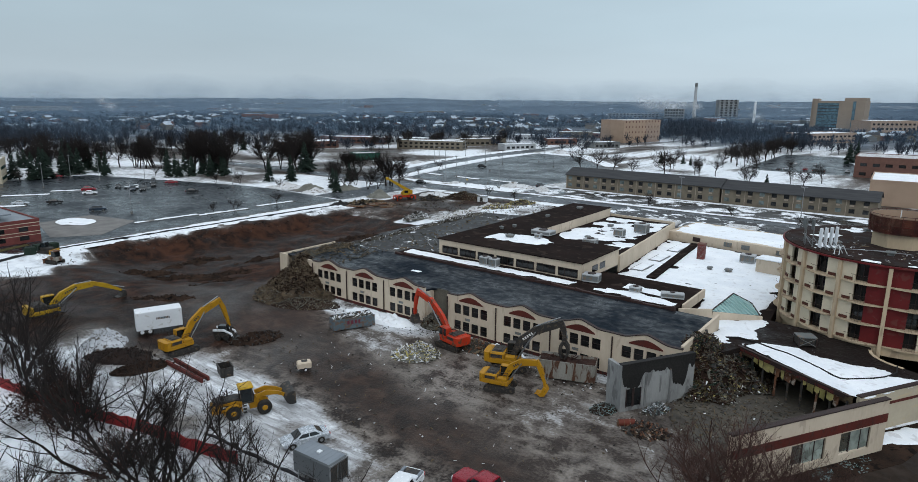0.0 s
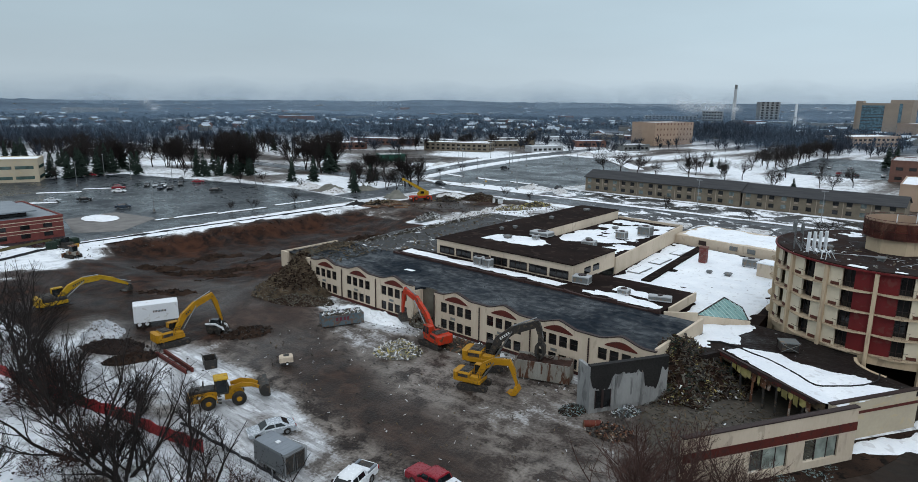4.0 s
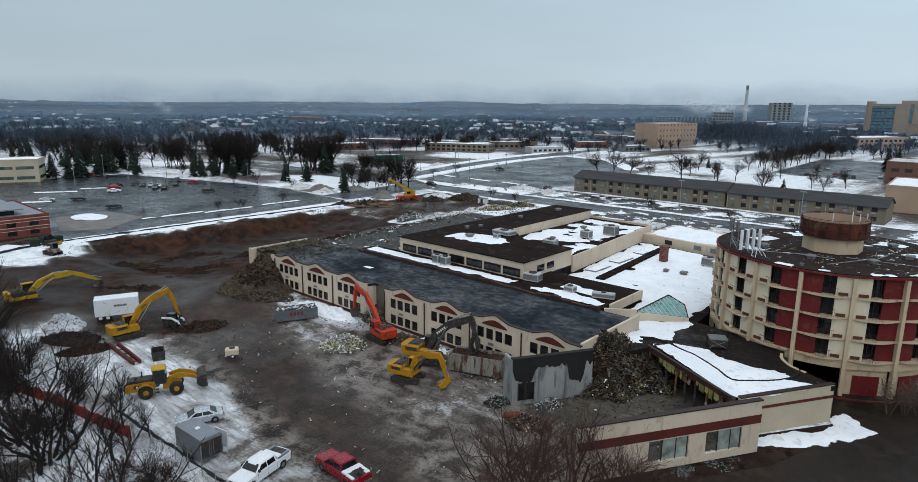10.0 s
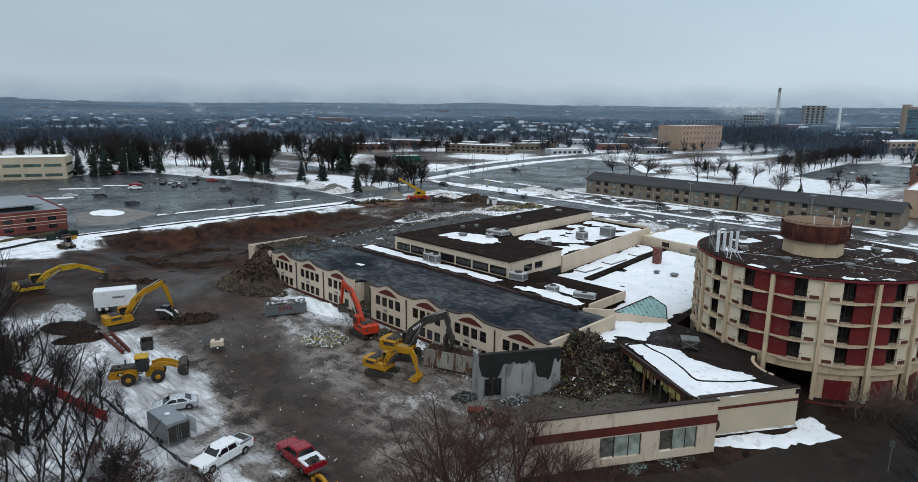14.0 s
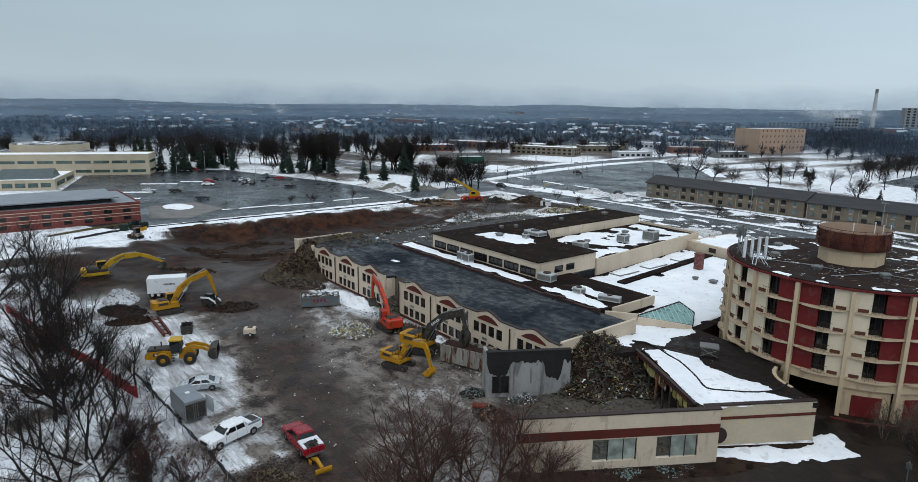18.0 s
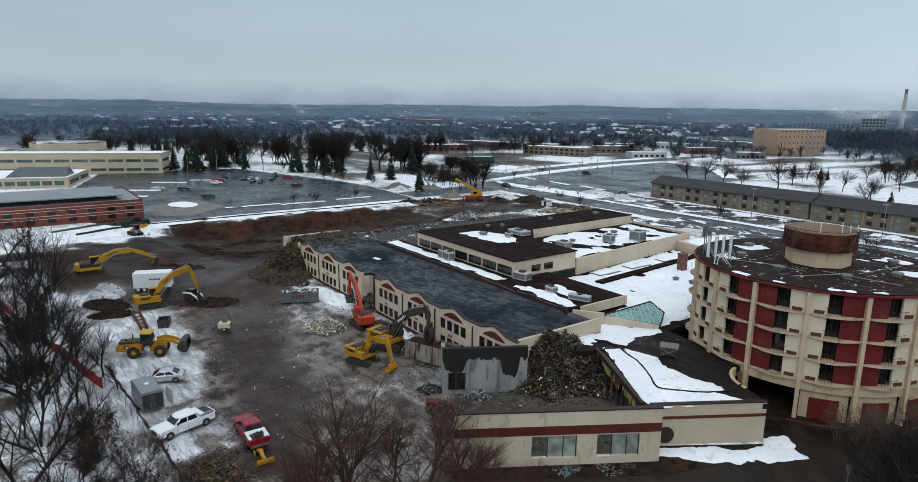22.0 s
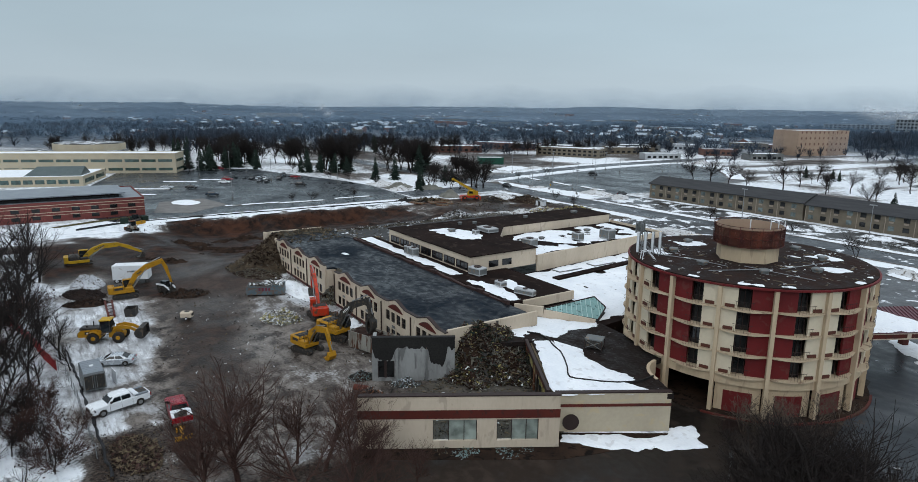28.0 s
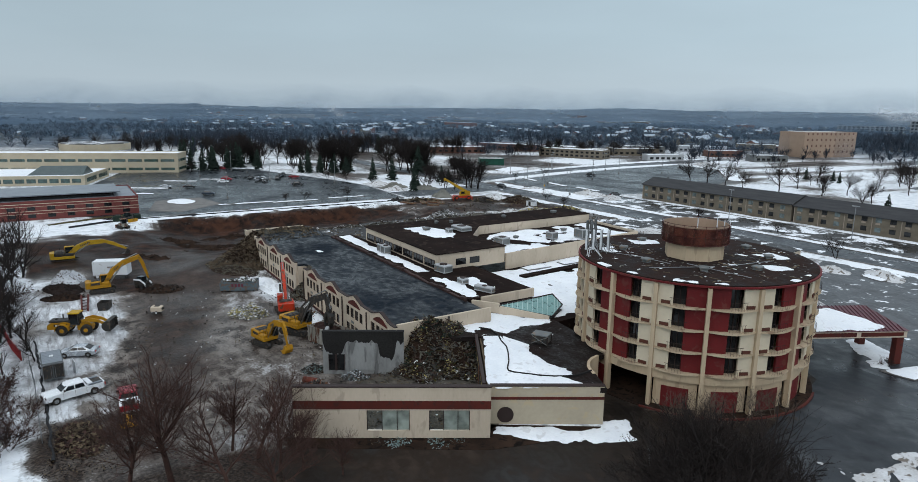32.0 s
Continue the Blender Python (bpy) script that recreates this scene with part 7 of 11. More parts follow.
# red steel boom lying in the snow, spare bucket, yellow plough arm
rb = thing("steel_boom", "red lattice of two steel beams lying on snow", "boom", pose(-69.8, 36.8, 0.0, 0, 0, -2))
for s in (-1, 1):
    bm = bmesh.new()
    beam(bm, (-4.2, s * 0.5, 0.35), (4.2, s * 0.4, 0.35), 0.26, 0.5)
    part("beam", bm, "arch_red", rb)
for k in range(5):
    bm = bmesh.new()
    beam(bm, (-3.6 + k * 1.8, -0.42, 0.3), (-3.6 + k * 1.8, 0.42, 0.3), 0.12, 0.12)
    part("brace", bm, "old_red_trim", rb)
sb = thing("spare_bucket", "black steel excavator bucket standing on snow", "bucket", pose(-65.8, 39.4, 0, 0, 0, 70))
bm = bmesh.new()
profile(bm, [(-0.7, 0), (0.7, 0), (0.8, 1.25), (0.68, 1.25), (0.6, 0.12), (-0.6, 0.12), (-0.68, 1.25), (-0.8, 1.25)], -1.0, 1.0)
part("shell", bm, "dark_machine", sb)
for s in (-1, 1):
    bm = bmesh.new()
    profile(bm, [(-0.7, 0.0), (0.7, 0.0), (0.78, 1.2), (-0.78, 1.2)], s * 1.0 - 0.03, s * 1.0 + 0.03)
    part("side_plate", bm, "dark_machine", sb)
pl = thing("plough_arm", "yellow hitch frame and plough behind the red pickup", "plough", pose(-22.3, 38.8, 0, 0, 0, 178) @ Matrix.Scale(0.72, 4))
bm = bmesh.new()
ribbon(bm, [(2.2, 0.5, 0.12), (1.0, 0.9, 0.2), (-0.6, 0.5, 0.18)], -0.2, 0.2)
part("arm", bm, "cat_yellow", pl)
bm = bmesh.new()
curve_ = [(-0.9 - 0.3 * math.cos(-0.9 + i * 0.3), 0.45 + 0.45 * math.sin(-0.9 + i * 0.3)) for i in range(7)]
profile(bm, curve_ + [(x_ + 0.1, z_) for x_, z_ in curve_[::-1]], -1.1, 1.1)
part("blade", bm, "cat_yellow", pl)
for yy in (-0.5, 0.5):
    bm = bmesh.new()
    box(bm, 1.6, 2.3, yy - 0.08, yy + 0.08, 0.0, 0.5)
    part("leg", bm, "cat_yellow", pl)
bd = thing("bulldozer", "small dark bulldozer on the snowy edge of the dig", "bulldozer", pose(-149.6, 50.4, 0, 0, 0, 30), "demolition machines")
for s in (-1, 1):
    track(bd, s * 0.9, 2.6, 0.8, 0.45)
bm = bmesh.new()
bevel_box(bm, -1.2, 1.3, -0.6, 0.6, 0.5, 1.4, 0.12)
part("body", bm, "dark_machine", bd)
bm = bmesh.new()
box(bm, -1.0, 0.2, -0.55, 0.55, 1.4, 2.5)
part("cab", bm, "car_glass", bd)
bm = bmesh.new()
box(bm, 1.7, 1.85, -1.4, 1.4, 0.05, 1.0)
box(bm, 1.2, 1.7, -1.0, -0.9, 0.3, 0.5)
box(bm, 1.2, 1.7, 0.9, 1.0, 0.3, 0.5)
part("blade", bm, "cat_yellow", bd)
for k, (dx, dy) in enumerate(((-153.5, 50.2), (-152.6, 52.8))):
    ut = thing("utility_box", "dark green steel utility box on snow", "utility box", pose(dx, dy, 0, 0, 0, 8), "utility boxes")
    bm = bmesh.new()
    bevel_box(bm, -0.9, 0.9, -0.8, 0.8, 0, 1.5, 0.06)
    part("housing", bm, "needles", ut)
    bm = bmesh.new()
    box(bm, 0.902, 0.93, -0.7, -0.04, 0.15, 1.35)
    box(bm, 0.902, 0.93, 0.04, 0.7, 0.15, 1.35)
    part("door_front", bm, "needles", ut)

# ---- snow, vents and coolers on the roofs ----
snow_sheet(low, [(-77, 83.2), (-50, 83.2), (-43, 83.4), (-42.4, 85.6), (-71, 85.7), (-77, 85.8)], 5.5, 0.4, 0.14, -0.55, 2.0)
snow_sheet(low, [(-42.3, 82.9), (-27, 82.9), (-26.4, 85), (-33, 86.2), (-42.3, 85.0)], 5.5, 0.2, 0.12, 0.2, 7.0)
snow_sheet(low, [(-36, 87.0), (-30, 86.6), (-27.5, 88.2), (-31, 90.4), (-36, 89.8)], 5.5, 0.2, 0.12, 0.2, 9.0)
snow_sheet(wing, [(-67.6, 74.6), (-65.2, 74.4), (-64.6, 75.2), (-66.0, 75.9), (-67.6, 75.6)], 5.26, 0.2, 0.1, -0.3, 4.0)
snow_sheet(hall, [(-65.5, 92.5), (-58, 91.5), (-52.5, 94), (-52.5, 97.5), (-58, 99.5), (-65, 98)], HZ + 0.16, 0.5, 0.1, 0.25, 4.0)
snow_sheet(hall, [(-60.8, 137), (-60.8, 108.5), (-53, 101.8), (-43.6, 101.8), (-46.5, 137)], 6.3, 0.4, 0.12, 0.45, 11.0)
snow_sheet(court, [(-42.0, 94.5), (-26, 94.5), (-25.2, 87.0), (-17.6, 91.0), (-17.6, 104.0), (-15.4, 127.6), (-45.2, 132.6), (-42.3, 102)], 3.85, 0.6, 0.14, -0.35, 3.0)
snow_sheet(cross, [(-45.2, 134.2), (-16.4, 130.0), (-14.8, 142.9), (-43.7, 147.4)], 5.6, 0.7, 0.12, -0.1, 5.0)
snow_sheet(annex_roof, [(-21.6, 77.2), (-20.2, 82.2), (-24.6, 83.1), (-17.0, 89.8), (-15.6, 88.6), (-16.4, 84.4), (-15.4, 81.2), (-18.2, 80.0), (-17.6, 77.8), (-19.6, 76.8)], 4.05, 0.16, 0.12, -0.3, 1.0)
snow_sheet(annex_roof, [(-16.2, 78.2), (-15.2, 80.1), (-12.0, 79.2), (-8.2, 76.9), (-5.9, 74.95), (-4.2, 76.2), (-2.0, 78.6), (0.9, 79.4), (1.4, 78.6), (-3.0, 70.8), (-4.5, 70.6)], 4.05, 0.16, 0.12, -0.75, 6.0)
snow_sheet(annex_roof, [(-15.0, 80.4), (-10.8, 81.4), (-9.6, 80.2), (-5.2, 79.6), (-3.5, 80.4), (-1.5, 81.4), (-1.5, 77.8), (-5.7, 74.0), (-9.6, 76.7), (-12.9, 78.4)], 4.05, 0.16, 0.14, -0.3, 9.0)
bm = bmesh.new()
ridge = [(-18.8, 79.3), (-17.5, 80.2), (-15.4, 79.9), (-13.5, 79.0), (-11.6, 78.4), (-9.9, 77.4), (-7.9, 76.0), (-6.4, 74.7), (-5.8, 74.4), (-5.2, 74.6), (-4.1, 75.6), (-3.0, 76.6), (-2.1, 77.7), (-1.4, 79.0), (-1.1, 80.2), (-1.2, 82.2)]
for a, b in zip(ridge, ridge[1:]):
    beam(bm, (a[0], a[1], 4.14), (b[0], b[1], 4.14), 0.13, 0.24)
part("roof_ridge", bm, "burnt", annex_roof, "curved dark roof ridge")
drift = snow_sheet(porte, [(0.2, -0.2), (PW - 0.4, -0.2), (PW - 2.4, 1.8), (PW * 0.55, 3.2), (PW * 0.4, 4.4), (0.4, 4.6)], 0.0, 0.3, 0.14, -0.6, 3.0)
for vert in drift.data.vertices:
    vert.co.z += 4.86 + (vert.co.y + 0.3) * 1.8 / (PD * 0.62 + 0.3)
for a0, w in ((-104, 9), (-84, 12), (-61, 11), (-44, 8), (-20, 9), (-4, 5), (12, 6), (40, 12)):
    pts = [((TR - k) * math.cos(radians(a)), (TR - k) * math.sin(radians(a))) for k, a in [(-0.15, a0 + w * i / 4) for i in range(5)] + [(0.75, a0 + w * i / 4) for i in range(4, -1, -1)]]
    snow_sheet(tower, pts, TZ[-1] + 0.32, 0.16, 0.14, 0.0, a0)
for k, (px_, py_, r) in enumerate(((-7.5, -6.5, 2.0), (-9.0, 1.0, 2.2), (5.5, 7.5, 2.6), (9.0, 3.0, 1.6), (-4.5, -9.5, 1.4), (-5, 8, 2.5))):
    pts = [(px_ + r * math.cos(i * 0.7) * (1.3 if i % 2 else 0.8), py_ + r * math.sin(i * 0.7)) for i in range(9)]
    snow_sheet(tower, pts, TZ[-1] + 0.32, 0.3, 0.1, 0.25, k * 3.0)

rng = random.Random(19)
for k in range(8):
    a, d = rng.uniform(-2.6, 1.2), rng.uniform(5.2, 12.0)
    px_, py_, r = d * math.cos(a), d * math.sin(a), rng.uniform(0.35, 0.75)
    pts = [(px_ + r * rng.uniform(0.7, 1.7) * math.cos(i * 0.7), py_ + r * rng.uniform(0.4, 0.9) * math.sin(i * 0.7)) for i in range(9)]
    snow_sheet(tower, pts, TZ[-1] + 0.32, 0.1, 0.06, 0.05, k * 5.0)


def rooftop_cooler(x, y, z, yaw, w=2.0, d=1.4, h=1.2, name="rooftop_cooler", label="grey metal rooftop cooling unit"):
    c = thing(name, label, "cooling unit", pose(x, y, z, 0, 0, yaw), "rooftop units")
    bm = bmesh.new()
    bevel_box(bm, -w / 2, w / 2, -d / 2, d / 2, 0.12, h, 0.06)
    part("housing", bm, "pale_concrete", c)
    bm = bmesh.new()
    box(bm, -w / 2 + 0.1, w / 2 - 0.1, -d / 2 - 0.03, -d / 2 - 0.003, 0.3, h - 0.2)
    box(bm, w / 2 + 0.003, w / 2 + 0.03, -d / 2 + 0.1, d / 2 - 0.1, 0.3, h - 0.2)
    part("grille", bm, "hvac", c)
    bm = bmesh.new()
    tube(bm, (0, 0, h), (0, 0, h + 0.12), min(w, d) * 0.36, n=16)
    part("fan", bm, "dark_trim", c)
    for sx in (-1, 1):
        bm = bmesh.new()
        box(bm, sx * w * 0.35 - 0.08, sx * w * 0.35 + 0.08, -d / 2, d / 2, 0, 0.12)
        part("foot", bm, "dark_trim", c)


cage = thing("air_handler", "dark steel-framed air handler on the annex roof", "air handler", pose(-10.6, 82.9, 4.06, 0, 0, 32), "rooftop units")
bm = bmesh.new()
bevel_box(bm, -0.95, 0.95, -0.75, 0.75, 0.2, 1.15, 0.05)
part("housing", bm, "dark_machine", cage)
bm = bmesh.new()
bevel_box(bm, -1.05, 1.05, -0.85, 0.85, 1.16, 1.3, 0.04)
part("lid", bm, "hvac", cage)
for sx in (-1, 1):
    for sy in (-1, 1):
        boxes("post", "dark_trim", cage, (sx * 1.0 - 0.05, sx * 1.0 + 0.05, sy * 0.8 - 0.05, sy * 0.8 + 0.05, 0, 1.15))
for sx in (-1, 1):
    bm = bmesh.new()
    beam(bm, (-0.95 * sx, -0.81, 0.15), (0.95 * sx, -0.81, 1.1), 0.06, 0.06)
    part("brace", bm, "hvac", cage)
for k in range(5):
    boxes("louvre", "hvac", cage, (0.955, 0.99, -0.6, 0.6, 0.35 + k * 0.15, 0.42 + k * 0.15))


def roof_vent(x, y, z, w=1.1, yaw=0, h=0.55, label="pale metal roof vent with a hood"):
    c = thing("roof_vent", label, "roof vent", pose(x, y, z, 0, 0, yaw), "roof vents")
    bm = bmesh.new()
    box(bm, -w * 0.36, w * 0.36, -w * 0.36, w * 0.36, 0, h * 0.6)
    part("curb", bm, "hvac", c)
    bm = bmesh.new()
    bevel_box(bm, -w / 2, w / 2, -w / 2, w / 2, h * 0.6, h, 0.1)
    part("hood", bm, "hvac", c)


for x, y, z, yaw, w, d, h in ((-59.6, 84.9, 5.55, 0, 1.5, 1.3, 1.5), (-57.6, 84.8, 5.55, 0, 1.5, 1.3, 1.5), (-41.0, 87.2, 5.5, 10, 2.6, 1.8, 1.3), (-28.2, 86.6, 5.5, 20, 3.2, 1.0, 0.9),
                                 (-33.5, 86.2, 5.5, 0, 1.6, 1.2, 0.9), (-50.5, 106.0, 6.35, 8, 2.4, 2.0, 1.5), (-50.0, 118.0, 6.35, 0, 2.0, 1.6, 1.5), (-47.8, 124.0, 6.35, 0, 2.6, 2.0, 2.0),
                                 (-26.5, 122.0, 3.95, 0, 2.6, 1.6, 1.6), (-58.0, 101.5, HZ + 0.2, 0, 4.0, 2.4, 0.9), (-57.0, 98.0, HZ + 0.2, 0, 1.2, 1.0, 0.9)):
    rooftop_cooler(x, y, z, yaw, w, d, h)
for x, y, z, w in ((-61.5, 95.5, HZ + 0.2, 1.4), (-67.0, 101.0, HZ + 0.2, 0.8), (-66.0, 104.0, HZ + 0.2, 0.8), (-66.5, 118.0, HZ + 0.2, 0.9), (-66.0, 132.0, HZ + 0.2, 1.3), 
                   (-30.5, 112.5, 3.95, 0.9), (-27.5, 113.0, 3.95, 1.2), (-54.0, 112.0, 6.35, 1.0), (-55.5, 126.0, 6.35, 1.2)):
    roof_vent(x, y, z, w)
for a, r in ((-94, 7.8), (-44, 7.7), (2, 8.4), (50, 8.8), (173, 9.3), (-143.5, 8.4), (120, 9.0), (85, 9.5)):
    roof_vent(TC.x + r * math.cos(radians(a)), TC.y + r * math.sin(radians(a)), TZ[-1] + 0.32, 1.05, a, 0.5)

rng = random.Random(23)
for m, n, lo, hi in (("pale_rubble", 60, 0.1, 0.5), ("timber", 46, 0.3, 1.6), ("white_panel", 34, 0.1, 0.6), ("dark_machine", 60, 0.1, 0.7)):
    bm = bmesh.new()
    for _ in range(n):
        a, r = rng.uniform(-2.9, 1.4), rng.uniform(4.4, 12.6)
        c = Vector((TC.x + r * math.cos(a), TC.y + r * math.sin(a), TZ[-1] + 0.345))
        d = Vector((rng.gauss(0, 1), rng.gauss(0, 1), 0)).normalized() * rng.uniform(lo, hi) / 2
        beam(bm, c - d, c + d, rng.uniform(0.06, 0.2), 0.04)
    solid("roof_litter", bm, m, "scraps and boards strewn on the tower roof", "debris", kind="stuff")

# brick flue on the snow roof
flue = thing("brick_flue", "square red-brown brick flue on the snowy roof", "chimney", pose(-34.2, 119.5, 3.85))
bm = bmesh.new()
box(bm, -0.62, 0.62, -0.62, 0.62, 0, 2.9)
part("shaft", bm, "red_brick", flue)
bm = bmesh.new()
box(bm, -0.7, 0.7, -0.7, 0.7, 2.9, 3.1)
part("cap", bm, "brown_brick", flue)
for k in range(12):
    bm = bmesh.new()
    box(bm, -0.64, 0.64, -0.64, 0.64, 0.2 + k * 0.22, 0.22 + k * 0.22)
    part("joint", bm, "concrete", flue)
hut = thing("roof_hut", "small cream plant hut on the snowy roof", "hut", pose(-21.5, 117.5, 3.85, 0, 0, -8))
bm = bmesh.new()
bevel_box(bm, -2.2, 2.2, -1.6, 1.6, 0, 2.4, 0.1)
part("wall", bm, "stucco", hut)
bm = bmesh.new()
box(bm, -2.35, 2.35, -1.75, 1.75, 2.4, 2.55)
part("roof", bm, "snow", hut)

# antenna masts on the tower
for k, (a, r) in enumerate(((-127.7, 12.9), (-128.2, 12.0), (-128.6, 11.1), (-129.2, 10.2), (-141, 12.9), (-145, 12.6), (-149, 12.2), (-138, 12.3))):
    t = radians(a)
    h = 2.9 if k < 4 else 3.6
    m = thing("antenna", "white panel antenna on a steel pole at the roof edge", "antenna", pose(TC.x + r * math.cos(t), TC.y + r * math.sin(t), TZ[-1] + 0.32, 0, 0, a), "roof antennas")
    bm = bmesh.new()
    tube(bm, (0, 0, 0), (0, 0, h), 0.06, n=8)
    part("pole", bm, "steel", m)
    bm = bmesh.new()
    bevel_box(bm, 0.08, 0.3, -0.24, 0.24, 0.35 if k < 4 else h - 1.4, h - 0.05, 0.06)
    part("panel", bm, "white_panel" if k < 4 else "hvac", m)
    bm = bmesh.new()
    beam(bm, (0, 0, 1.2), (-1.3, 0, 0.05), 0.06, 0.06)
    beam(bm, (0, 0, 1.2), (-0.5, 0.9, 0.05), 0.06, 0.06)
    part("brace", bm, "steel", m)
rungs = thing("roof_ladder", "white hooped roof ladder at the tower's edge", "ladder", pose(TC.x + 12.9 * math.cos(radians(-116)), TC.y + 12.9 * math.sin(radians(-116)), TZ[-1] + 0.3, 0, 0, -116))
for s in (-0.3, 0.3):
    bm = bmesh.new()
    tube(bm, (-1.2, s, 0), (-0.2, s, 1.2), 0.05, n=6)
    tube(bm, (-0.2, s, 1.2), (0.4, s, 1.0), 0.05, n=6)
    tube(bm, (0.4, s, 1.0), (0.5, s, 0.1), 0.05, n=6)
    part("rail", bm, "white_panel", rungs)
for a, b, r0, r1 in ((-110, -75, 7.0, 6.5), (-80, -30, 10.0, 6.0), (-60, -20, 5.2, 11.0), (-20, 40, 6.0, 9.0), (-130, -100, 11.0, 6.0)):
    bm = bmesh.new()
    tube(bm, (TC.x + r0 * math.cos(radians(a)), TC.y + r0 * math.sin(radians(a)), TZ[-1] + 0.4), (TC.x + r1 * math.cos(radians(b)), TC.y + r1 * math.sin(radians(b)), TZ[-1] + 0.4), 0.045, n=6)
    solid("roof_pipe", bm, "pole_grey", "grey pipe lying across the tower roof", "pipe", group="roof pipes")
mast = thing("screen_masts", "slim white masts inside the round roof screen", "mast", pose(TC.x + 1.5, TC.y + 2.0, 16.6))
for dx, dy, h in ((0, 0, 2.7), (0.8, 0.3, 2.4), (1.6, 0.2, 2.6), (-2.0, -1.0, 2.4)):
    bm = bmesh.new()
    tube(bm, (dx, dy, 0), (dx, dy, h), 0.06, n=6)
    part("mast", bm, "white_panel", mast)

# details of the annex: torn roof edge, scorched wall top, columns of the open room
rng = random.Random(8)
for k in range(9):
    t = k / 8
    x, y = -16.4 + 11.8 * t, 77.6 - 6.9 * t
    bm = bmesh.new()
    beam(bm, (x, y - 0.2, 0), (x + rng.uniform(-0.1, 0.1), y - 0.2, 3.4), 0.22, 0.22)
    part("column", bm, "rust" if k % 3 == 0 else "dark_machine", annex_roof, "exposed steel column")
x = 0.0
d = Vector((11.9, -7.0, 0)).normalized()
while x < 13.4:
    w = rng.uniform(0.35, 0.95)
    p = Vector((-16.6, 77.5, 0)) + d * x + Vector((-0.09, -0.15, 0))
    fascia = rng.uniform(0.22, 0.42)
    bm = bmesh.new()
    beam(bm, p + Vector((0, 0, 4.0 - fascia / 2)), p + d * w + Vector((0, 0, 4.0 - fascia / 2 + rng.uniform(-0.05, 0.05))), 0.14, fascia)
    part("fascia_board", bm, rng.choice(("old_red_trim", "old_red_trim", "dark_trim")), annex_roof)
    if 2.0 < x < 12.6 and rng.random() < 0.86:
        low = rng.uniform(2.55, 3.15)
        bm = bmesh.new()
        q = p + d * w * rng.uniform(0.75, 1.0)
        v = [bm.verts.new(c) for c in (p + Vector((0, 0, 3.62)), q + Vector((0, 0, 3.62)), q + Vector((0, 0, low + rng.uniform(-0.2, 0.25))), (p + q) / 2 + Vector((0.05, 0.05, low - rng.uniform(0, 0.3))), p + Vector((0, 0, low)))]
        bm.faces.new(v)
        bmesh.ops.solidify(bm, geom=bm.faces[:], thickness=0.07)
        part("torn_insulation", bm, rng.choice(("insulation", "insulation", "torn_yellow", "rust")), annex_roof)
    x += w
bm = bmesh.new()
beam(bm, (-16.9, 77.6, 4.1), (-4.5, 70.3, 4.1), 0.35, 0.18)
part("edge_trim", bm, "dark_trim", annex_roof, "dark roof edge trim")
bm = bmesh.new()
n, pts = 70, []
for i in range(n + 1):
    u = SW * i / n
    deep = 1.5 * smooth_step(0.0, 0.5, u) * (1 - smooth_step(2.3, 2.9, u)) + 2.1 * smooth_step(6.5, 7.0, u) * (1 - smooth_step(8.5, 9.0, u))
    drop = 1.15 + deep + 0.55 * abs(noise.noise(Vector((u * 0.9, 2.2, 0)))) + 0.5 * noise.noise(Vector((u * 2.6, 0, 0))) + 0.22 * noise.noise(Vector((u * 8.0, 5, 0)))
    pts.append((u, 5.42 - drop))
profile(bm, [(0, 5.42), (SW, 5.42)] + pts[::-1], -0.03, -0.004)
part("scorch", bm, "burnt", slab, "black tar torn along the wall top")
bm = bmesh.new()
box(bm, 0.75, 2.55, -0.05, -0.004, 0.55, 2.55)
wd = part("window", bm, "dark_glass", slab)
bm = bmesh.new()
for dims in ((0.68, 0.75), (1.45, 1.72), (2.55, 2.62)):
    box(bm, *dims, -0.1, -0.004, 0.5, 2.6)
part("window_frame", bm, "dark_trim", wd)
for u in (3.1, 6.4):
    bm = bmesh.new()
    box(bm, u, u + 0.06, -0.05, -0.004, 0.3, 4.2)
    part("joint_strip", bm, "hvac", slab)

# ribs on the glazed gable and seams on the burgundy roof
lift = Vector((0, 0, 0.05))
for k in range(1, 11):
    t = k / 11
    bm = bmesh.new()
    beam(bm, GL.lerp(GT, t) + lift, GL.lerp(GB, t) + lift, 0.07, 0.09)
    part("rib", bm, "green_seam", can)
for k in range(1, 4):
    t = k / 4
    bm = bmesh.new()
    beam(bm, GT.lerp(GR, t) + lift, GB.lerp(GR, t) + lift, 0.07, 0.09)
    part("rib", bm, "green_seam", can)
for a, b in ((GL, GB), (GB, GR), (GR, GT), (GT, GL)):
    bm = bmesh.new()
    beam(bm, a + lift * 1.2, b + lift * 1.2, 0.14, 0.14)
    part("edge_bar", bm, "dark_trim" if (a, b) != (GL, GB) else "silt_fence", can)
for k in range(1, 24):
    x = k * PW / 24
    tip = min(1.0, (PW - x) / 2.2)
    bm = bmesh.new()
    beam(bm, (x, -0.28, 4.86), (x, -0.28 + (PD * 0.62 + 0.28) * tip, 4.86 + 1.78 * tip), 0.05, 0.08)
    part("seam", bm, "burgundy_roof", porte)
kerb_pts = [(14.6 * math.cos(radians(a)) + TC.x, 14.6 * math.sin(radians(a)) + TC.y) for a in range(-70, 26, 5)]
bm = bmesh.new()
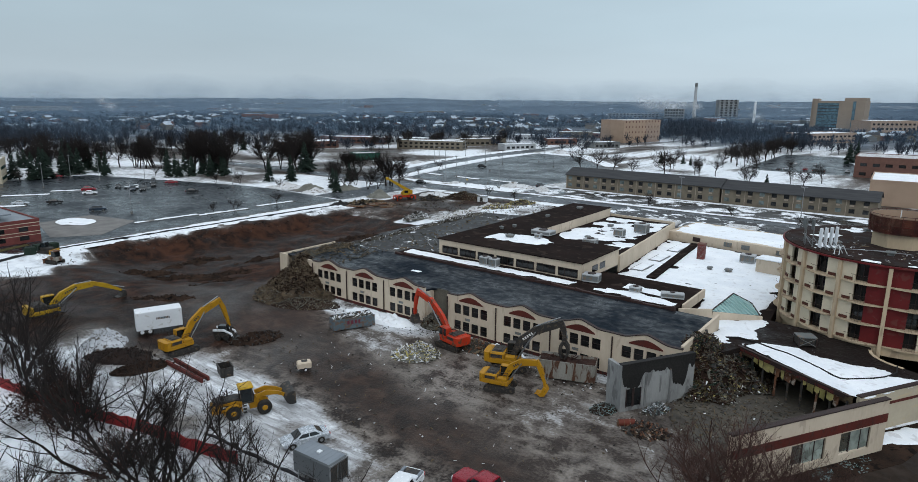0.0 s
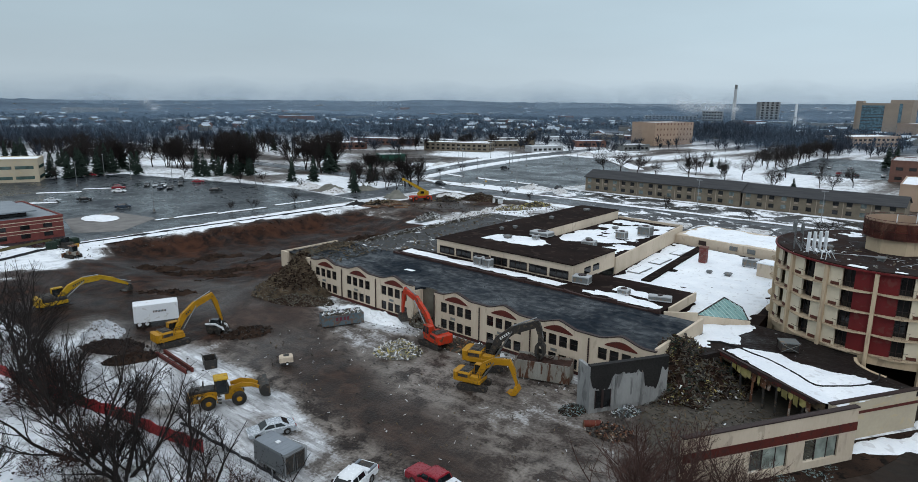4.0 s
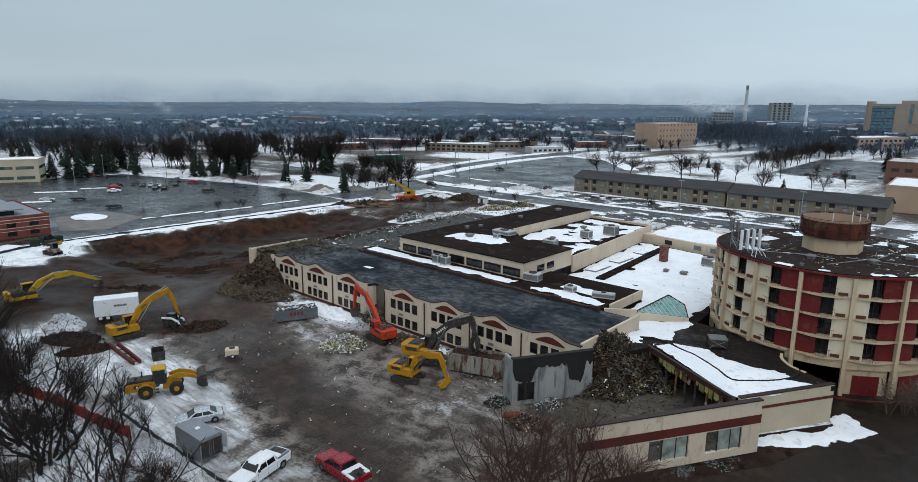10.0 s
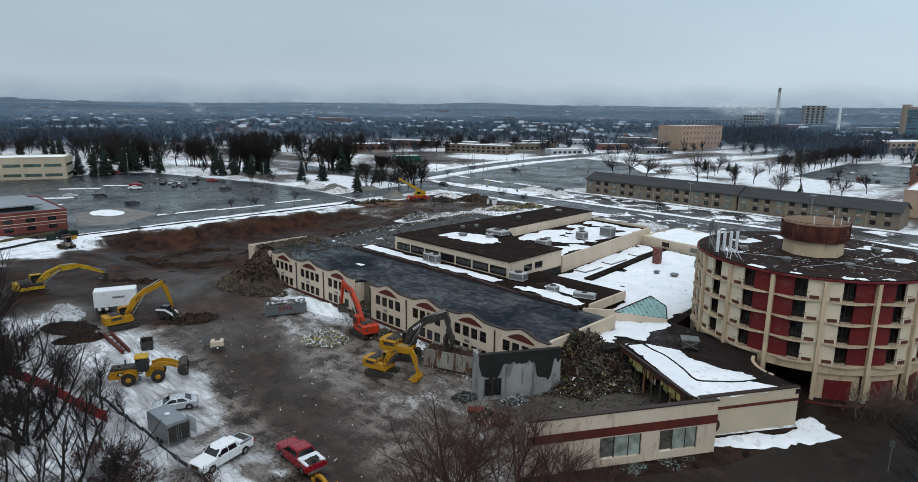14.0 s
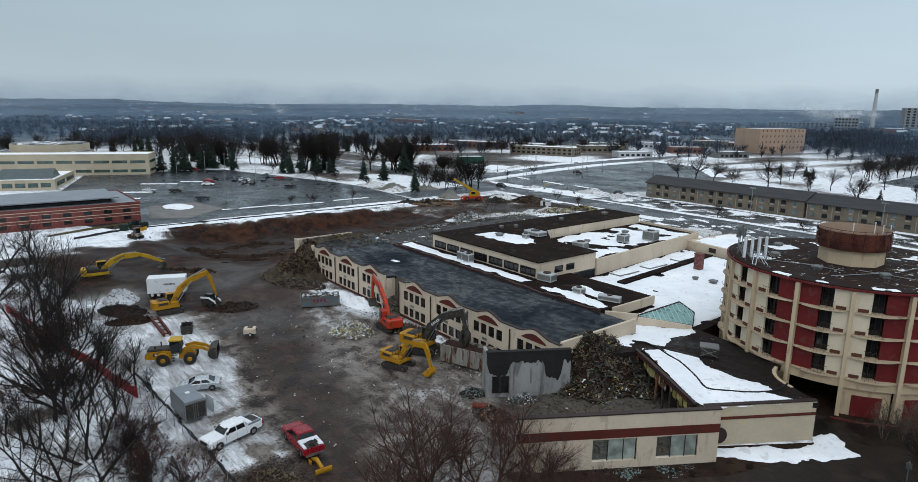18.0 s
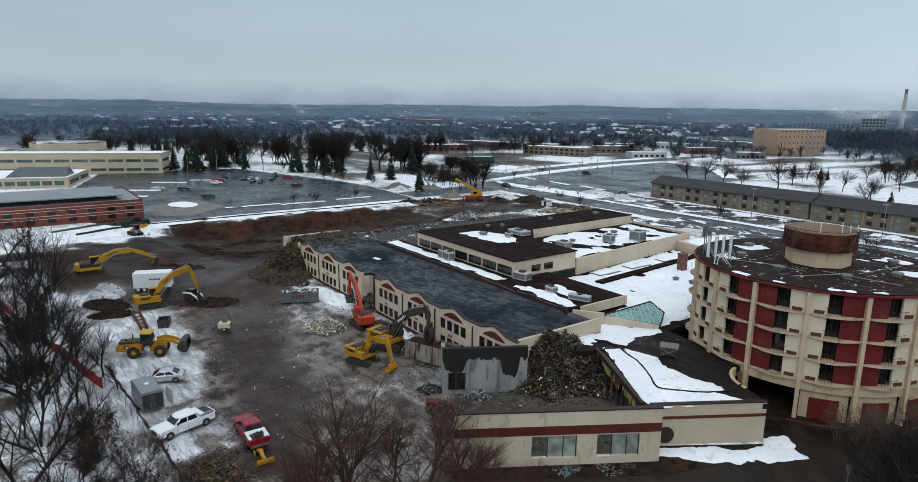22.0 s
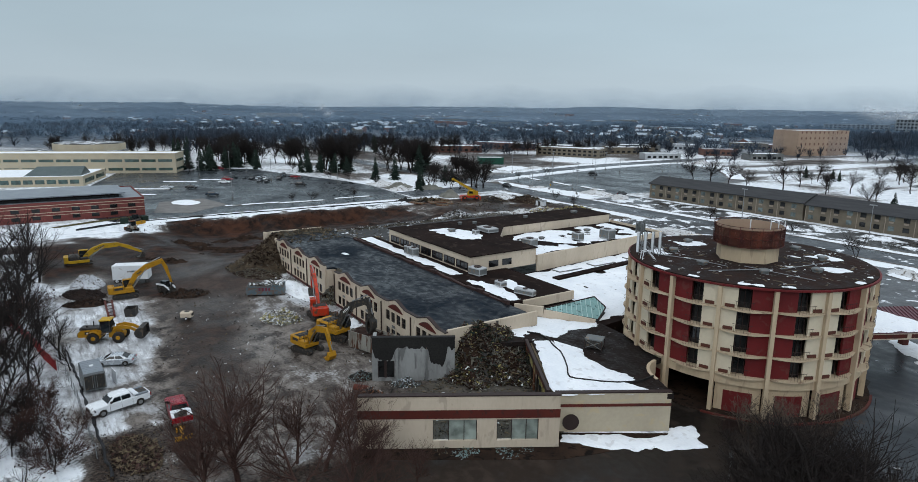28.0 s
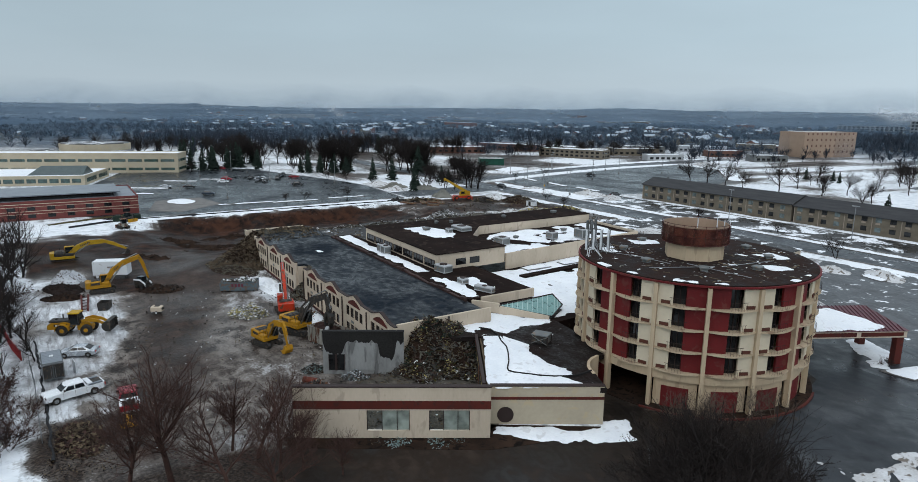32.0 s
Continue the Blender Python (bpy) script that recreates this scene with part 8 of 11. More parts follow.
for (xa, ya), (xb, yb) in zip(kerb_pts, kerb_pts[1:]):
    beam(bm, (xa, ya, 0.12), (xb, yb, 0.12), 0.25, 0.24)
solid("kerb", bm, "arch_red", "red painted kerb round the foot of the tower", "kerb", kind="structure")
bm = bmesh.new()
prism(bm, [(14.5 * math.cos(radians(a)) + TC.x, 14.5 * math.sin(radians(a)) + TC.y) for a in range(0, 360, 6)], -0.2, 0.14)
solid("planting_bed", bm, "dirt", "dark earth bed round the foot of the tower", "bed", kind="structure")

# ---- rubble, spoil and snow heaps ----
def heap(name, label, category, x, y, rx, ry, h, yaw, mat, seed, z=0.0, rough=0.35, scraps=(), n=120, size=(0.2, 1.0), sharp=1.0, flat=0.1):
    p = thing(name, label, category, pose(x, y, z, 0, 0, yaw))
    rng = random.Random(seed)

    def top(u, v):
        d = math.hypot(u / rx, v / ry)
        base = max(0.0, 1 - d ** sharp) * h
        return base * (1 + rough * noise.fractal(Vector((u * 0.35 + seed, v * 0.35, 1)), 1.0, 2.0, 4)) + (rough * (0.5 * noise.noise(Vector((u * 0.9, v * 0.9, seed))) + 0.35 * noise.noise(Vector((u * 2.3, v * 2.3, seed)))) if d < 0.95 else 0)

    bm = bmesh.new()
    rings, segs = 18, 56
    g = [[bm.verts.new((rx * (i / rings) * math.cos(a) * (1 + 0.12 * math.sin(3 * a + seed) * i / rings), ry * (i / rings) * math.sin(a), 0)) for a in [2 * math.pi * j / segs for j in range(segs)]] for i in range(1, rings + 1)]
    c = bm.verts.new((0, 0, 0))
    for ring in g:
        for v in ring:
            v.co.z = max(-0.05, top(v.co.x, v.co.y))
    for v in g[-1]:
        v.co.z = -0.08
    c.co.z = top(0, 0)
    for j in range(segs):
        bm.faces.new((c, g[0][j], g[0][(j + 1) % segs]))
        for i in range(rings - 1):
            bm.faces.new((g[i][j], g[i + 1][j], g[i + 1][(j + 1) % segs], g[i][(j + 1) % segs]))
    part("mound", bm, mat, p, smooth=True)

    def place():
        a, r = rng.uniform(0, 6.283), rng.uniform(0, 1) ** 0.6
        u, v = rx * r * math.cos(a), ry * r * math.sin(a)
        return (u, v, max(0.0, top(u, v)) + rng.uniform(0, 0.12))

    for m in scraps:
        bm = bmesh.new()
        debris(bm, rng, n, place, *size, flat)
        tagged(part("debris", bm, m, p), kind="stuff")
    return p


RUB = ("rubble_mix", "pale_rubble", "rubble_mix", "dirt", "timber")
heap("rubble_pile", "low rubble spill at the foot of the broken wing", "rubble", -80.0, 62.8, 6.0, 3.2, 1.1, 25, "dirt", 2, scraps=RUB, n=380, size=(0.05, 0.35), flat=0.08)


def splinters(bm, rng, n, place, long_=(0.4, 2.0), wide=(0.05, 0.22), thick=(0.02, 0.07), tilt=0.55):
    """Broken planks and strips lying every way on a slope."""
    for _ in range(n):
        c = Vector(place())
        a, b, h = rng.uniform(*long_), rng.uniform(*wide), rng.uniform(*thick)
        m = Matrix.Translation(c) @ Euler((rng.gauss(0, tilt * 0.7), rng.gauss(0.15, tilt), rng.uniform(0, 6.28))).to_matrix().to_4x4()
        v = [bm.verts.new(m @ Vector((sx * a / 2, sy * b / 2, sz * h / 2))) for sz in (-1, 1) for sx, sy in ((-1, -1), (1, -1), (1, 1), (-1, 1))]
        for f in ((0, 3, 2, 1), (4, 5, 6, 7), (0, 1, 5, 4), (1, 2, 6, 5), (2, 3, 7, 6), (3, 0, 4, 7)):
            bm.faces.new([v[i] for i in f])


def slide_heap(name, label, a, b, reach, far_reach, way, h, seed, loads, power=1.15, mound="dirt"):
    """Demolition waste tipped from an edge: flat along the line a-b, steep around it and sliding further the way it was tipped."""
    p = thing(name, label, "rubble")
    rng = random.Random(seed)
    ax, ay, bx, by = *a, *b
    L2 = (bx - ax) ** 2 + (by - ay) ** 2
    wx, wy = Vector(way).normalized()

    def top(x, y):
        t = min(1, max(0, ((x - ax) * (bx - ax) + (y - ay) * (by - ay)) / L2))
        ox, oy = x - ax - t * (bx - ax), y - ay - t * (by - ay)
        d = math.hypot(ox, oy)
        d /= reach + (far_reach - reach) * max(0.0, (ox * wx + oy * wy) / (d + 1e-6)) ** 1.5
        d *= 1 + 0.22 * noise.noise(Vector((x * 0.3, y * 0.3, seed)))
        lumps = 0.9 * noise.noise(Vector((x * 0.5, y * 0.5, seed))) + 0.55 * noise.noise(Vector((x * 1.5, y * 1.5, seed))) + 0.2 * noise.noise(Vector((x * 3.5, y * 3.5, seed)))
        return (h * max(0.0, 1 - d) ** power + lumps * min(1.0, 3 * max(0.0, 1 - d))) if d < 1 else 0.0

    step = 0.4
    x0, x1, y0, y1 = min(ax, bx) - far_reach, max(ax, bx) + far_reach, min(ay, by) - far_reach, max(ay, by) + far_reach
    nx, ny = int((x1 - x0) / step), int((y1 - y0) / step)
    hs = {(i, j): top(x0 + i * step, y0 + j * step) for i in range(nx + 1) for j in range(ny + 1)}
    verts = [(x0 + i * step, y0 + j * step, hs[i, j] - 0.06) for i in range(nx + 1) for j in range(ny + 1)]
    quads = [(i * (ny + 1) + j, (i + 1) * (ny + 1) + j, (i + 1) * (ny + 1) + j + 1, i * (ny + 1) + j + 1) for i in range(nx) for j in range(ny) if max(hs[i, j], hs[i + 1, j], hs[i, j + 1], hs[i + 1, j + 1]) > 0.02]
    me = bpy.data.meshes.new("mound")
    me.from_pydata(verts, [], quads)
    me.materials.append(MATS[mound])
    part("mound", me, mound, p, smooth=True)

    def place(low, high, patch, k):
        while True:
            x, y = rng.uniform(x0, x1), rng.uniform(y0, y1)
            z = top(x, y)
            if low < z < high and noise.noise(Vector((x * 0.7, y * 0.7, seed + 3.1 * k))) > patch + rng.uniform(-0.25, 0.25):
                return (x, y, z + rng.uniform(-0.02, 0.22))

    for k, (m, n, long_, wide, lo, hi, patch) in enumerate(loads):
        bm = bmesh.new()
        splinters(bm, rng, n, lambda: place(lo, hi, patch, k), long_, wide)
        tagged(part("debris", bm, m, p), kind="stuff")
    return p


slide_heap("rubble_pile", "tall brown rubble slide against the broken wing end", (-87.6, 68.6), (-86.0, 68.2), 6.6, 9.4, (0.25, -1.0), 6.0, 1,
           (("dirt", 1500, (0.1, 0.8), (0.05, 0.3), 1.2, 99, -0.5), ("litter_brown", 1300, (0.1, 0.8), (0.05, 0.3), 0.02, 99, -0.5), ("brown_rubble", 1500, (0.08, 0.6), (0.05, 0.25), 0.02, 99, -0.3), ("pale_rubble", 420, (0.06, 0.4), (0.04, 0.2), 0.02, 1.6, -0.2), ("timber", 420, (0.3, 1.6), (0.03, 0.10), 0.1, 99, -0.1), ("dark_machine", 120, (0.2, 1.0), (0.05, 0.3), 0.02, 99, 0.1)), 1.45, "litter_brown")
slide_heap("rubble_pile", "high slide of splintered boards, plaster and yellow insulation", (-21.0, 71.2), (-20.0, 75.4), 4.6, 9.4, (0.62, 0.6), 5.7, 3,
           (("bark_red", 900, (0.2, 1.4), (0.03, 0.12), 0.1, 99, -0.3), ("rubble_mix", 1300, (0.1, 0.7), (0.05, 0.25), 0.02, 99, -0.4), ("dirt", 900, (0.2, 1.0), (0.05, 0.4), 0.02, 99, -0.5), ("dark_machine", 500, (0.3, 1.5), (0.05, 0.5), 0.02, 99, -0.1), ("needles", 700, (0.2, 1.1), (0.04, 0.3), 0.6, 99, -0.1),
            ("timber", 420, (0.4, 1.8), (0.03, 0.10), 0.2, 99, -0.1), ("insulation", 480, (0.1, 0.5), (0.04, 0.16), 0.3, 99, 0.12), ("pale_rubble", 1150, (0.08, 0.5), (0.04, 0.22), 0.02, 99, 0.0), ("withered_grass", 500, (0.2, 0.9), (0.04, 0.2), 0.02, 99, 0.0), ("white_panel", 110, (0.08, 0.5), (0.05, 0.25), 0.02, 1.8, 0.1)), 1.5)
bm = bmesh.new()
prism(bm, [(-11.3, 53.4), (-1.9, 69.0), (-3.4, 72.0), (0.2, 79.2), (-15.1, 81.1), (-20.3, 77.2), (-20.3, 68.9), (-19.6, 62.5), (-14.6, 55.6)], -0.2, 0.075)
solid("room_floor", bm, "room_slab", "dusty wet concrete floor of the open annex room", "floor", kind="structure")
rng = random.Random(91)
for m, n, lo, hi in (("pale_rubble", 120, 0.05, 0.3), ("rubble_mix", 260, 0.06, 0.4), ("timber", 90, 0.2, 1.2), ("litter_brown", 260, 0.06, 0.4), ("white_panel", 22, 0.06, 0.3), ("dark_machine", 90, 0.1, 0.6)):
    bm = bmesh.new()
    def on_floor():
        while True:
            x, y = rng.uniform(-20, -3), rng.uniform(54, 77)
            if inside([(-12.3, 55.4), (-3.4, 69.4), (-16.4, 77.2), (-20.0, 70.0), (-18.6, 63.0)], x, y):
                return (x, y, 0.1 + rng.uniform(0, 0.06))
    splinters(bm, rng, n, on_floor, (lo, hi), (0.04, 0.16), (0.015, 0.05), 0.15)
    solid("room_litter", bm, m, "plaster, boards and paper strewn on the open floor", "debris", kind="stuff")
heap("insulation_pile", "pile of yellow insulation and white sheets on mud", "rubble", -51.6, 58.2, 3.3, 2.5, 1.5, 40, "pale_rubble", 5, scraps=("insulation", "insulation", "dirty_snow", "white_panel", "dirty_snow", "pale_rubble", "dark_machine"), n=150, size=(0.12, 0.9), flat=0.04, rough=0.9)
heap("rubble_pile", "brown splintered debris beside the orange excavator", "rubble", -46.6, 65.2, 3.4, 2.0, 1.0, 10, "rubble_mix", 6, scraps=("rust", "timber", "dark_machine"), n=110)
heap("rubble_pile", "tangle of dark scrap and white foil by the grey wall", "rubble", -25.7, 59.6, 1.7, 1.2, 0.9, 60, "dirt", 7, scraps=("cyan_debris", "dark_machine", "dark_machine"), n=120, size=(0.08, 0.4), flat=0.05)
heap("foil_heap", "small heap of grey-white foil and scrap at the wall foot", "rubble", -21.2, 63.0, 1.7, 0.9, 0.9, 60, "dark_machine", 17, scraps=("white_panel", "grey_metal", "cyan_debris", "dark_machine"), n=70, size=(0.08, 0.45), flat=0.04, rough=0.8)
drum = thing("steel_drum", "rusty red steel drum lying beside the grey wall", "drum", pose(-22.5, 58.0, 0.36, 0, 0, 42))
bm = bmesh.new()
tube(bm, (-0.9, 0, 0), (0.9, 0, 0), 0.36, n=16)
part("shell", bm, "rusty_mesh", drum)
for xx in (-0.88, -0.3, 0.3, 0.88):
    bm = bmesh.new()
    tube(bm, (xx - 0.03, 0, 0), (xx + 0.03, 0, 0), 0.385, n=16)
    part("hoop", bm, "rust", drum)
heap("scrap_heap", "small heap of dark twisted scrap on the yard", "rubble", -20.4, 58.0, 2.4, 1.6, 0.7, 20, "litter_brown", 8, scraps=("dark_machine", "dark_leaves", "rust"), n=100, size=(0.2, 0.9))
heap("snow_pile", "grey-white heap of cleared snow on the yard edge", "snow", -87.2, 34.9, 3.2, 2.8, 1.9, 20, "pile_snow", 9, rough=0.9, sharp=1.3)
heap("spoil_heap", "dark brown spoil heap beside the snow pile", "earth", -81.0, 34.0, 4.6, 2.6, 0.95, 30, "dark_leaves", 10, rough=0.7, sharp=1.5, scraps=("dark_leaves", "bark", "dirt"), n=200, size=(0.08, 0.4))
heap("spoil_heap", "dark brown spoil heap with loose clods", "earth", -75.4, 33.8, 3.4, 2.0, 0.75, 70, "dirt", 11, rough=0.7, sharp=1.5, scraps=("dirt", "bark"), n=120, size=(0.08, 0.4))
heap("spoil_heap", "low dark earth heap under the excavator bucket", "earth", -72.8, 48.6, 4.0, 2.4, 0.9, 70, "dirt", 12, rough=0.8, scraps=("dirt", "dark_machine"), n=160, size=(0.08, 0.45))
heap("rubble_pile", "red-brown rubble pile beyond the dig", "rubble", -128.5, 170.5, 8, 4.5, 2.4, 20, "dirt", 13, scraps=("rubble_mix", "timber", "dirt"), n=200, size=(0.2, 1.0), flat=0.08)
heap("rubble_pile", "broken wall pieces in the gap of the wing", "rubble", -56.5, 68.4, 2.6, 2.0, 2.4, 0, "rubble_mix", 40, scraps=RUB, n=120, size=(0.2, 0.8))
heap("snow_pile", "lumpy white snow bank along the foot of the wing", "snow", -65.5, 65.6, 7.5, 2.2, 0.7, 0, "snow", 71, rough=0.9, sharp=1.6)
heap("snow_pile", "low white snow bank beside the orange excavator", "snow", -44.0, 66.4, 4.5, 1.3, 0.45, 0, "snow", 72, rough=0.9, sharp=1.6)
heap("snow_pile", "dirty snow pile behind the dig", "snow", -140.0, 169.0, 7, 4, 1.8, 10, "dirty_snow", 14)
heap("rubble_pile", "brown rubble and timber behind the hall", "rubble", -86.0, 152.0, 9, 5, 1.6, 10, "rubble_mix", 15, scraps=("timber", "rubble_mix", "dirt"), n=220, size=(0.2, 0.9), flat=0.08)
heap("rubble_pile", "broken masonry along the stripped roof", "rubble", -92.0, 148.0, 5, 3, 1.4, 60, "rubble_mix", 16, scraps=("rubble_mix", "concrete"), n=100, size=(0.4, 1.4))
for k, (x, y, rx, ry, h, s) in enumerate(((-194, 358, 9, 4, 3.0, 20), (-130, 205, 8, 4, 2.2, 21), (-155, 198, 6, 2.5, 1.2, 22), (-222, 252, 8, 3, 1.5, 23), (-119, 206, 7, 3, 1.6, 24), (-12, 172, 5, 3, 1.4, 25), (-20, 168, 4, 2.5, 1.2, 26), (-196, 148, 8, 4, 2.0, 27), (-178, 147, 5, 3, 1.8, 28))):
    heap("snow_pile", "grey-white ploughed snow bank beside the pavement", "snow", x, y, rx, ry, h, 30 * k, "dirty_snow", s)

for k, (x, y, rx_, ry_, h_, yaw_) in enumerate(((-118, 62, 9, 2.2, 0.9, 65), (-111, 70, 8, 2.0, 0.8, 75), (-126, 58, 7, 2.4, 1.0, 50), (-104, 62, 7, 1.8, 0.7, 80), (-121, 84, 10, 2.0, 0.8, 85), (-109, 92, 9, 2.2, 0.9, 95), (-130, 74, 8, 2.2, 0.9, 80), (-116, 108, 9, 2.2, 0.8, 88), (-100, 50, 6, 1.6, 0.6, 40))):
    heap("spoil_ridge", "low ridge of churned brown earth in the dig", "earth", x, y, rx_, ry_, h_, yaw_, "dirt", 130 + k, z=ground_height(x, y) - 0.1, rough=0.9, scraps=("dirt",), n=60, size=(0.1, 0.6))

heap("brush_pile", "low pile of dry brush and leaves beside the trucks", "brush", -21.4, 34.6, 4.2, 2.0, 0.5, 8, "litter_brown", 150, rough=0.8, scraps=("timber", "bark_red", "litter_brown", "dark_leaves"), n=260, size=(0.15, 0.8), flat=0.03)

# heaps round the crane and along the torn deck
heap("spoil_heap", "small black heap at the head of the dig", "earth", -150.0, 134.0, 4.0, 2.6, 1.5, 60, "burnt", 80, rough=0.7)
heap("spoil_heap", "grey gravel heap behind the timber", "earth", -152.5, 153.3, 4.5, 3.2, 2.6, 30, "pale_rubble", 81, rough=0.5, sharp=1.3)
heap("spoil_heap", "grey-brown gravel heap streaked with snow", "earth", -184.9, 150.2, 6.0, 3.4, 2.2, 80, "pale_rubble", 82, rough=0.7)
heap("spoil_heap", "grey-brown gravel heap beside the side street", "earth", -174.5, 158.5, 6.0, 3.0, 2.0, 70, "pale_rubble", 83, rough=0.7)
heap("rubble_pile", "dark scrap and soil beside the crane", "rubble", -135.6, 160.8, 5.0, 3.0, 1.6, 50, "burnt", 84, scraps=("dark_machine", "dirt", "timber"), n=120, size=(0.2, 1.0))
heap("rubble_pile", "low bank of planks and dark soil at the dig", "rubble", -146.5, 140.5, 6.0, 3.0, 1.0, 70, "dirt", 85, scraps=("timber", "timber", "burnt"), n=60, size=(0.5, 2.4))
heap("rubble_pile", "broken concrete slabs and snow beyond the deck", "rubble", -116.8, 133.0, 4.5, 2.6, 1.3, 80, "pale_rubble", 86, scraps=("concrete", "dirty_snow", "dark_machine"), n=60, size=(0.5, 2.2))
heap("rubble_pile", "yellowed boards and snow behind the hall", "rubble", -109.0, 162.5, 6.0, 3.0, 1.3, 60, "rubble_mix", 87, scraps=("insulation", "timber", "dirty_snow"), n=90, size=(0.3, 1.3))
heap("rubble_pile", "yellowed boards and scrap near the road", "rubble", -107.5, 173.0, 5.0, 3.0, 1.3, 60, "rubble_mix", 88, scraps=("insulation", "timber", "dark_machine"), n=90, size=(0.3, 1.3))
for k in range(4):
    heap("snow_bank", "dirty snow ridge across the cleared ground", "snow", -111.6 - 0.5 * k, 138.0 + 8.2 * k, 5.2, 1.8, 1.1, 93, "dirty_snow", 90 + k, rough=0.8, scraps=("pale_rubble",), n=40, size=(0.2, 0.8))
for k in range(6):
    heap("rubble_pile", "crumbled masonry and snow along the torn deck", "rubble", -94.0 + 0.3 * math.sin(k), 83.0 + 9.2 * k, 5.2, 1.0, 0.5, 90, "rubble_mix", 100 + k, z=3.86, rough=0.6, scraps=("dirty_snow", "rubble_mix", "dirt", "dark_machine"), n=32, size=(0.15, 0.7))
for k in range(3):
    heap("rubble_pile", "brown splintered boards on the broken roof end", "rubble", -89.0, 71.2 + 4.0 * k, 2.8, 1.3, 0.8, 88, "rubble_mix", 110 + k, z=5.24, rough=0.9, scraps=("litter_brown", "timber", "brown_rubble"), n=60, size=(0.15, 0.9))

rng = random.Random(31)
for nm, lab, region, z, n, mats_, sz in (
        ("roof_debris", "broken masonry and boards strewn on the wing's roof end", (-92.4, -80, 69.5, 81.5), 5.3, 110, ("rubble_mix", "timber", "dark_machine"), (0.15, 0.9)),
        ("roof_debris", "debris strewn on the stripped rear deck", (-95, -73, 84, 132), 3.95, 160, ("rubble_mix", "timber", "concrete"), (0.2, 1.1)),
        ("yard_litter", "splinters and clods strewn over the muddy yard", (-70, -12, 40, 62), 0.05, 110, ("timber", "rubble_mix", "dark_machine", "dirty_snow"), (0.06, 0.4)),
        ("wing_litter", "rubble and paper along the foot of the wing", (-76, -24, 62.5, 67.8), 0.05, 200, ("rubble_mix", "white_panel", "dark_machine"), (0.06, 0.4)),
        ("room_litter", "rubble over the floor of the open annex room", (-23, -5, 58, 70), 0.05, 260, ("rubble_mix", "timber", "dark_machine"), (0.05, 0.4)),
        ("leaf_litter", "dead leaves and twigs strewn near the parked trucks", (-27, -14, 31.5, 37.5), 0.02, 260, ("dark_leaves", "timber", "bark"), (0.03, 0.12)),
        ("edge_litter", "loose earth and waste along the snowy edge of the dig", (-150, -136, 48, 130), 0.0, 160, ("dirt", "dirt", "dark_machine"), (0.1, 0.6)),
        ("far_litter", "rubble and boards over the cleared ground behind", (-140, -75, 142, 176), 0.0, 300, ("rubble_mix", "dirt", "timber"), (0.2, 0.9))):
    for m in mats_:
        bm = bmesh.new()
        debris(bm, rng, n, lambda: (rng.uniform(region[0], region[1]), rng.uniform(region[2], region[3]), z + rng.uniform(0, 0.15)), *sz, 0.14)
        solid(nm, bm, m, lab, "debris", kind="stuff")
for x, y, w, d, m in ((-5.0, 60.6, 2.8, 0.9, "cyan_debris"), (-2.9, 64.9, 4.4, 0.7, "cyan_debris")):
    bm = bmesh.new()
    rr = random.Random(int(x * 10))
    debris(bm, rr, 120, lambda: (x + rr.gauss(0, 1) * 0.1 * d + 0.515 * rr.uniform(-w, w) * 0.5, y + 0.857 * rr.uniform(-w, w) * 0.5 + rr.gauss(0, 0.08), 0.085), 0.08, 0.34, 0.012)
    solid("glass_debris", bm, m, "broken pale green glass under the annex windows", "debris", kind="stuff")

# ---- trees ----
def branches(rng, height, spread, levels, stems=1, lean=0.0, kids=(2, 2, 1.6, 1), up=0.8, girth=0.022):
    """Segments (start, end, radius, radius, level) of a bare tree."""
    out = []

    def grow(p, d, length, r, lev):
        n = 3 if lev < 2 else 2
        q, dd = p, d
        for i in range(n):
            dd = (dd + Vector((rng.gauss(0, 0.12), rng.gauss(0, 0.12), rng.gauss(0.07, 0.06)))).normalized()
            e = q + dd * (length / n)
            ra, rb = r * (1 - 0.32 * i / n), r * (1 - 0.32 * (i + 1) / n)
            out.append((q, e, ra, rb, lev))
            if lev < levels and (i > 0 or lev > 0):
                k = kids[min(lev, len(kids) - 1)]
                for _ in range(int(k) + (rng.random() < k - int(k))):
                    side = Vector((rng.gauss(0, 1), rng.gauss(0, 1), rng.gauss(0.1, 0.4))).normalized()
                    nd = (dd * up + side * spread).normalized()
                    grow(e, nd, length * rng.uniform(0.5, 0.8), rb * 0.6, lev + 1)
            q = e
        if lev < levels:
            grow(q, dd, length * 0.7, r * 0.66, lev + 1)

    for s in range(stems):
        a = 6.283 * s / stems + rng.uniform(-0.4, 0.4)
        d = Vector((math.cos(a) * lean, math.sin(a) * lean, 1)).normalized()
        grow(Vector((0.15 * math.cos(a) * (stems > 1), 0.15 * math.sin(a) * (stems > 1), -0.3)), d, height * 0.42, height * girth / (1 + 0.25 * (stems - 1)), 0)
    return out


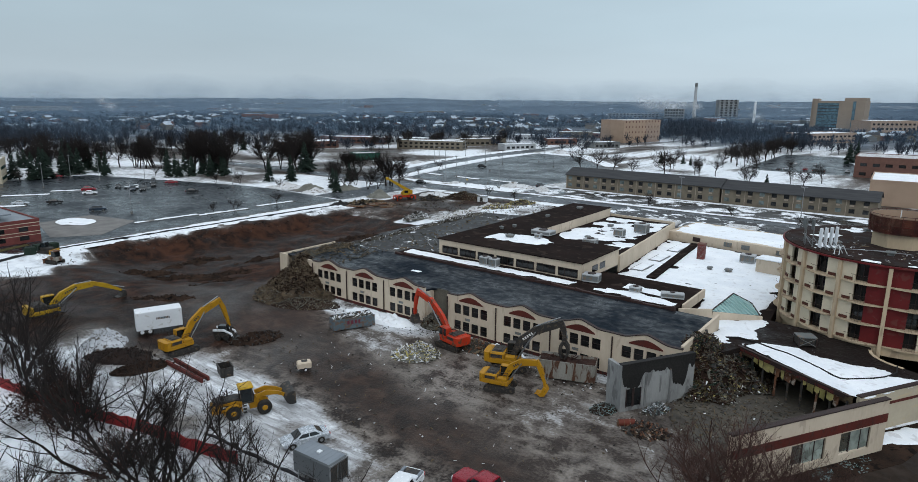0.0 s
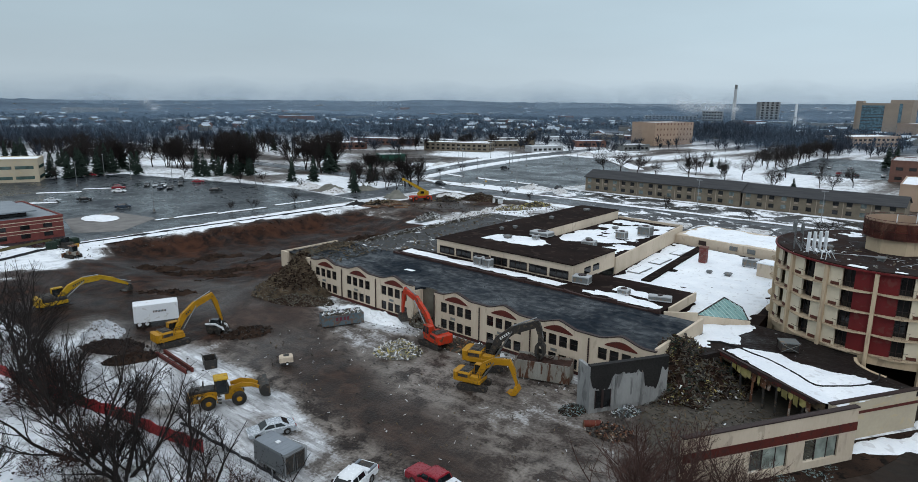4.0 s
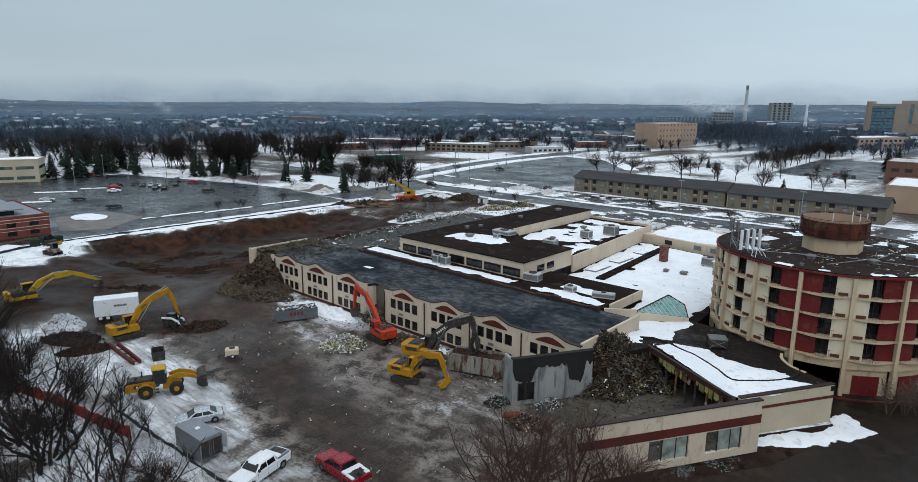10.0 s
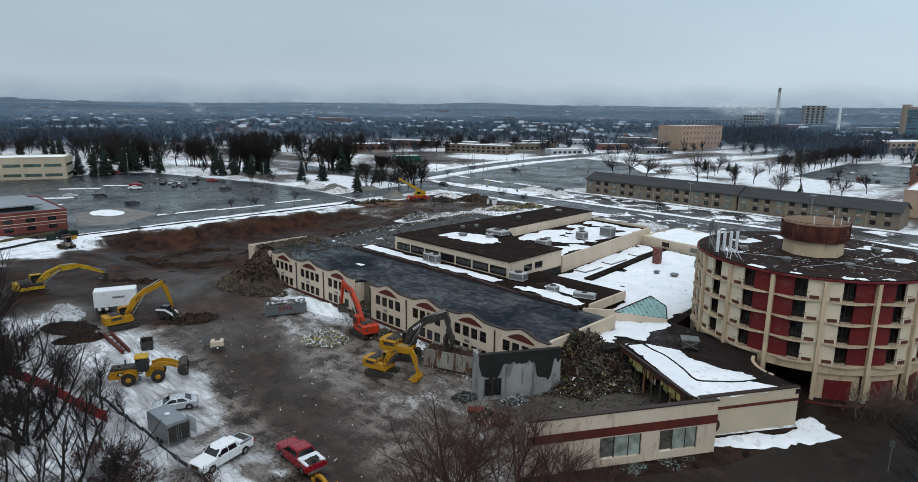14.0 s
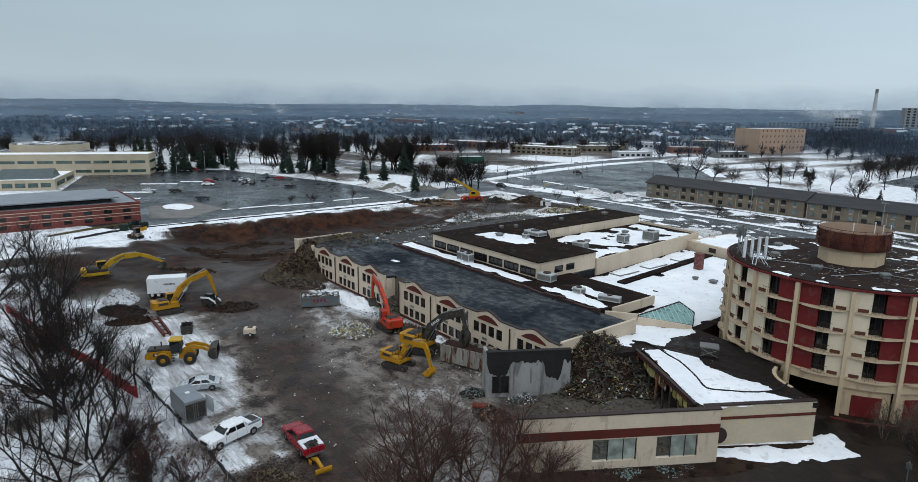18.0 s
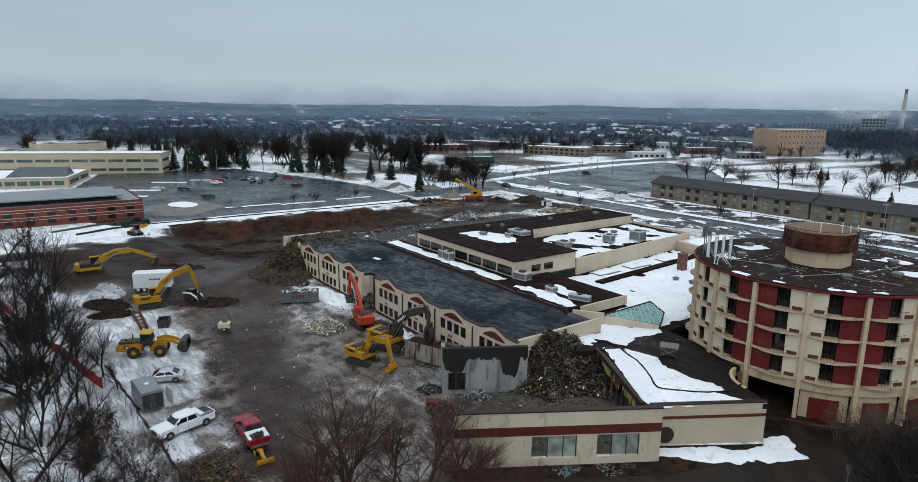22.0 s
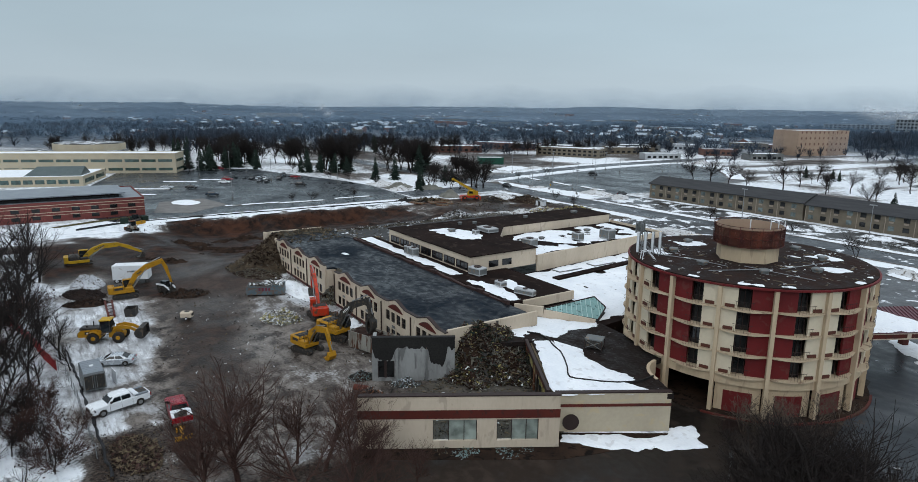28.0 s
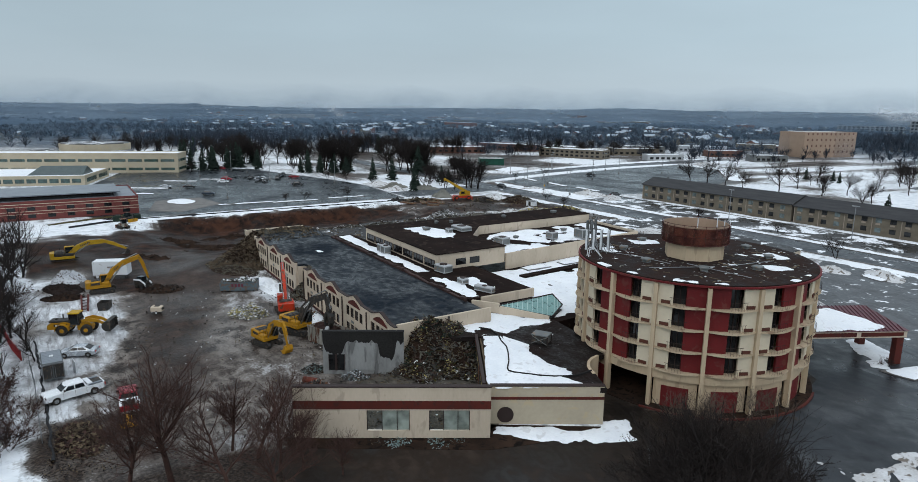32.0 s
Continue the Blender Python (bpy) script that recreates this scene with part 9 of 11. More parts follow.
def segments_mesh(name, segs, mat, thin):
    """One mesh of tapered prisms."""
    verts, faces = [], []
    for p, q, ra, rb, lev in segs:
        n = 6 if lev < 2 else 3
        d = (q - p).normalized()
        u = d.orthogonal().normalized()
        w = d.cross(u)
        b = len(verts)
        for c, r in ((p, max(ra, thin)), (q, max(rb, thin))):
            for i in range(n):
                t = 6.2832 * i / n
                verts.append(c + u * (r * math.cos(t)) + w * (r * math.sin(t)))
        for i in range(n):
            faces.append((b + i, b + (i + 1) % n, b + n + (i + 1) % n, b + n + i))
    me = bpy.data.meshes.new(name)
    me.from_pydata(verts, [], faces)
    me.materials.append(MATS[mat])
    return me


def leaf_mesh(name, centres, rng, n, size, mat):
    verts, faces = [], []
    for _ in range(n):
        c = rng.choice(centres) + Vector((rng.gauss(0, 0.25), rng.gauss(0, 0.25), rng.gauss(0, 0.2)))
        a = Vector((rng.gauss(0, 1), rng.gauss(0, 1), rng.gauss(0, 1))).normalized() * size * rng.uniform(0.5, 1.2)
        b_ = a.orthogonal().normalized() * size * rng.uniform(0.4, 0.8)
        k = len(verts)
        verts += [c - a, c + b_, c + a, c - b_]
        faces.append((k, k + 1, k + 2, k + 3))
    me = bpy.data.meshes.new(name)
    me.from_pydata(verts, [], faces)
    me.materials.append(MATS[mat])
    return me


def tree_model(seed, height, spread, levels, stems, lean, kids, bark, thin, leaves=0, up=0.8, girth=0.022, leaf=0.14):
    rng = random.Random(seed)
    segs = branches(rng, height, spread, levels, stems, lean, kids, up, girth)
    top = max(s[1].z for s in segs)
    k = height / top
    segs = [(p * k, q * k, a, b, l) for p, q, a, b, l in segs]
    wood = segments_mesh("trunk", [s for s in segs if s[4] < 2], bark, thin)
    twigs = segments_mesh("crown", [s for s in segs if s[4] >= 2], bark, thin)
    foliage = leaf_mesh("dead_leaves", [s[1] for s in segs if s[4] >= 2 and s[1].z > height * 0.25], rng, leaves, leaf, "dark_leaves") if leaves else None
    return wood, twigs, foliage


def plant(model, label, x, y, turn, size=1.0, z=0.0, group="bare trees", name="tree"):
    t = thing(name, label, "tree", pose(x, y, z, 0, 0, turn) @ Matrix.Scale(size, 4), group)
    part("trunk", model[0], "", t)
    part("crown", model[1], "", t)
    if len(model) > 2 and model[2]:
        part("dead_leaves", model[2], "", t)
    return t


BIG = [tree_model(100 + i, 12.0, 0.8, 4, 3, 0.75, (1.2, 1.2, 1.0, 0.7), "bark", 0.010, girth=0.026) for i in range(3)]
LEAFY = [tree_model(120 + i, 10.0, 0.75, 4, 2, 0.35, (1.2, 1.3, 1.0, 0.7), "bark", 0.010, leaves=40, girth=0.026) for i in range(2)]
ROUND = [tree_model(140 + i, 9.8, 0.74, 5, 1, 0.1, (2.3, 1.75, 1.5, 1.2, 1.0), "bark_red", 0.008, up=0.82, girth=0.022) for i in range(3)]
DENSE = [tree_model(150 + i, 7.0, 0.85, 4, 5, 0.7, (2, 2, 1.6, 1.0), "bark", 0.014, leaves=7000, leaf=0.05) for i in range(2)]
SLIM = [tree_model(160 + i, 9.0, 0.6, 4, 1, 0.08, (2, 2, 1.2, 1.0), "bark", 0.015) for i in range(2)]
MID = [tree_model(180 + i, 10.0, 0.75, 4, 2, 0.3, (2, 2, 1.3, 0.8), "bark", 0.017) for i in range(3)]
ROW = [tree_model(230 + i, 10.0, 0.78, 5, 1, 0.1, (2.2, 1.7, 1.3, 1.0, 0.7), "bark", 0.018, up=0.8, girth=0.02) for i in range(3)]
SHRUB = [tree_model(190 + i, 2.6, 0.9, 3, 5, 0.6, (2, 1.5, 1.2), "bark_red", 0.012, leaves=60) for i in range(2)]

GIANT = [tree_model(260 + i, 12.0, 0.62, 4, 5, 1.1, (0.8, 1.0, 1.0, 0.6), "bark", 0.010, leaves=220, girth=0.034, up=0.9, leaf=0.12) for i in range(2)]

rng = random.Random(77)
for k, (x, y, s) in enumerate(((-55.0, 21.5, 1.0), (-49.0, 22.4, 0.92))):
    plant(GIANT[k], "great bare tree of many spreading limbs above the snow", x, y, 70 * k, s, -0.4)
for k, (x, y, s) in enumerate(((-51.0, 29.5, 0.72), (-46.4, 30.4, 0.5), (-43.6, 27.2, 0.55), (-64.5, 21.8, 0.7))):
    plant(SLIM[k % 2], "slim bare dark tree by the fence", x, y, 50 * k, s, -0.2)
for k, (x, y, s) in enumerate(((-84.5, 24.2, 0.75), (-79.5, 25.4, 0.7), (-74.0, 25.0, 0.7), (-89.0, 26.2, 0.8), (-94.5, 25.0, 0.8), (-70.0, 24.4, 0.65))):
    plant(LEAFY[k % 2], "bare dark tree with dead leaves in the thicket by the fence", x, y, 70 * k, s, -0.3)
WOODLAND = [(-66.5, 22.4, 1.0), (-76, 22.8, 1.0), (-95, 27.5, 1.0), (-36.5, 22.5, 0.8), (-84, 24, 1.0), (-103, 24, 0.9), (-29.5, 20.5, 0.85),
            (-55, 11, 1.1), (-64, 11, 1.1), (-33, 12, 0.9), (-91, 17, 1.05), (-22.5, 22.0, 0.7), (-112, 25, 1.0), (-72.5, 26.5, 0.75), (-25, 10, 0.8), (-47, 4, 1.0), (-60, 2, 1.0), (-104, 12, 1.1), (-120, 20, 1.1), (-130, 26, 0.9), (-118, 8, 1.1)]
for k, (x, y, s) in enumerate(WOODLAND):
    leafy = k % 3 == 1
    plant((LEAFY if leafy else BIG)[k % (2 if leafy else 3)], "bare dark tree with dead brown leaves" if leafy else "large bare dark tree spreading from several stems", x, y, rng.uniform(0, 360), s * rng.uniform(0.9, 1.08), -0.4)
for k in range(14):
    x, y = rng.uniform(-110, -18), rng.uniform(6, 27)
    plant(SHRUB[k % 2], "low bare reddish brush in snow", x, y, rng.uniform(0, 360), rng.uniform(0.7, 1.5), -0.3, "brush", "shrub")
for k in range(9):
    plant(SHRUB[k % 2], "low bare brush on the slope above the fence", rng.uniform(-78, -50), rng.uniform(17, 26), rng.uniform(0, 360), rng.uniform(0.9, 1.6), -0.2, "brush", "shrub")
for k in range(9):
    plant(SHRUB[k % 2], "low bare brush along the yard fence", rng.uniform(-62, -17), rng.uniform(22, 29.5), rng.uniform(0, 360), rng.uniform(0.7, 1.3), -0.2, "brush", "shrub")
for k in range(15):
    x = rng.uniform(-105, -28)
    plant(SLIM[k % 2], "slim bare sapling at the yard edge", x, rng.uniform(21, 27.5), rng.uniform(0, 360), rng.uniform(0.5, 0.85), -0.2)
for k, (x, y, s) in enumerate(((-9.0, 41.0, 1.3), (-9.4, 48.3, 0.92), (-6.2, 49.4, 0.8), (-8.5, 37.5, 1.0), (-10.6, 52.6, 0.62), (-5.0, 51.2, 0.62), (-2.6, 54.0, 0.48), (-4.0, 44.8, 0.95), (-1.4, 47.6, 0.75), (-11.8, 46.6, 0.75), (-15.0, 53.0, 0.5))):
    plant(ROUND[k % 3], "bare round-crowned tree with fine reddish twigs", x, y, rng.uniform(0, 360), s)
for k, (x, y, s) in enumerate(((20.5, 73.0, 1.45), (17.2, 75.8, 1.25), (23.6, 71.4, 1.3), (20.6, 78.2, 1.15), (16.6, 80.4, 0.95), (22.6, 74.6, 1.0), (14.2, 126.8, 0.4))):
    plant(DENSE[k % 2] if k < 6 else ROUND[k % 3], "dark bare tree in the bed before the tower", x, y, rng.uniform(0, 360), s)
ORNAMENT = [tree_model(280 + i, 4.6, 0.8, 4, 3, 0.45, (1.6, 1.5, 1.2, 0.8), "tan_bark", 0.012, girth=0.02) for i in range(2)]
for k, (x, y, s) in enumerate(((6.9, 86.6, 0.9), (9.4, 88.4, 1.0), (10.4, 92.6, 0.95), (8.2, 87.4, 0.7), (11.2, 97.0, 0.75))):
    plant(ORNAMENT[k % 2], "small bare ornamental tree against the tower base", x, y, 65 * k, s)
for k, (x, y, s) in enumerate(((18.6, 74.4, 0.95), (21.5, 74.8, 0.95))):
    plant(BIG[k % 3], "tall bare tree rising out of the dark bushes", x, y, 80 * k, s)
MIDS = [(-166, 99.7, 0.42), (-165.2, 106, 0.42), (-167, 122, 0.45), (-224.7, 136.7, 0.5), (-217.8, 142.8, 0.6), (-266, 134, 0.55), (-284, 90, 0.6), (-197, 146, 0.4), (-169.7, 165, 0.85), (-167, 167.4, 0.9), (-166, 178, 1.0), (-125.6, 180, 0.55), (-112.6, 177, 0.4),
        (-181, 169.6, 0.8), (-186, 212.6, 0.5), (-193, 235, 0.5), (-136.8, 272, 1.5), (-129, 274, 1.6), (-121.8, 276, 1.5), (-98.9, 278, 1.7), (-86, 286, 1.3), (-82, 297, 1.3), (-60, 262, 1.1), (-66, 282, 1.2), (-50, 290, 1.0), (-104, 300, 1.2), (-70, 320, 1.2), (-58, 330, 1.1), (-40, 300, 1.0), (-112, 330, 1.2), (-73.5, 195, 0.55), (-25.7, 180.0, 0.6), (-48, 194.6, 0.45), (-174, 158, 0.7), (-178, 175, 0.8), (-190, 176, 0.8), (-184, 182, 0.7)]
for x, y, s in MIDS:
    plant((ROW if y > 260 else MID)[int(abs(x)) % 3], "bare grey-brown tree in old snow", x, y, rng.uniform(0, 360), s * rng.uniform(0.75, 1.1), 0, "street trees")
for k in range(26):
    t = k / 25
    x, y = -90 + 6 * math.sin(k) + 4 * t, 346 + 130 * t
    plant(ROW[k % 3], "bare tree in a row along the snowy verge", x + rng.uniform(-3, 3), y, rng.uniform(0, 360), rng.uniform(0.9, 1.3), 0, "street trees")


def conifer_model(seed, h=9.0, r=2.6):
    rng = random.Random(seed)
    verts, faces = [], []
    z = h * 0.08
    while z < h * 0.98:
        rad = r * (1 - z / h) ** 0.85 + 0.1
        for k in range(11):
            a = rng.uniform(0, 6.283)
            L = rad * rng.uniform(0.65, 1.12)
            tip = Vector((math.cos(a) * L, math.sin(a) * L, z - L * rng.uniform(0.05, 0.3)))
            side = Vector((-math.sin(a), math.cos(a), 0)) * L * rng.uniform(0.22, 0.36)
            root = Vector((0, 0, z + 0.25))
            b = len(verts)
            m = root.lerp(tip, 0.6)
            verts += [root, m + side + Vector((0, 0, -0.12)), tip, m - side + Vector((0, 0, -0.12)), m + Vector((0, 0, 0.15))]
            faces += [(b, b + 1, b + 4), (b + 1, b + 2, b + 4), (b + 2, b + 3, b + 4), (b + 3, b, b + 4)]
        z += h * 0.045
    me = bpy.data.meshes.new("crown")
    me.from_pydata(verts, [], faces)
    me.materials.append(MATS["needles"])
    bm = bmesh.new()
    tube(bm, (0, 0, -0.2), (0, 0, h * 0.9), 0.2, 0.04, 7)
    return mesh_of(bm, "trunk", "bark"), me


CON = [conifer_model(300 + i, 9.0, 2.4 + 0.4 * i) for i in range(3)]
for k, (x, y, s) in enumerate(((-214.8, 154.2, 1.15), (-210.4, 161.7, 1.2), (-180.4, 157.5, 0.9), (-254, 158, 1.0), (-254.6, 138.4, 0.9), (-255, 144.4, 1.0), (-258, 135.6, 1.0), (-289, 96, 1.3), (-290, 101, 1.4), (-171.8, 151.7, 0.95), (-123.5, 341, 0.7), (-112.7, 345, 0.6), (-107, 339.5, 0.6), (-54.6, 268, 0.65), (-43, 411, 1.3), (-42.5, 440, 1.3), (-250, 150, 1.1), (-246, 154, 0.9),
                           (-262, 141, 1.1), (-294, 109, 1.3), (-297, 92, 1.2), (-284, 122, 1.2), (-278, 146, 1.2), (-272, 151, 1.1), (-300, 103, 1.4), (-304, 116, 1.5))):
    plant(CON[k % 3], "dark green conifer standing in snow", x, y, rng.uniform(0, 360), s, 0, "conifers", "conifer")

for k, (x, y, s) in enumerate(((-34.5, 25.2, 0.42), (-30.0, 25.6, 0.36), (-25.0, 26.4, 0.3))):
    plant(DENSE[k % 2], "low dark bush full of dead leaves at the yard fence", x, y, 40 * k, s, -0.3, "brush", "shrub")

# belts of tall dark trees beyond the car park and round the stores, each tree on its own
CLUMP = [tree_model(210 + i, 10.0, 0.68, 4, 1 + i % 2, 0.2, (2.4, 2.0, 1.5, 1.1), "bark", 0.022, up=0.85, girth=0.02) for i in range(3)]
rng = random.Random(515)
for (xa, ya), (xb, yb), deep, count, lo, hi, green in (((-300, 111), (-285, 149), 22, 24, 1.25, 1.8, 5), ((-258, 142), (-247, 160), 20, 13, 1.5, 2.0, 4), ((-240, 171), (-225, 193), 22, 15, 1.4, 1.9, 6),
                                                    ((-223, 196), (-206, 202), 8, 8, 0.75, 1.0, 0), ((-342, 108), (-330, 121), 26, 14, 1.0, 1.4, 3), ((-171, 171), (-163, 180), 6, 4, 1.2, 1.6, 0),
                                                    ((-205, 160), (-188, 176), 10, 6, 0.7, 1.1, 3), ((-300, 300), (-262, 402), 34, 22, 0.8, 1.3, 7), ((-372, 196), (-318, 262), 40, 26, 1.0, 1.6, 5), ((-420, 30), (-360, 130), 60, 34, 1.0, 1.5, 4)):
    out_ = Vector((-(yb - ya), xb - xa)).normalized()
    for k in range(count):
        f, d = rng.uniform(0, 1), deep * rng.uniform(0, 1)
        x, y = xa + (xb - xa) * f + out_.x * d + rng.uniform(-2, 2), ya + (yb - ya) * f + out_.y * d + rng.uniform(-2, 2)
        if green and k % green == green - 1:
            plant(CON[k % 3], "dark green conifer in a belt of bare trees", x, y, rng.uniform(0, 360), rng.uniform(lo, hi) * 0.85, 0, "conifers", "conifer")
        else:
            plant(CLUMP[k % 3], "tall bare dark tree with a full twiggy crown", x, y, rng.uniform(0, 360), rng.uniform(lo, hi), 0, "woods")

# slim growth along the slope below the yard fence
rng = random.Random(272)
for k in range(18):
    f = rng.uniform(0, 1)
    x, y = -104 + 88 * f, 23.0 + 4.2 * f + rng.uniform(-2.6, 1.4)
    plant(SLIM[k % 2] if k % 3 else LEAFY[k % 2], "slim bare dark tree in the thicket outside the yard fence", x, y, rng.uniform(0, 360), rng.uniform(0.36, 0.6), -0.3)
for k in range(15):
    f = rng.uniform(0, 1)
    plant(SHRUB[k % 2], "low bare brush in the thicket outside the yard fence", -100 + 84 * f, 22.6 + 5.0 * f + rng.uniform(-2.4, 1.2), rng.uniform(0, 360), rng.uniform(0.6, 1.2), -0.2, "brush", "shrub")
rng = random.Random(404)
for k in range(13):
    x = rng.uniform(-47, -19) if k < 7 else rng.uniform(-84, -47)
    plant((SLIM + LEAFY)[k % 4], "slim bare dark tree on the snowy slope below the fence", x, rng.uniform(12, 24), rng.uniform(0, 360), rng.uniform(0.55, 0.9), -0.4)
for k in range(9):
    x, y = rng.uniform(-128, -42), rng.uniform(262, 400)
    if -90 < x < -28 and 338 < y < 460:
        continue
    plant(ROW[k % 3], "bare grey-brown tree on the snowy field behind the apartments", x, y, rng.uniform(0, 360), rng.uniform(0.5, 0.9), 0, "street trees")

# ---- the town and woods to the horizon ----
def far_trees(name, label, r0, r1, count, mat, seed, hh, ww, shards, dens, size, region=None):
    rng = random.Random(seed)
    verts, faces = [], []
    made = 0
    while made < count:
        r = math.sqrt(rng.uniform(r0 * r0, r1 * r1)) if r1 < 1500 else r0 * (r1 / r0) ** rng.uniform(0, 1)
        a = radians(rng.uniform(78, 186))
        x, y = 10 + r * math.cos(a), 10 + r * math.sin(a)
        if region:
            x, y = rng.uniform(region[0], region[1]), rng.uniform(region[2], region[3])
            if not inside(region[4], x, y):
                continue
        if blocked(x, y) or fbm(x, y, 0.006, 3) < dens + rng.uniform(-0.35, 0.35):
            continue
        made += 1
        h, w = hh * rng.uniform(0.65, 1.25), ww * rng.uniform(0.7, 1.3)
        z = ground_height(x, y) - 0.3
        b = len(verts)
        verts += [Vector((x - size * 0.5, y, z)), Vector((x + size * 0.5, y, z)), Vector((x, y, z + h * 0.8))]
        faces.append((b, b + 1, b + 2))
        for _ in range(shards):
            t, e = rng.uniform(0, 6.283), rng.uniform(0.15, 1.0)
            root = Vector((x, y, z + h * rng.uniform(0.12, 0.5)))
            out = w * math.sqrt(max(0.0, 1 - (1.9 * e - 1.0) ** 2)) * rng.uniform(0.6, 1.05)
            tip = Vector((x + math.cos(t) * out, y + math.sin(t) * out, max(root.z + 0.3, z + h * (0.2 + 0.8 * e))))
            side = Vector((-math.sin(t), math.cos(t), rng.uniform(-0.4, 0.4))) * size * rng.uniform(0.4, 1.0)
            m = root.lerp(tip, 0.65)
            b = len(verts)
            verts += [root, m + side, tip, m - side]
            faces.append((b, b + 1, b + 2, b + 3))
    me = bpy.data.meshes.new(name)
    me.from_pydata(verts, [], faces)
    me.materials.append(MATS[mat])
    tagged(new(name, me), label, "woods", kind="stuff")


far_trees("town_trees", "bare dark trees between the houses of the town", 400, 950, 2300, "hazed_town_wood", 1, 9, 5.2, 38, -0.1, 0.3)
far_trees("back_wood", "dark wood behind the civic building", 1, 2, 330, "hazed_town_wood", 9, 12, 4.5, 40, 0.0, 0.24, (-620, -330, -40, 330, [(-352, -30), (-345, 60), (-318, 118), (-360, 240), (-520, 330), (-610, 150), (-560, -40)]))
far_trees("wood_grove", "thick bare brown-grey wood below the hospital", 1, 2, 520, "hazed_town_wood", 7, 12, 4.5, 44, -2.0, 0.28, (-340, -60, 400, 900, [(-70, 470), (-112, 500), (-165, 560), (-235, 620), (-335, 800), (-280, 880), (-150, 690), (-100, 640)]))
far_trees("distant_woods", "bare winter woods tinted grey-blue for haze, reaching to the hills", 650, 2100, 5200, "hazed_wood", 2, 8, 8, 26, -0.2, 0.7)


def canopy(name, label, r0, r1, rings, mat, height, seed):
    """The roof of a far wood, seen from so far off that single trees merge."""
    verts, faces = [], []
    n = 560
    for i in range(rings + 1):
        r = r0 * (r1 / r0) ** (i / rings)
        for j in range(n + 1):
            a = radians(76 + 112 * j / n)
            x, y = 10 + r * math.cos(a), 10 + r * math.sin(a)
            wood = smooth_step(-0.25, 0.1, fbm(x + seed, y, 0.0035, 4) + 0.12)
            verts.append((x, y, ground_height(x, y) - 0.5 + height * smooth_step(760, 1500, r) * (wood * (0.75 + 0.5 * fbm(x, y, 0.03, 3)) - 0.15 * (1 - wood))))
    for i in range(rings):
        for j in range(n):
            b = i * (n + 1) + j
            faces.append((b, b + 1, b + n + 2, b + n + 1))
    me = bpy.data.meshes.new(name)
    me.from_pydata(verts, [], faces)
    me.materials.append(MATS[mat])
    tagged(new(name, me), label, "woods", kind="stuff")


canopy("horizon_woods", "horizon woods tinted blue-grey for distance haze", 760, 4600, 80, "hazed_far_wood", 9, 40)


def veil_sheet(name, col, density, flat):
    """Stand-in for haze and steam: a sheet that lets most of what is behind it through, thicker in billows and thinning
    out to its edges.
    """
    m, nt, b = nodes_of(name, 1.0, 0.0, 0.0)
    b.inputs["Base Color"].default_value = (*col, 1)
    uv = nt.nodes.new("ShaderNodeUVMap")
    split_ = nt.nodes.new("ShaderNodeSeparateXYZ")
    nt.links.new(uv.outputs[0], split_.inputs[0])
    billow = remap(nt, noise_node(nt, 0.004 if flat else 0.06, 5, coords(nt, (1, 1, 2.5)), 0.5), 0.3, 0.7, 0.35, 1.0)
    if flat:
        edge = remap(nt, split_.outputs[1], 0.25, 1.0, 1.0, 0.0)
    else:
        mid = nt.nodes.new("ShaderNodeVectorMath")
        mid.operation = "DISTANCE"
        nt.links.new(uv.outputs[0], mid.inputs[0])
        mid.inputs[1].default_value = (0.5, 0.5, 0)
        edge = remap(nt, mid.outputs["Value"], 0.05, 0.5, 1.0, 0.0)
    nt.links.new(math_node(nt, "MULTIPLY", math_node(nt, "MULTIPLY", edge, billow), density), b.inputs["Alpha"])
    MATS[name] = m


def uv_mesh(name, verts, faces, uvs, mat):
    me = bpy.data.meshes.new(name)
    me.from_pydata(verts, [], faces)
    layer = me.uv_layers.new(name="UVMap")
    layer.data.foreach_set("uv", [c for f in faces for i in f for c in uvs[i]])
    me.materials.append(MATS[mat])
    return me


veil_sheet("low_mist", (0.36, 0.45, 0.54), 0.5, True)
veil_sheet("valley_haze", (0.15, 0.225, 0.315), 0.34, True)
veil_sheet("steam", (0.86, 0.88, 0.90), 0.5, False)


def haze_sheet(r, z0, z1, mat="low_mist"):
    """An upright translucent sheet that imitates distance haze and low cloud before the hills."""
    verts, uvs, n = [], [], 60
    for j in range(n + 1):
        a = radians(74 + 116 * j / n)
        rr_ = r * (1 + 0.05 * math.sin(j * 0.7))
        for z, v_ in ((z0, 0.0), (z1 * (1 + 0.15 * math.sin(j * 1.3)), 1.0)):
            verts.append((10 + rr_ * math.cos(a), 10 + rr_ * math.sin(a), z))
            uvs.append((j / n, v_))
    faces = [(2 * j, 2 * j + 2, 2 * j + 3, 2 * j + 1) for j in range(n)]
    tagged(new("haze_sheet", uv_mesh("haze_sheet", verts, faces, uvs, mat)), "translucent sheet imitating haze and low cloud before the hills", "low cloud", kind="stuff")


# sheets added at growing distances to imitate aerial haze
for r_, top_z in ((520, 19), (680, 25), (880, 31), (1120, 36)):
    haze_sheet(r_, -3, top_z, "valley_haze")
haze_sheet(1400, 0, 34)
haze_sheet(2900, 5, 120)


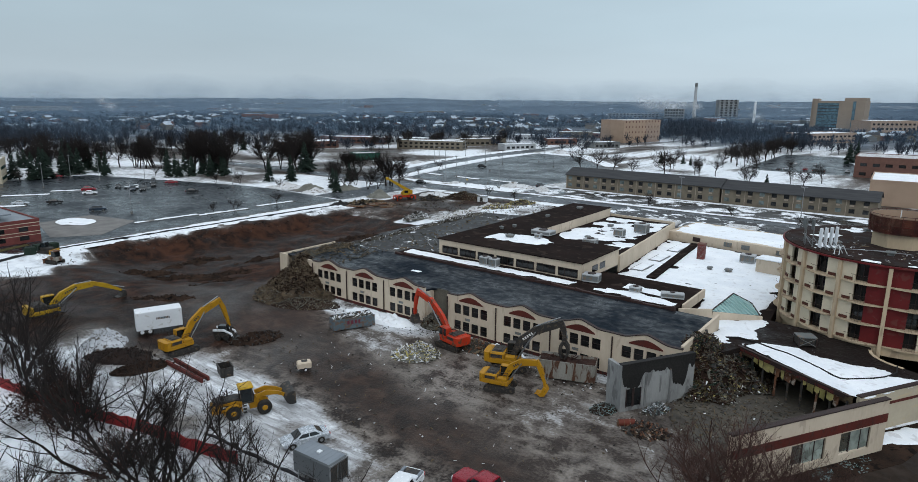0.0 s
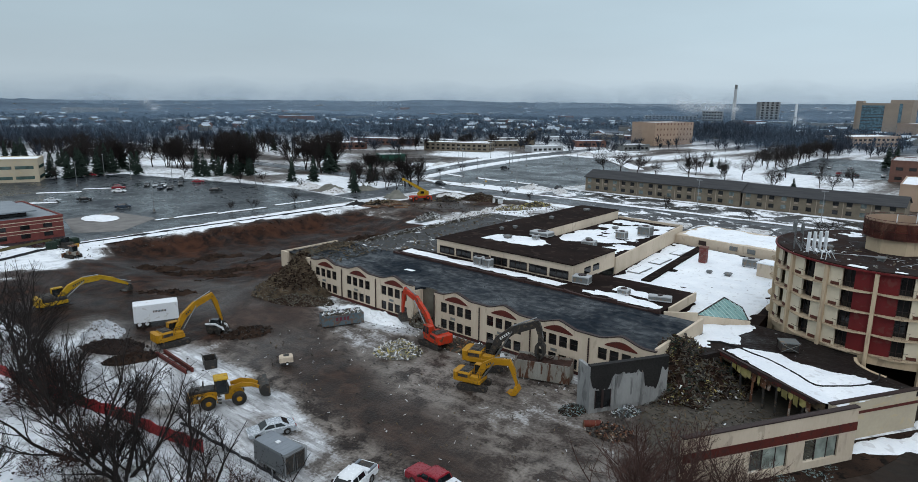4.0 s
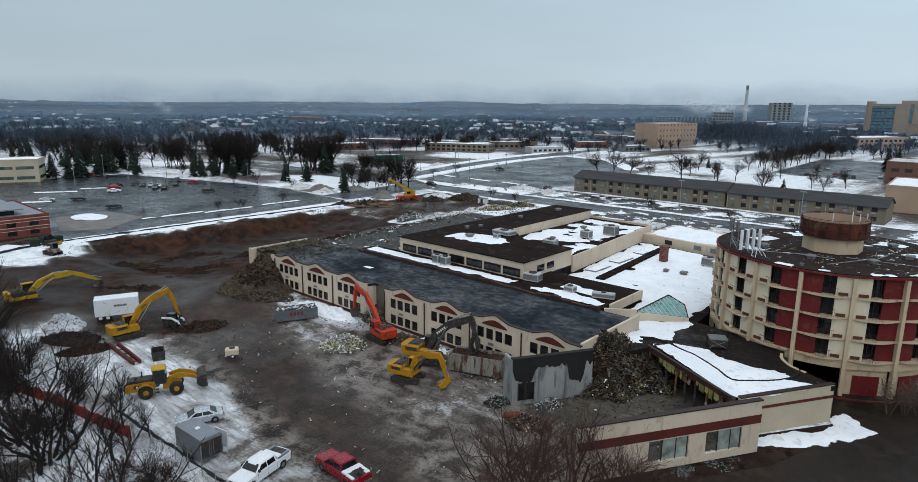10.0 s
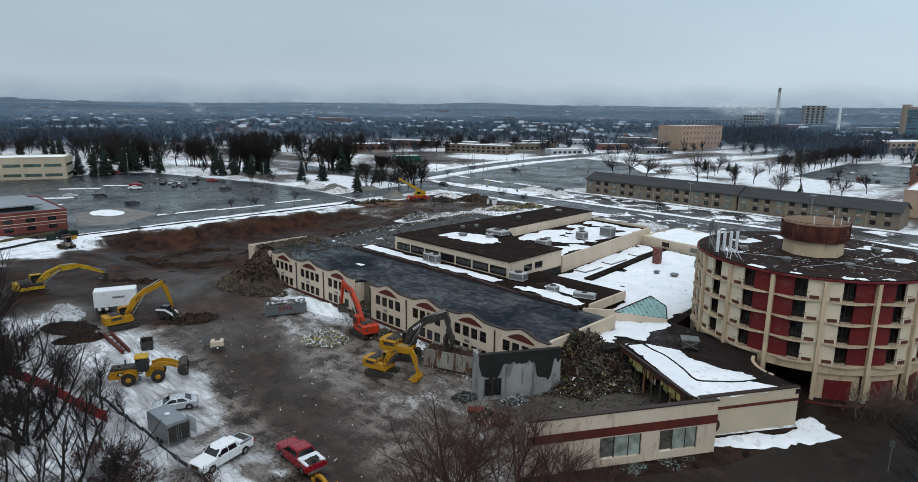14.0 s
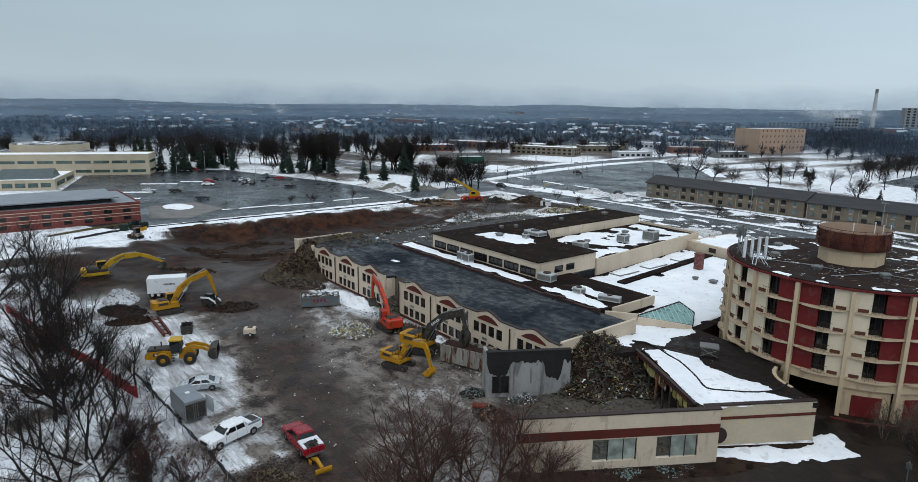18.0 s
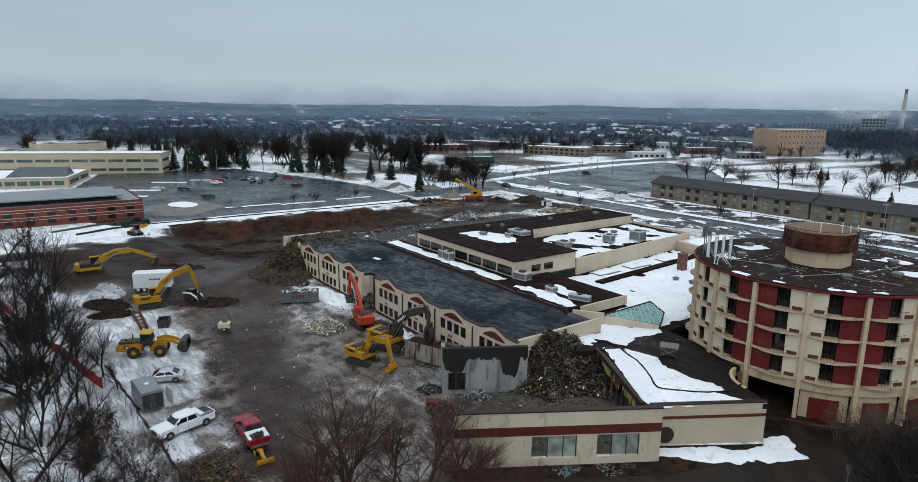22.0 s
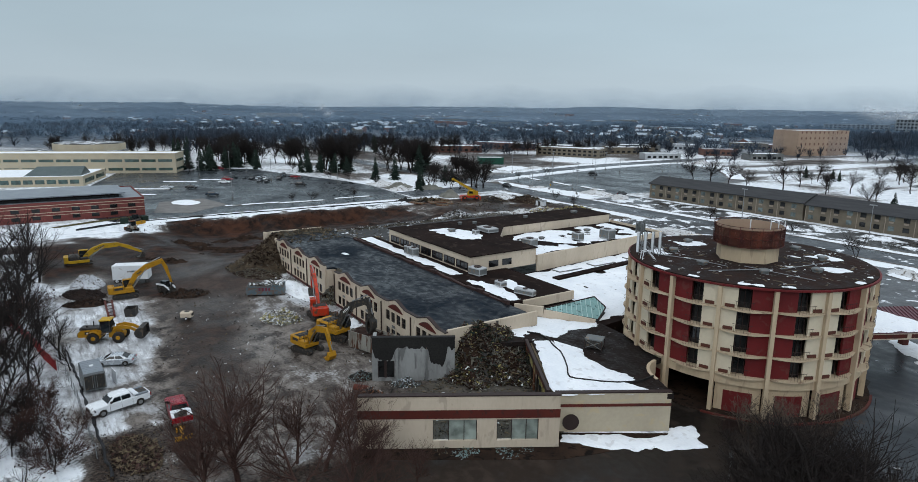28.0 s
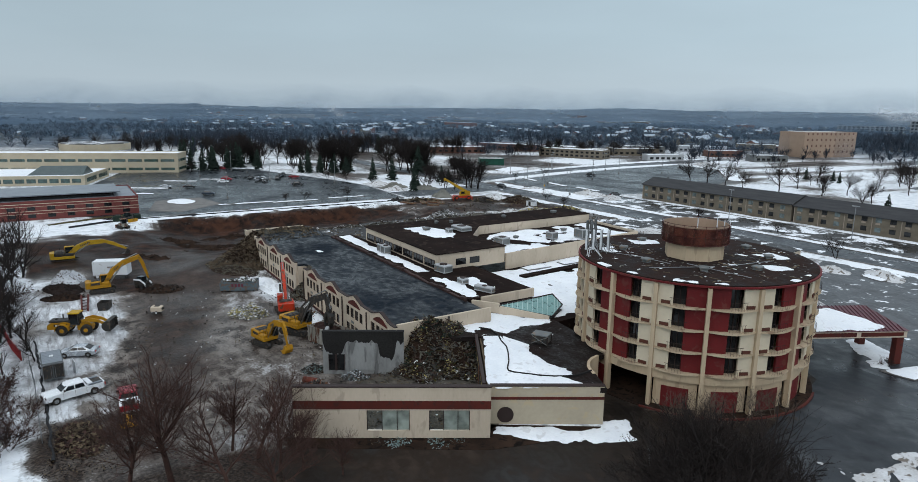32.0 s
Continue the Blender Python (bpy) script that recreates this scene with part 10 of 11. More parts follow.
def steam_plume(x, y, z, puffs):
    """White vapour drifting off, as overlapping flat soft-edged puffs turned to face the camera's side."""
    verts, faces, uvs = [], [], []
    side = Vector((y, -x, 0)).normalized()
    for k, (u, h, w) in enumerate(puffs):
        c = Vector((x, y, z + h)) + side * u + Vector((-x, -y, 0)).normalized() * (k * 1.5)
        b_ = len(verts)
        for sx, sz in ((-1, -1), (1, -1), (1, 1), (-1, 1)):
            verts.append(c + side * (sx * w) + Vector((0, 0, sz * w * 0.7)))
            uvs.append(((sx + 1) / 2, (sz + 1) / 2))
        faces.append((b_, b_ + 1, b_ + 2, b_ + 3))
    tagged(new("steam_plume", uv_mesh("steam_plume", verts, faces, uvs, "steam")), "white steam drifting from the power station", "steam", kind="stuff")


steam_plume(-392, 1150, 22, ((-62, 14, 26), (-44, 4, 24), (-26, 8, 22), (-8, 2, 26), (10, 8, 18), (28, 3, 15)))
steam_plume(-232, 935, 12, ((22, 2, 9), (14, 5, 7)))
steam_plume(-1120, 500, 18, ((0, 0, 14), (-12, 10, 12)))

# snowy clearing and a long pale hall far off among the woods
for cx, cy, rx_, ry_, seed_ in ((-880, 250, 70, 110, 61), (-700, 200, 40, 60, 62), (-540, 170, 40, 60, 63), (-600, 520, 60, 50, 64), (-460, 640, 60, 40, 65), (-800, 700, 90, 60, 66)):
    ring_ = [(cx + rx_ * math.cos(0.42 * i) * (0.8 + 0.3 * math.sin(i * 2.1)), cy + ry_ * math.sin(0.42 * i)) for i in range(15)]
    sheet = snow_sheet(None, ring_, 0.6, 6.0, 0.4, -0.2, seed_, "hazed_snow", "snow_field", True, "snowy clearing among far woods")
    for vert in sheet.data.vertices:
        vert.co.z += ground_height(vert.co.x, vert.co.y)


def far_houses(seed, count):
    """Small gabled houses, too far and too many to count, in three meshes by colour."""
    rng = random.Random(seed)
    bins = {m: bmesh.new() for m in ("hvac", "hazed_snow", "apt_wall", "shingle", "brown_brick")}
    data = {m: ([], []) for m in bins}

    def quad(m, pts):
        v, f = data[m]
        b = len(v)
        v.extend(pts)
        f.append(tuple(range(b, b + len(pts))))

    made = 0
    while made < count:
        r = 640 * (3500 / 640) ** rng.uniform(0, 1)
        a = radians(rng.uniform(78, 186))
        x, y = 10 + r * math.cos(a), 10 + r * math.sin(a)
        if blocked(x, y) or fbm(x + 300, y, 0.004, 3) < -0.15:
            continue
        made += 1
        big = r > 1000 and rng.random() < 0.12
        w, d, h = (rng.uniform(25, 60), rng.uniform(15, 30), rng.uniform(4, 9)) if big else (rng.uniform(9, 14), rng.uniform(7, 9), rng.uniform(3, 5.5))
        m = pose(x, y, ground_height(x, y), 0, 0, rng.choice((0, 90)) + 22 + rng.uniform(-6, 6))
        wall = rng.choice(("hvac", "apt_wall", "hvac", "brown_brick"))
        roof = rng.choice(("hazed_snow", "hazed_snow", "shingle"))
        c = [m @ Vector((sx * w / 2, sy * d / 2, z)) for z in (0, h) for sx, sy in ((-1, -1), (1, -1), (1, 1), (-1, 1))]
        for i in range(4):
            quad(wall, [c[i], c[(i + 1) % 4], c[4 + (i + 1) % 4], c[4 + i]])
        if big:
            quad(roof, c[4:])
        else:
            ra, rb = m @ Vector((-w / 2, 0, h + 2.2)), m @ Vector((w / 2, 0, h + 2.2))
            quad(roof, [c[4], c[5], rb, ra])
            quad(roof, [c[6], c[7], ra, rb])
            quad(wall, [c[5], c[6], rb])
            quad(wall, [c[7], c[4], ra])
    for m in data:
        bins[m].free()
        if data[m][0]:
            me = bpy.data.meshes.new("far_houses")
            me.from_pydata(data[m][0], [], data[m][1])
            me.materials.append(MATS[m])
            tagged(new("far_houses", me), "small far houses with snowy roofs among trees", "houses", kind="stuff")


far_houses(5, 900)

# larger low buildings across the street
plain_block("store", "long low brown store with a snowy roof", -352, 262, 62, 40, 22, 4.2, "brown_brick", 1, 9, 3, roof="snow")
plain_block("motel", "low tan motel with many small windows", -298, 318, 22, 46, 14, 5.5, "apt_wall", 2, 12, 3, roof="snow", wh=1.2)
plain_block("office", "low pale office under a snowy roof", -281, 371, 60, 34, 16, 4.6, "apt_wall", 1, 8, 4, roof="snow", wh=1.3)
plain_block("green_store", "low store with a dark green front", -256, 240, 60, 14, 12, 3.4, "deep_green", 0, 0, 0, roof="dirty_snow")
plain_block("warehouse", "long low brick warehouse under snow", -288, 530, 24, 44, 22, 3.6, "brown_brick", 1, 10, 2, roof="snow")
for bx, by, turn, w, d, h, m_, lab in ((-298, 347, 40, 26, 13, 4.2, "apt_wall", "low tan office with a white snowy roof"), (-345, 350, 25, 34, 15, 4.0, "pale_concrete", "low pale store under snow"), (-301, 405, 50, 30, 14, 4.5, "hvac", "low grey office under snow"), (-291, 454, 35, 36, 14, 4.4, "pale_concrete", "long pale low building under snow"),
                                  (-242, 426, 55, 24, 12, 4.2, "brown_brick", "low brick building under snow"), (-283, 517, 30, 30, 14, 5.0, "apt_wall", "low tan building at the edge of town"), (-236, 357, 62, 24, 10, 3.6, "pale_concrete", "long white low building with many windows"), (-384, 324, 25, 52, 18, 4.4, "brown_brick", "long dark store with a white roof edge"), (-199, 415, 60, 22, 12, 4.0, "hvac", "small grey building behind the car park")):
    plain_block("low_building", lab, bx, by, turn, w, d, h, m_, 1, int(w / 3.5), 3, roof="snow", sill=1.1, wh=1.4, fill=0.6)
plain_block("lab_block", "grey concrete laboratory block with window rows", -405, 1115, 20, 34, 24, 20, "concrete", 4, 7, 4, sill=3, wh=2.6, fill=0.6)
plain_block("lab_block", "grey concrete high-rise block with window rows", -350, 1248, 30, 34, 24, 37, "concrete", 8, 4, 3, sill=3, wh=2.8, fill=0.5)
# grey panes and dulled roof imitate haze over this far hall
plain_block("long_hall", "long pale three-storey hall among far woods", -1417, 450, 70, 100, 22, 14, "concrete", 3, 12, 3, roof="hazed_snow", win="hvac", sill=2, wh=2.0)
plain_block("dormitory", "long low grey institutional block", -505, 1105, 20, 90, 20, 11, "concrete", 3, 14, 3, sill=2, wh=2.2)
plain_block("clinic", "tan low clinic building with white roof", -90, 590, 62, 55, 25, 8, "tan_brick", 2, 10, 3, roof="snow", wh=1.6)
plain_block("clinic", "tan low clinic building behind the tower", -68, 792, 46, 55, 28, 15, "tan_brick", 3, 10, 4, roof="snow", wh=2.0)
stack = thing("slim_chimney", "slim white far chimney", "chimney", pose(-219, 951, 0))
bm = bmesh.new()
tube(bm, (0, 0, 0), (0, 0, 34), 2.2, 1.4, 12)
part("shaft", bm, "white_panel", stack)

lib = plain_block("library_wing", "low yellow stone wing with a broad snowy roof", -262, 0, 72, 46, 34, 3.4, "yellow_stucco", 1, 11, 2, roof="snow", win="green_glass", sill=1.0, wh=1.6, fill=0.8)
bm = bmesh.new()
v = [(24, 5, 3.6), (44, 5, 3.6), (44, 19, 3.6), (24, 19, 3.6), (27, 12, 6.8), (44, 12, 6.8)]
for f in ((0, 1, 5, 4), (1, 2, 5), (2, 3, 4, 5), (3, 0, 4)):
    face(bm, [v[i] for i in f])
part("skylight_gable", bm, "grey_green", lib, "dark grey-green glazed gable")

# right-hand car park with cars
paved("clinic_parking", [(-82, 348), (-70, 340), (-32, 342), (-38, 396), (-50, 456), (-84, 456)], "wet_asphalt", "wet asphalt car park behind the apartments", category="parking lot")
for k, (x, y) in enumerate(((-65.3, 345.1), (-63.3, 350.4), (-65.1, 384.2), (-55.2, 354.2), (-50.6, 349.6), (-46.8, 349.5), (-55.6, 386.6), (-37.4, 358.0))):
    car("car", "parked car on wet asphalt behind the apartments", x, y, 90 + 5 * (k % 3), ("car_black", "car_silver", "car_white", "car_red", "car_black")[k % 5])

# ---- car park, street furniture and fences ----
for x, y, yaw, paint, tall, lab in ((-219.8, 78.2, 60, "car_black", 0.0, "black sedan in the wet car park"), (-195.2, 80.4, 65, "car_blue", 0.3, "dark blue utility vehicle in the wet car park"), (-240, 96.6, 60, "car_red", 0.3, "dark red van in the wet car park"),
                                    (-231.3, 93.3, 60, "car_white", 0.0, "white sedan in the wet car park"), (-241.3, 107.3, -30, "car_black", 0.0, "dark car in a row of parked cars"), (-238.2, 109.2, -30, "car_silver", 0.0, "silver car in a row of parked cars"), (-235.0, 110.8, -30, "car_white", 0.0, "white car in a row of parked cars"),
                                    (-230.5, 107.6, -30, "car_blue", 0.3, "dark blue utility vehicle in a row of cars"), (-227.4, 109.6, -30, "car_black", 0.0, "black car in a row of parked cars"), (-235.3, 117.5, -30, "car_black", 0.3, "black utility vehicle behind the row"), (-246.2, 123, -30, "car_black", 0.3, "black utility vehicle by the verge"),
                                    (-243, 121, -30, "car_blue", 0.3, "dark utility vehicle by the verge"), (-237.3, 125.6, 60, "car_red", 0.0, "red car by the snowy verge"), (-208.8, 117.8, 60, "car_black", 0.3, "dark utility vehicle alone on wet asphalt"), (-289.9, 104.6, 60, "car_red", 0.3, "red van under the trees"),
                                    (-183.2, 257.2, 20, "car_black", 0.3, "dark pickup-like car in the far lot"), (-123.5, 212.0, 100, "car_black", 0.3, "black utility vehicle beside the apartments"), (-223.9, 70.1, 60, "car_silver", 0.0, "silver car by the lot edge")):
    car("car", lab, x, y, yaw, paint, tall)


def lamp_post(x, y, h=9.0, arms=1):
    p = thing("street_lamp", "tall grey car park lamp post", "street lamp", pose(x, y, 0.05), "lamp posts")
    bm = bmesh.new()
    tube(bm, (0, 0, 0), (0, 0, 0.8), 0.32, n=10)
    part("base", bm, "kerb", p)
    bm = bmesh.new()
    tube(bm, (0, 0, 0.8), (0, 0, h), 0.11, 0.07, 8)
    part("pole", bm, "pole_grey", p)
    bm = bmesh.new()
    box(bm, -0.8, 0.8, -0.18, 0.18, h, h + 0.2)
    part("lamp_head", bm, "pole_grey", p)


for x, y in ((-287.4, 109.2), (-268.2, 112.3), (-259.8, 89.3), (-182.8, 84.2), (-232.5, 113.1), (-208.8, 133.8), (-159.8, 197.2), (-134.3, 199), (-199.4, 282.8), (-149, 198.2), (-170, 245), (-205, 250)):
    lamp_post(x, y)


def island(pts, label="kerbed traffic island under snow"):
    c = thing("traffic_island", label, "traffic island", kind="structure")
    bm = bmesh.new()
    prism(bm, pts, 0.0, 0.2)
    part("kerb", bm, "kerb", c)
    snow_sheet(c, pts, 0.2, 0.6, 0.2, -0.2, pts[0][0])


def strip(x, y, L, w, yaw):
    c, s = math.cos(radians(yaw)), math.sin(radians(yaw))
    return [(x + a * c - b * s, y + a * s + b * c) for a, b in ((-L / 2, -w / 2), (L / 2, -w / 2), (L / 2, w / 2), (-L / 2, w / 2))]


for x, y, L, w, yaw in ((-168.4, 87, 18, 1.6, 88), (-166.0, 103, 16, 1.8, 88), (-167.2, 122, 14, 1.6, 88), (-245.6, 92.6, 12, 2, 60), (-244.7, 78.5, 14, 2, 60), (-182.5, 218.4, 12, 2.2, -10), (-162.4, 217, 14, 2.2, -8), (-143.6, 217, 14, 2.2, -5), (-226, 62, 20, 2.4, 60), (-212, 55, 20, 2.4, 60)):
    island(strip(x, y, L, w, yaw))
island([(-182 + 6.5 * math.cos(a), 69 + 4.5 * math.sin(a)) for a in [2 * math.pi * i / 20 for i in range(20)]], "round kerbed island under snow")
paved("plaza", [(-166, 57), (-160, 66), (-172, 80), (-190, 76), (-188, 62)], "kerb", "pale concrete plaza before the brick building", z=0.09, category="pavement")
bm = bmesh.new()
prism(bm, [(-11.4, 51.6), (-9.4, 51.3), (0.7, 67.4), (2.0, 71.6), (3.4, 77.6), (3.0, 80.0), (-3.4, 70.2), (-1.2, 68.6)], -0.2, 0.075)
solid("planting_bed", bm, "dirt", "bare brown earth bed along the foot of the annex", "bed", kind="structure")
bm = bmesh.new()
rr = random.Random(5)
for i in range(11):
    for j in range(9):
        x, y = -176 - i * 8.0, 78 + j * 6.5 + i * 1.5
        if rr.random() < 0.6 and -285 < x and y < 138 - (x + 200) * -0.0:
            beam(bm, (x, y, 0.068), (x - 4.6, y, 0.068), 0.14, 0.004)
solid("bay_lines", bm, "marking", "worn white parking bay lines on asphalt", "road marking", kind="stuff")

# kerbs and snowy verges along the lot and the road
for a, b in (((-154, 46), (-157, 140)), ((-330, ROAD_Y0), (-172, ROAD_Y0)), ((-158, ROAD_Y0), (60, ROAD_Y0)), ((-330, ROAD_Y1), (60, ROAD_Y1)), ((-122, 213), (60, 213)), ((-122, 196), (60, 196))):
    bm = bmesh.new()
    beam(bm, (a[0], a[1], 0.07), (b[0], b[1], 0.07), 0.25, 0.28)
    solid("kerb", bm, "kerb", "pale concrete kerb", "kerb", kind="structure")
for pts, keep, seed in (([(-153.6, 46), (-148.5, 46), (-147.5, 90), (-148, 134), (-156, 138), (-155.4, 90)], -0.15, 1), ([(-170, ROAD_Y1 + 0.3), (-122, ROAD_Y1 + 0.3), (-122, 200), (-186, 199)], -0.3, 2), ([(-120, ROAD_Y1 + 0.3), (58, ROAD_Y1 + 0.3), (58, 195.7), (-120, 195.7)], 0.1, 3),
                         ([(-150, 176), (40, 174), (40, 180.6), (-156, 180.6)], 0.3, 4), ([(-115, 213.4), (58, 213.4), (58, 216.6), (-115, 216.6)], 0.2, 5),
                         ([(-2.6, 70.6), (-1.6, 69.4), (0.9, 71.6), (3.0, 73.4), (4.7, 75.8), (5.6, 78.0), (6.9, 80.8), (5.4, 82.8), (3.4, 84.0), (2.7, 82.2), (2.2, 80.6), (0.4, 75.6)], 0.3, 6), ([(2.6, 127.8), (3.4, 131.2), (9.4, 128.2), (11.2, 121.8), (9.6, 120.8)], -0.1, 8), ([(17.6, 92.2), (20.6, 95.4), (21.6, 103.0), (32, 106), (36, 96), (25, 91)], 0.5, 9),
                         ([(3.2, 60.6), (12.5, 66.4), (11.0, 68.5), (7.0, 67.0)], 0.0, 10)):
    snow_sheet(None, pts, 0.09, 0.6 if seed < 6 else 0.2, 0.16, keep, seed, "dirty_snow" if seed in (9, 10) else "snow", "snow_verge", True, "ragged white snow along the pavement edge")

bm = bmesh.new()
pts = [(-146.0, 36), (-150.6, 46), (-151.4, 60), (-151.0, 80), (-150.6, 100), (-150.2, 118), (-149.6, 133), (-143.5, 140)]
rings = []
for (xa, ya), (xb, yb) in zip(pts, pts[1:]):
    for i in range(8):
        x, y = xa + (xb - xa) * i / 8, ya + (yb - ya) * i / 8
        rings.append([bm.verts.new((x + dx + 0.2 * fbm(x, y, 0.5, 2), y, z + 0.15 * fbm(y, x, 0.4, 2) * (z > 0.1))) for dx, z in ((-0.05, -0.1), (-0.05, 0.5), (0.05, 0.5), (0.05, -0.1))])
for a, b in zip(rings, rings[1:]):
    for i in range(3):
        bm.faces.new((a[i], a[i + 1], b[i + 1], b[i]))
solid("silt_fence", bm, "silt_fence", "low black silt fence along the dig", "fence")


def net_fence(name, label, pts, h, mat, post_mat, gap=2.0, sag=0.1, seed=0, wire=0.03):
    f = thing(name, label, "fence")
    rng = random.Random(seed)
    for (xa, ya), (xb, yb) in zip(pts, pts[1:]):
        L = math.hypot(xb - xa, yb - ya)
        n = max(1, round(L / gap))
        for i in range(n):
            p, q = Vector((xa + (xb - xa) * i / n, ya + (yb - ya) * i / n, ground_height(xa, ya))), Vector((xa + (xb - xa) * (i + 1) / n, ya + (yb - ya) * (i + 1) / n, ground_height(xb, yb)))
            bm = bmesh.new()
            tube(bm, p, p + Vector((rng.uniform(-0.06, 0.06), rng.uniform(-0.06, 0.06), h + 0.1)), 0.04, n=6)
            part("post", bm, post_mat, f)
            bm = bmesh.new()
            rows = 5
            for k in range(rows + 1):
                z = h * (0.04 + 0.94 * k / rows)
                m = p.lerp(q, 0.5) + Vector((0, 0, z - sag * rng.uniform(0.3, 1.3) * k / rows))
                beam(bm, p + Vector((0, 0, z)), m, wire, wire * 3)
                beam(bm, m, q + Vector((0, 0, z)), wire, wire * 3)
            for k in range(7):
                u = (k + 0.5) / 7
                c = p.lerp(q, u)
                beam(bm, c + Vector((0, 0, 0.04)), c + Vector((0, 0, h - sag * 0.5)), wire * 3, wire)
            part("netting", bm, mat, f)


net_fence("safety_fence", "sagging orange-red plastic safety fence in snow", [(-92, 19.6), (-86.9, 20.8), (-77, 22.4), (-68.2, 24.3), (-59.8, 26.5), (-52.4, 27.8), (-47.5, 29.0)], 1.3, "orange_fence", "bark", 2.2, 0.3, 3, 0.075)
net_fence("chain_fence", "black chain-link fence with drifted debris along the yard", [(-49.5, 28.6), (-45, 29.9), (-36, 30.7), (-27, 31.2), (-20, 31.6)], 1.5, "silt_fence", "pole_grey", 2.4, 0.1, 4, 0.004)

bm = bmesh.new()
rr = random.Random(9)
pts = [(-54.5, 30.2), (-45, 30.9), (-36, 31.4), (-27, 31.9), (-17, 32.4)]
rings = []
for (xa, ya), (xb, yb) in zip(pts, pts[1:]):
    for i in range(9):
        c, w, h = Vector((xa + (xb - xa) * i / 9, ya + (yb - ya) * i / 9 + rr.uniform(-0.12, 0.12), 0)), rr.uniform(0.08, 0.2), rr.uniform(0.15, 0.4)
        rings.append([bm.verts.new(c + Vector((0, dy, dz))) for dy, dz in ((-w, -0.05), (-w * 0.8, h * 0.7), (0.02, h), (w * 0.8, h * 0.6), (w, -0.05))])
for a, b in zip(rings, rings[1:]):
    for i in range(4):
        bm.faces.new((a[i], a[i + 1], b[i + 1], b[i]))
solid("silt_sock", bm, "silt_fence", "black silt sock lying along the yard fence", "silt sock")

# roof and bands of the brick building, rotunda of the civic building
for z0, z1 in ((1.75, 1.85), (2.45, 2.6), (3.75, 3.85), (4.45, 4.62)):
    bm = bmesh.new()
    box(bm, -0.06, 44.06, -0.06, -0.004, z0, z1)
    part("band", bm, "stucco", brick)
bm = bmesh.new()
box(bm, 4, 38, 5, 22, 5.1, 6.3)
part("upper_storey", bm, "dark_glass", brick)
bm = bmesh.new()
box(bm, 2.4, 39.6, 3, 24, 6.3, 6.6)
part("upper_roof", bm, "grey_metal", brick)
bm = bmesh.new()
tube(bm, (39, 38, 6.0), (39, 38, 11.8), 16.5, 16.5, 36)
part("rotunda", bm, "yellow_stucco", civic)
bm = bmesh.new()
tube(bm, (39, 38, 11.8), (39, 38, 12.1), 15.9, 15.9, 36)
part("rotunda_roof", bm, "snowy_deck", civic)

bm = bmesh.new()
tube(bm, (36, 26, 0), (36, 26, 8.3), 25, 25, 40)
part("middle_tier", bm, "yellow_stucco", civic)
bm = bmesh.new()
tube(bm, (36, 26, 4.9), (36, 26, 6.3), 25.1, 25.1, 40)
part("window_band", bm, "green_glass", civic)
bm = bmesh.new()
tube(bm, (36, 26, 8.3), (36, 26, 8.6), 24.4, 24.4, 40)
part("tier_roof", bm, "snowy_deck", civic)

# transformer boxes, small dozer and withered lawn strip beside the brick building
for x, y in ((-150.6, 47.6), (-151.4, 50.4)):
    g = thing("transformer_box", "dark green steel transformer box in snow", "utility box", pose(x, y, 0, 0, 0, 80), "utility boxes")
    bm = bmesh.new()
    bevel_box(bm, -1.0, 1.0, -0.8, 0.8, 0.15, 1.7, 0.1)
    part("housing", bm, "needles", g)
    bm = bmesh.new()
    box(bm, -1.15, 1.15, -0.95, 0.95, -0.1, 0.15)
    part("plinth", bm, "kerb", g)
    bm = bmesh.new()
    box(bm, -0.02, 0.02, -0.83, -0.803, 0.2, 1.55)
    part("door_joint", bm, "dark_trim", g)
dz = thing("small_dozer", "small tan compact dozer standing in the snow", "dozer", pose(-139.4, 48.2, 0, 0, 0, 200))
bm = bmesh.new()
bevel_box(bm, -1.3, 1.3, -0.7, 0.7, 0.6, 1.4, 0.15)
part("body", bm, "tan_dumpster", dz)
bm = bmesh.new()
bevel_box(bm, -0.9, 0.3, -0.6, 0.6, 1.4, 2.5, 0.1)
part("cab", bm, "car_glass", dz)
bm = bmesh.new()
box(bm, -1.0, 0.4, -0.68, 0.68, 2.5, 2.62)
part("cab_roof", bm, "rust", dz)
for s_ in (-0.95, 0.95):
    bm = bmesh.new()
    bevel_box(bm, -1.4, 1.4, s_ - 0.25, s_ + 0.25, 0.0, 0.75, 0.2)
    part("track", bm, "rubber", dz)
bm = bmesh.new()
box(bm, 1.6, 1.75, -1.3, 1.3, 0.05, 0.95)
box(bm, 1.25, 1.6, -0.5, -0.3, 0.4, 0.6)
box(bm, 1.25, 1.6, 0.3, 0.5, 0.4, 0.6)
part("blade", bm, "rust", dz)
bm = bmesh.new()
prism(bm, [(-154.2, 31.0), (-152.6, 31.6), (-158.8, 46.0), (-160.6, 51.0), (-162.6, 50.8), (-160.0, 42.0)], -0.2, 0.1)
solid("lawn_strip", bm, "withered_grass", "withered olive lawn strip beside the brick building", "lawn", kind="structure")

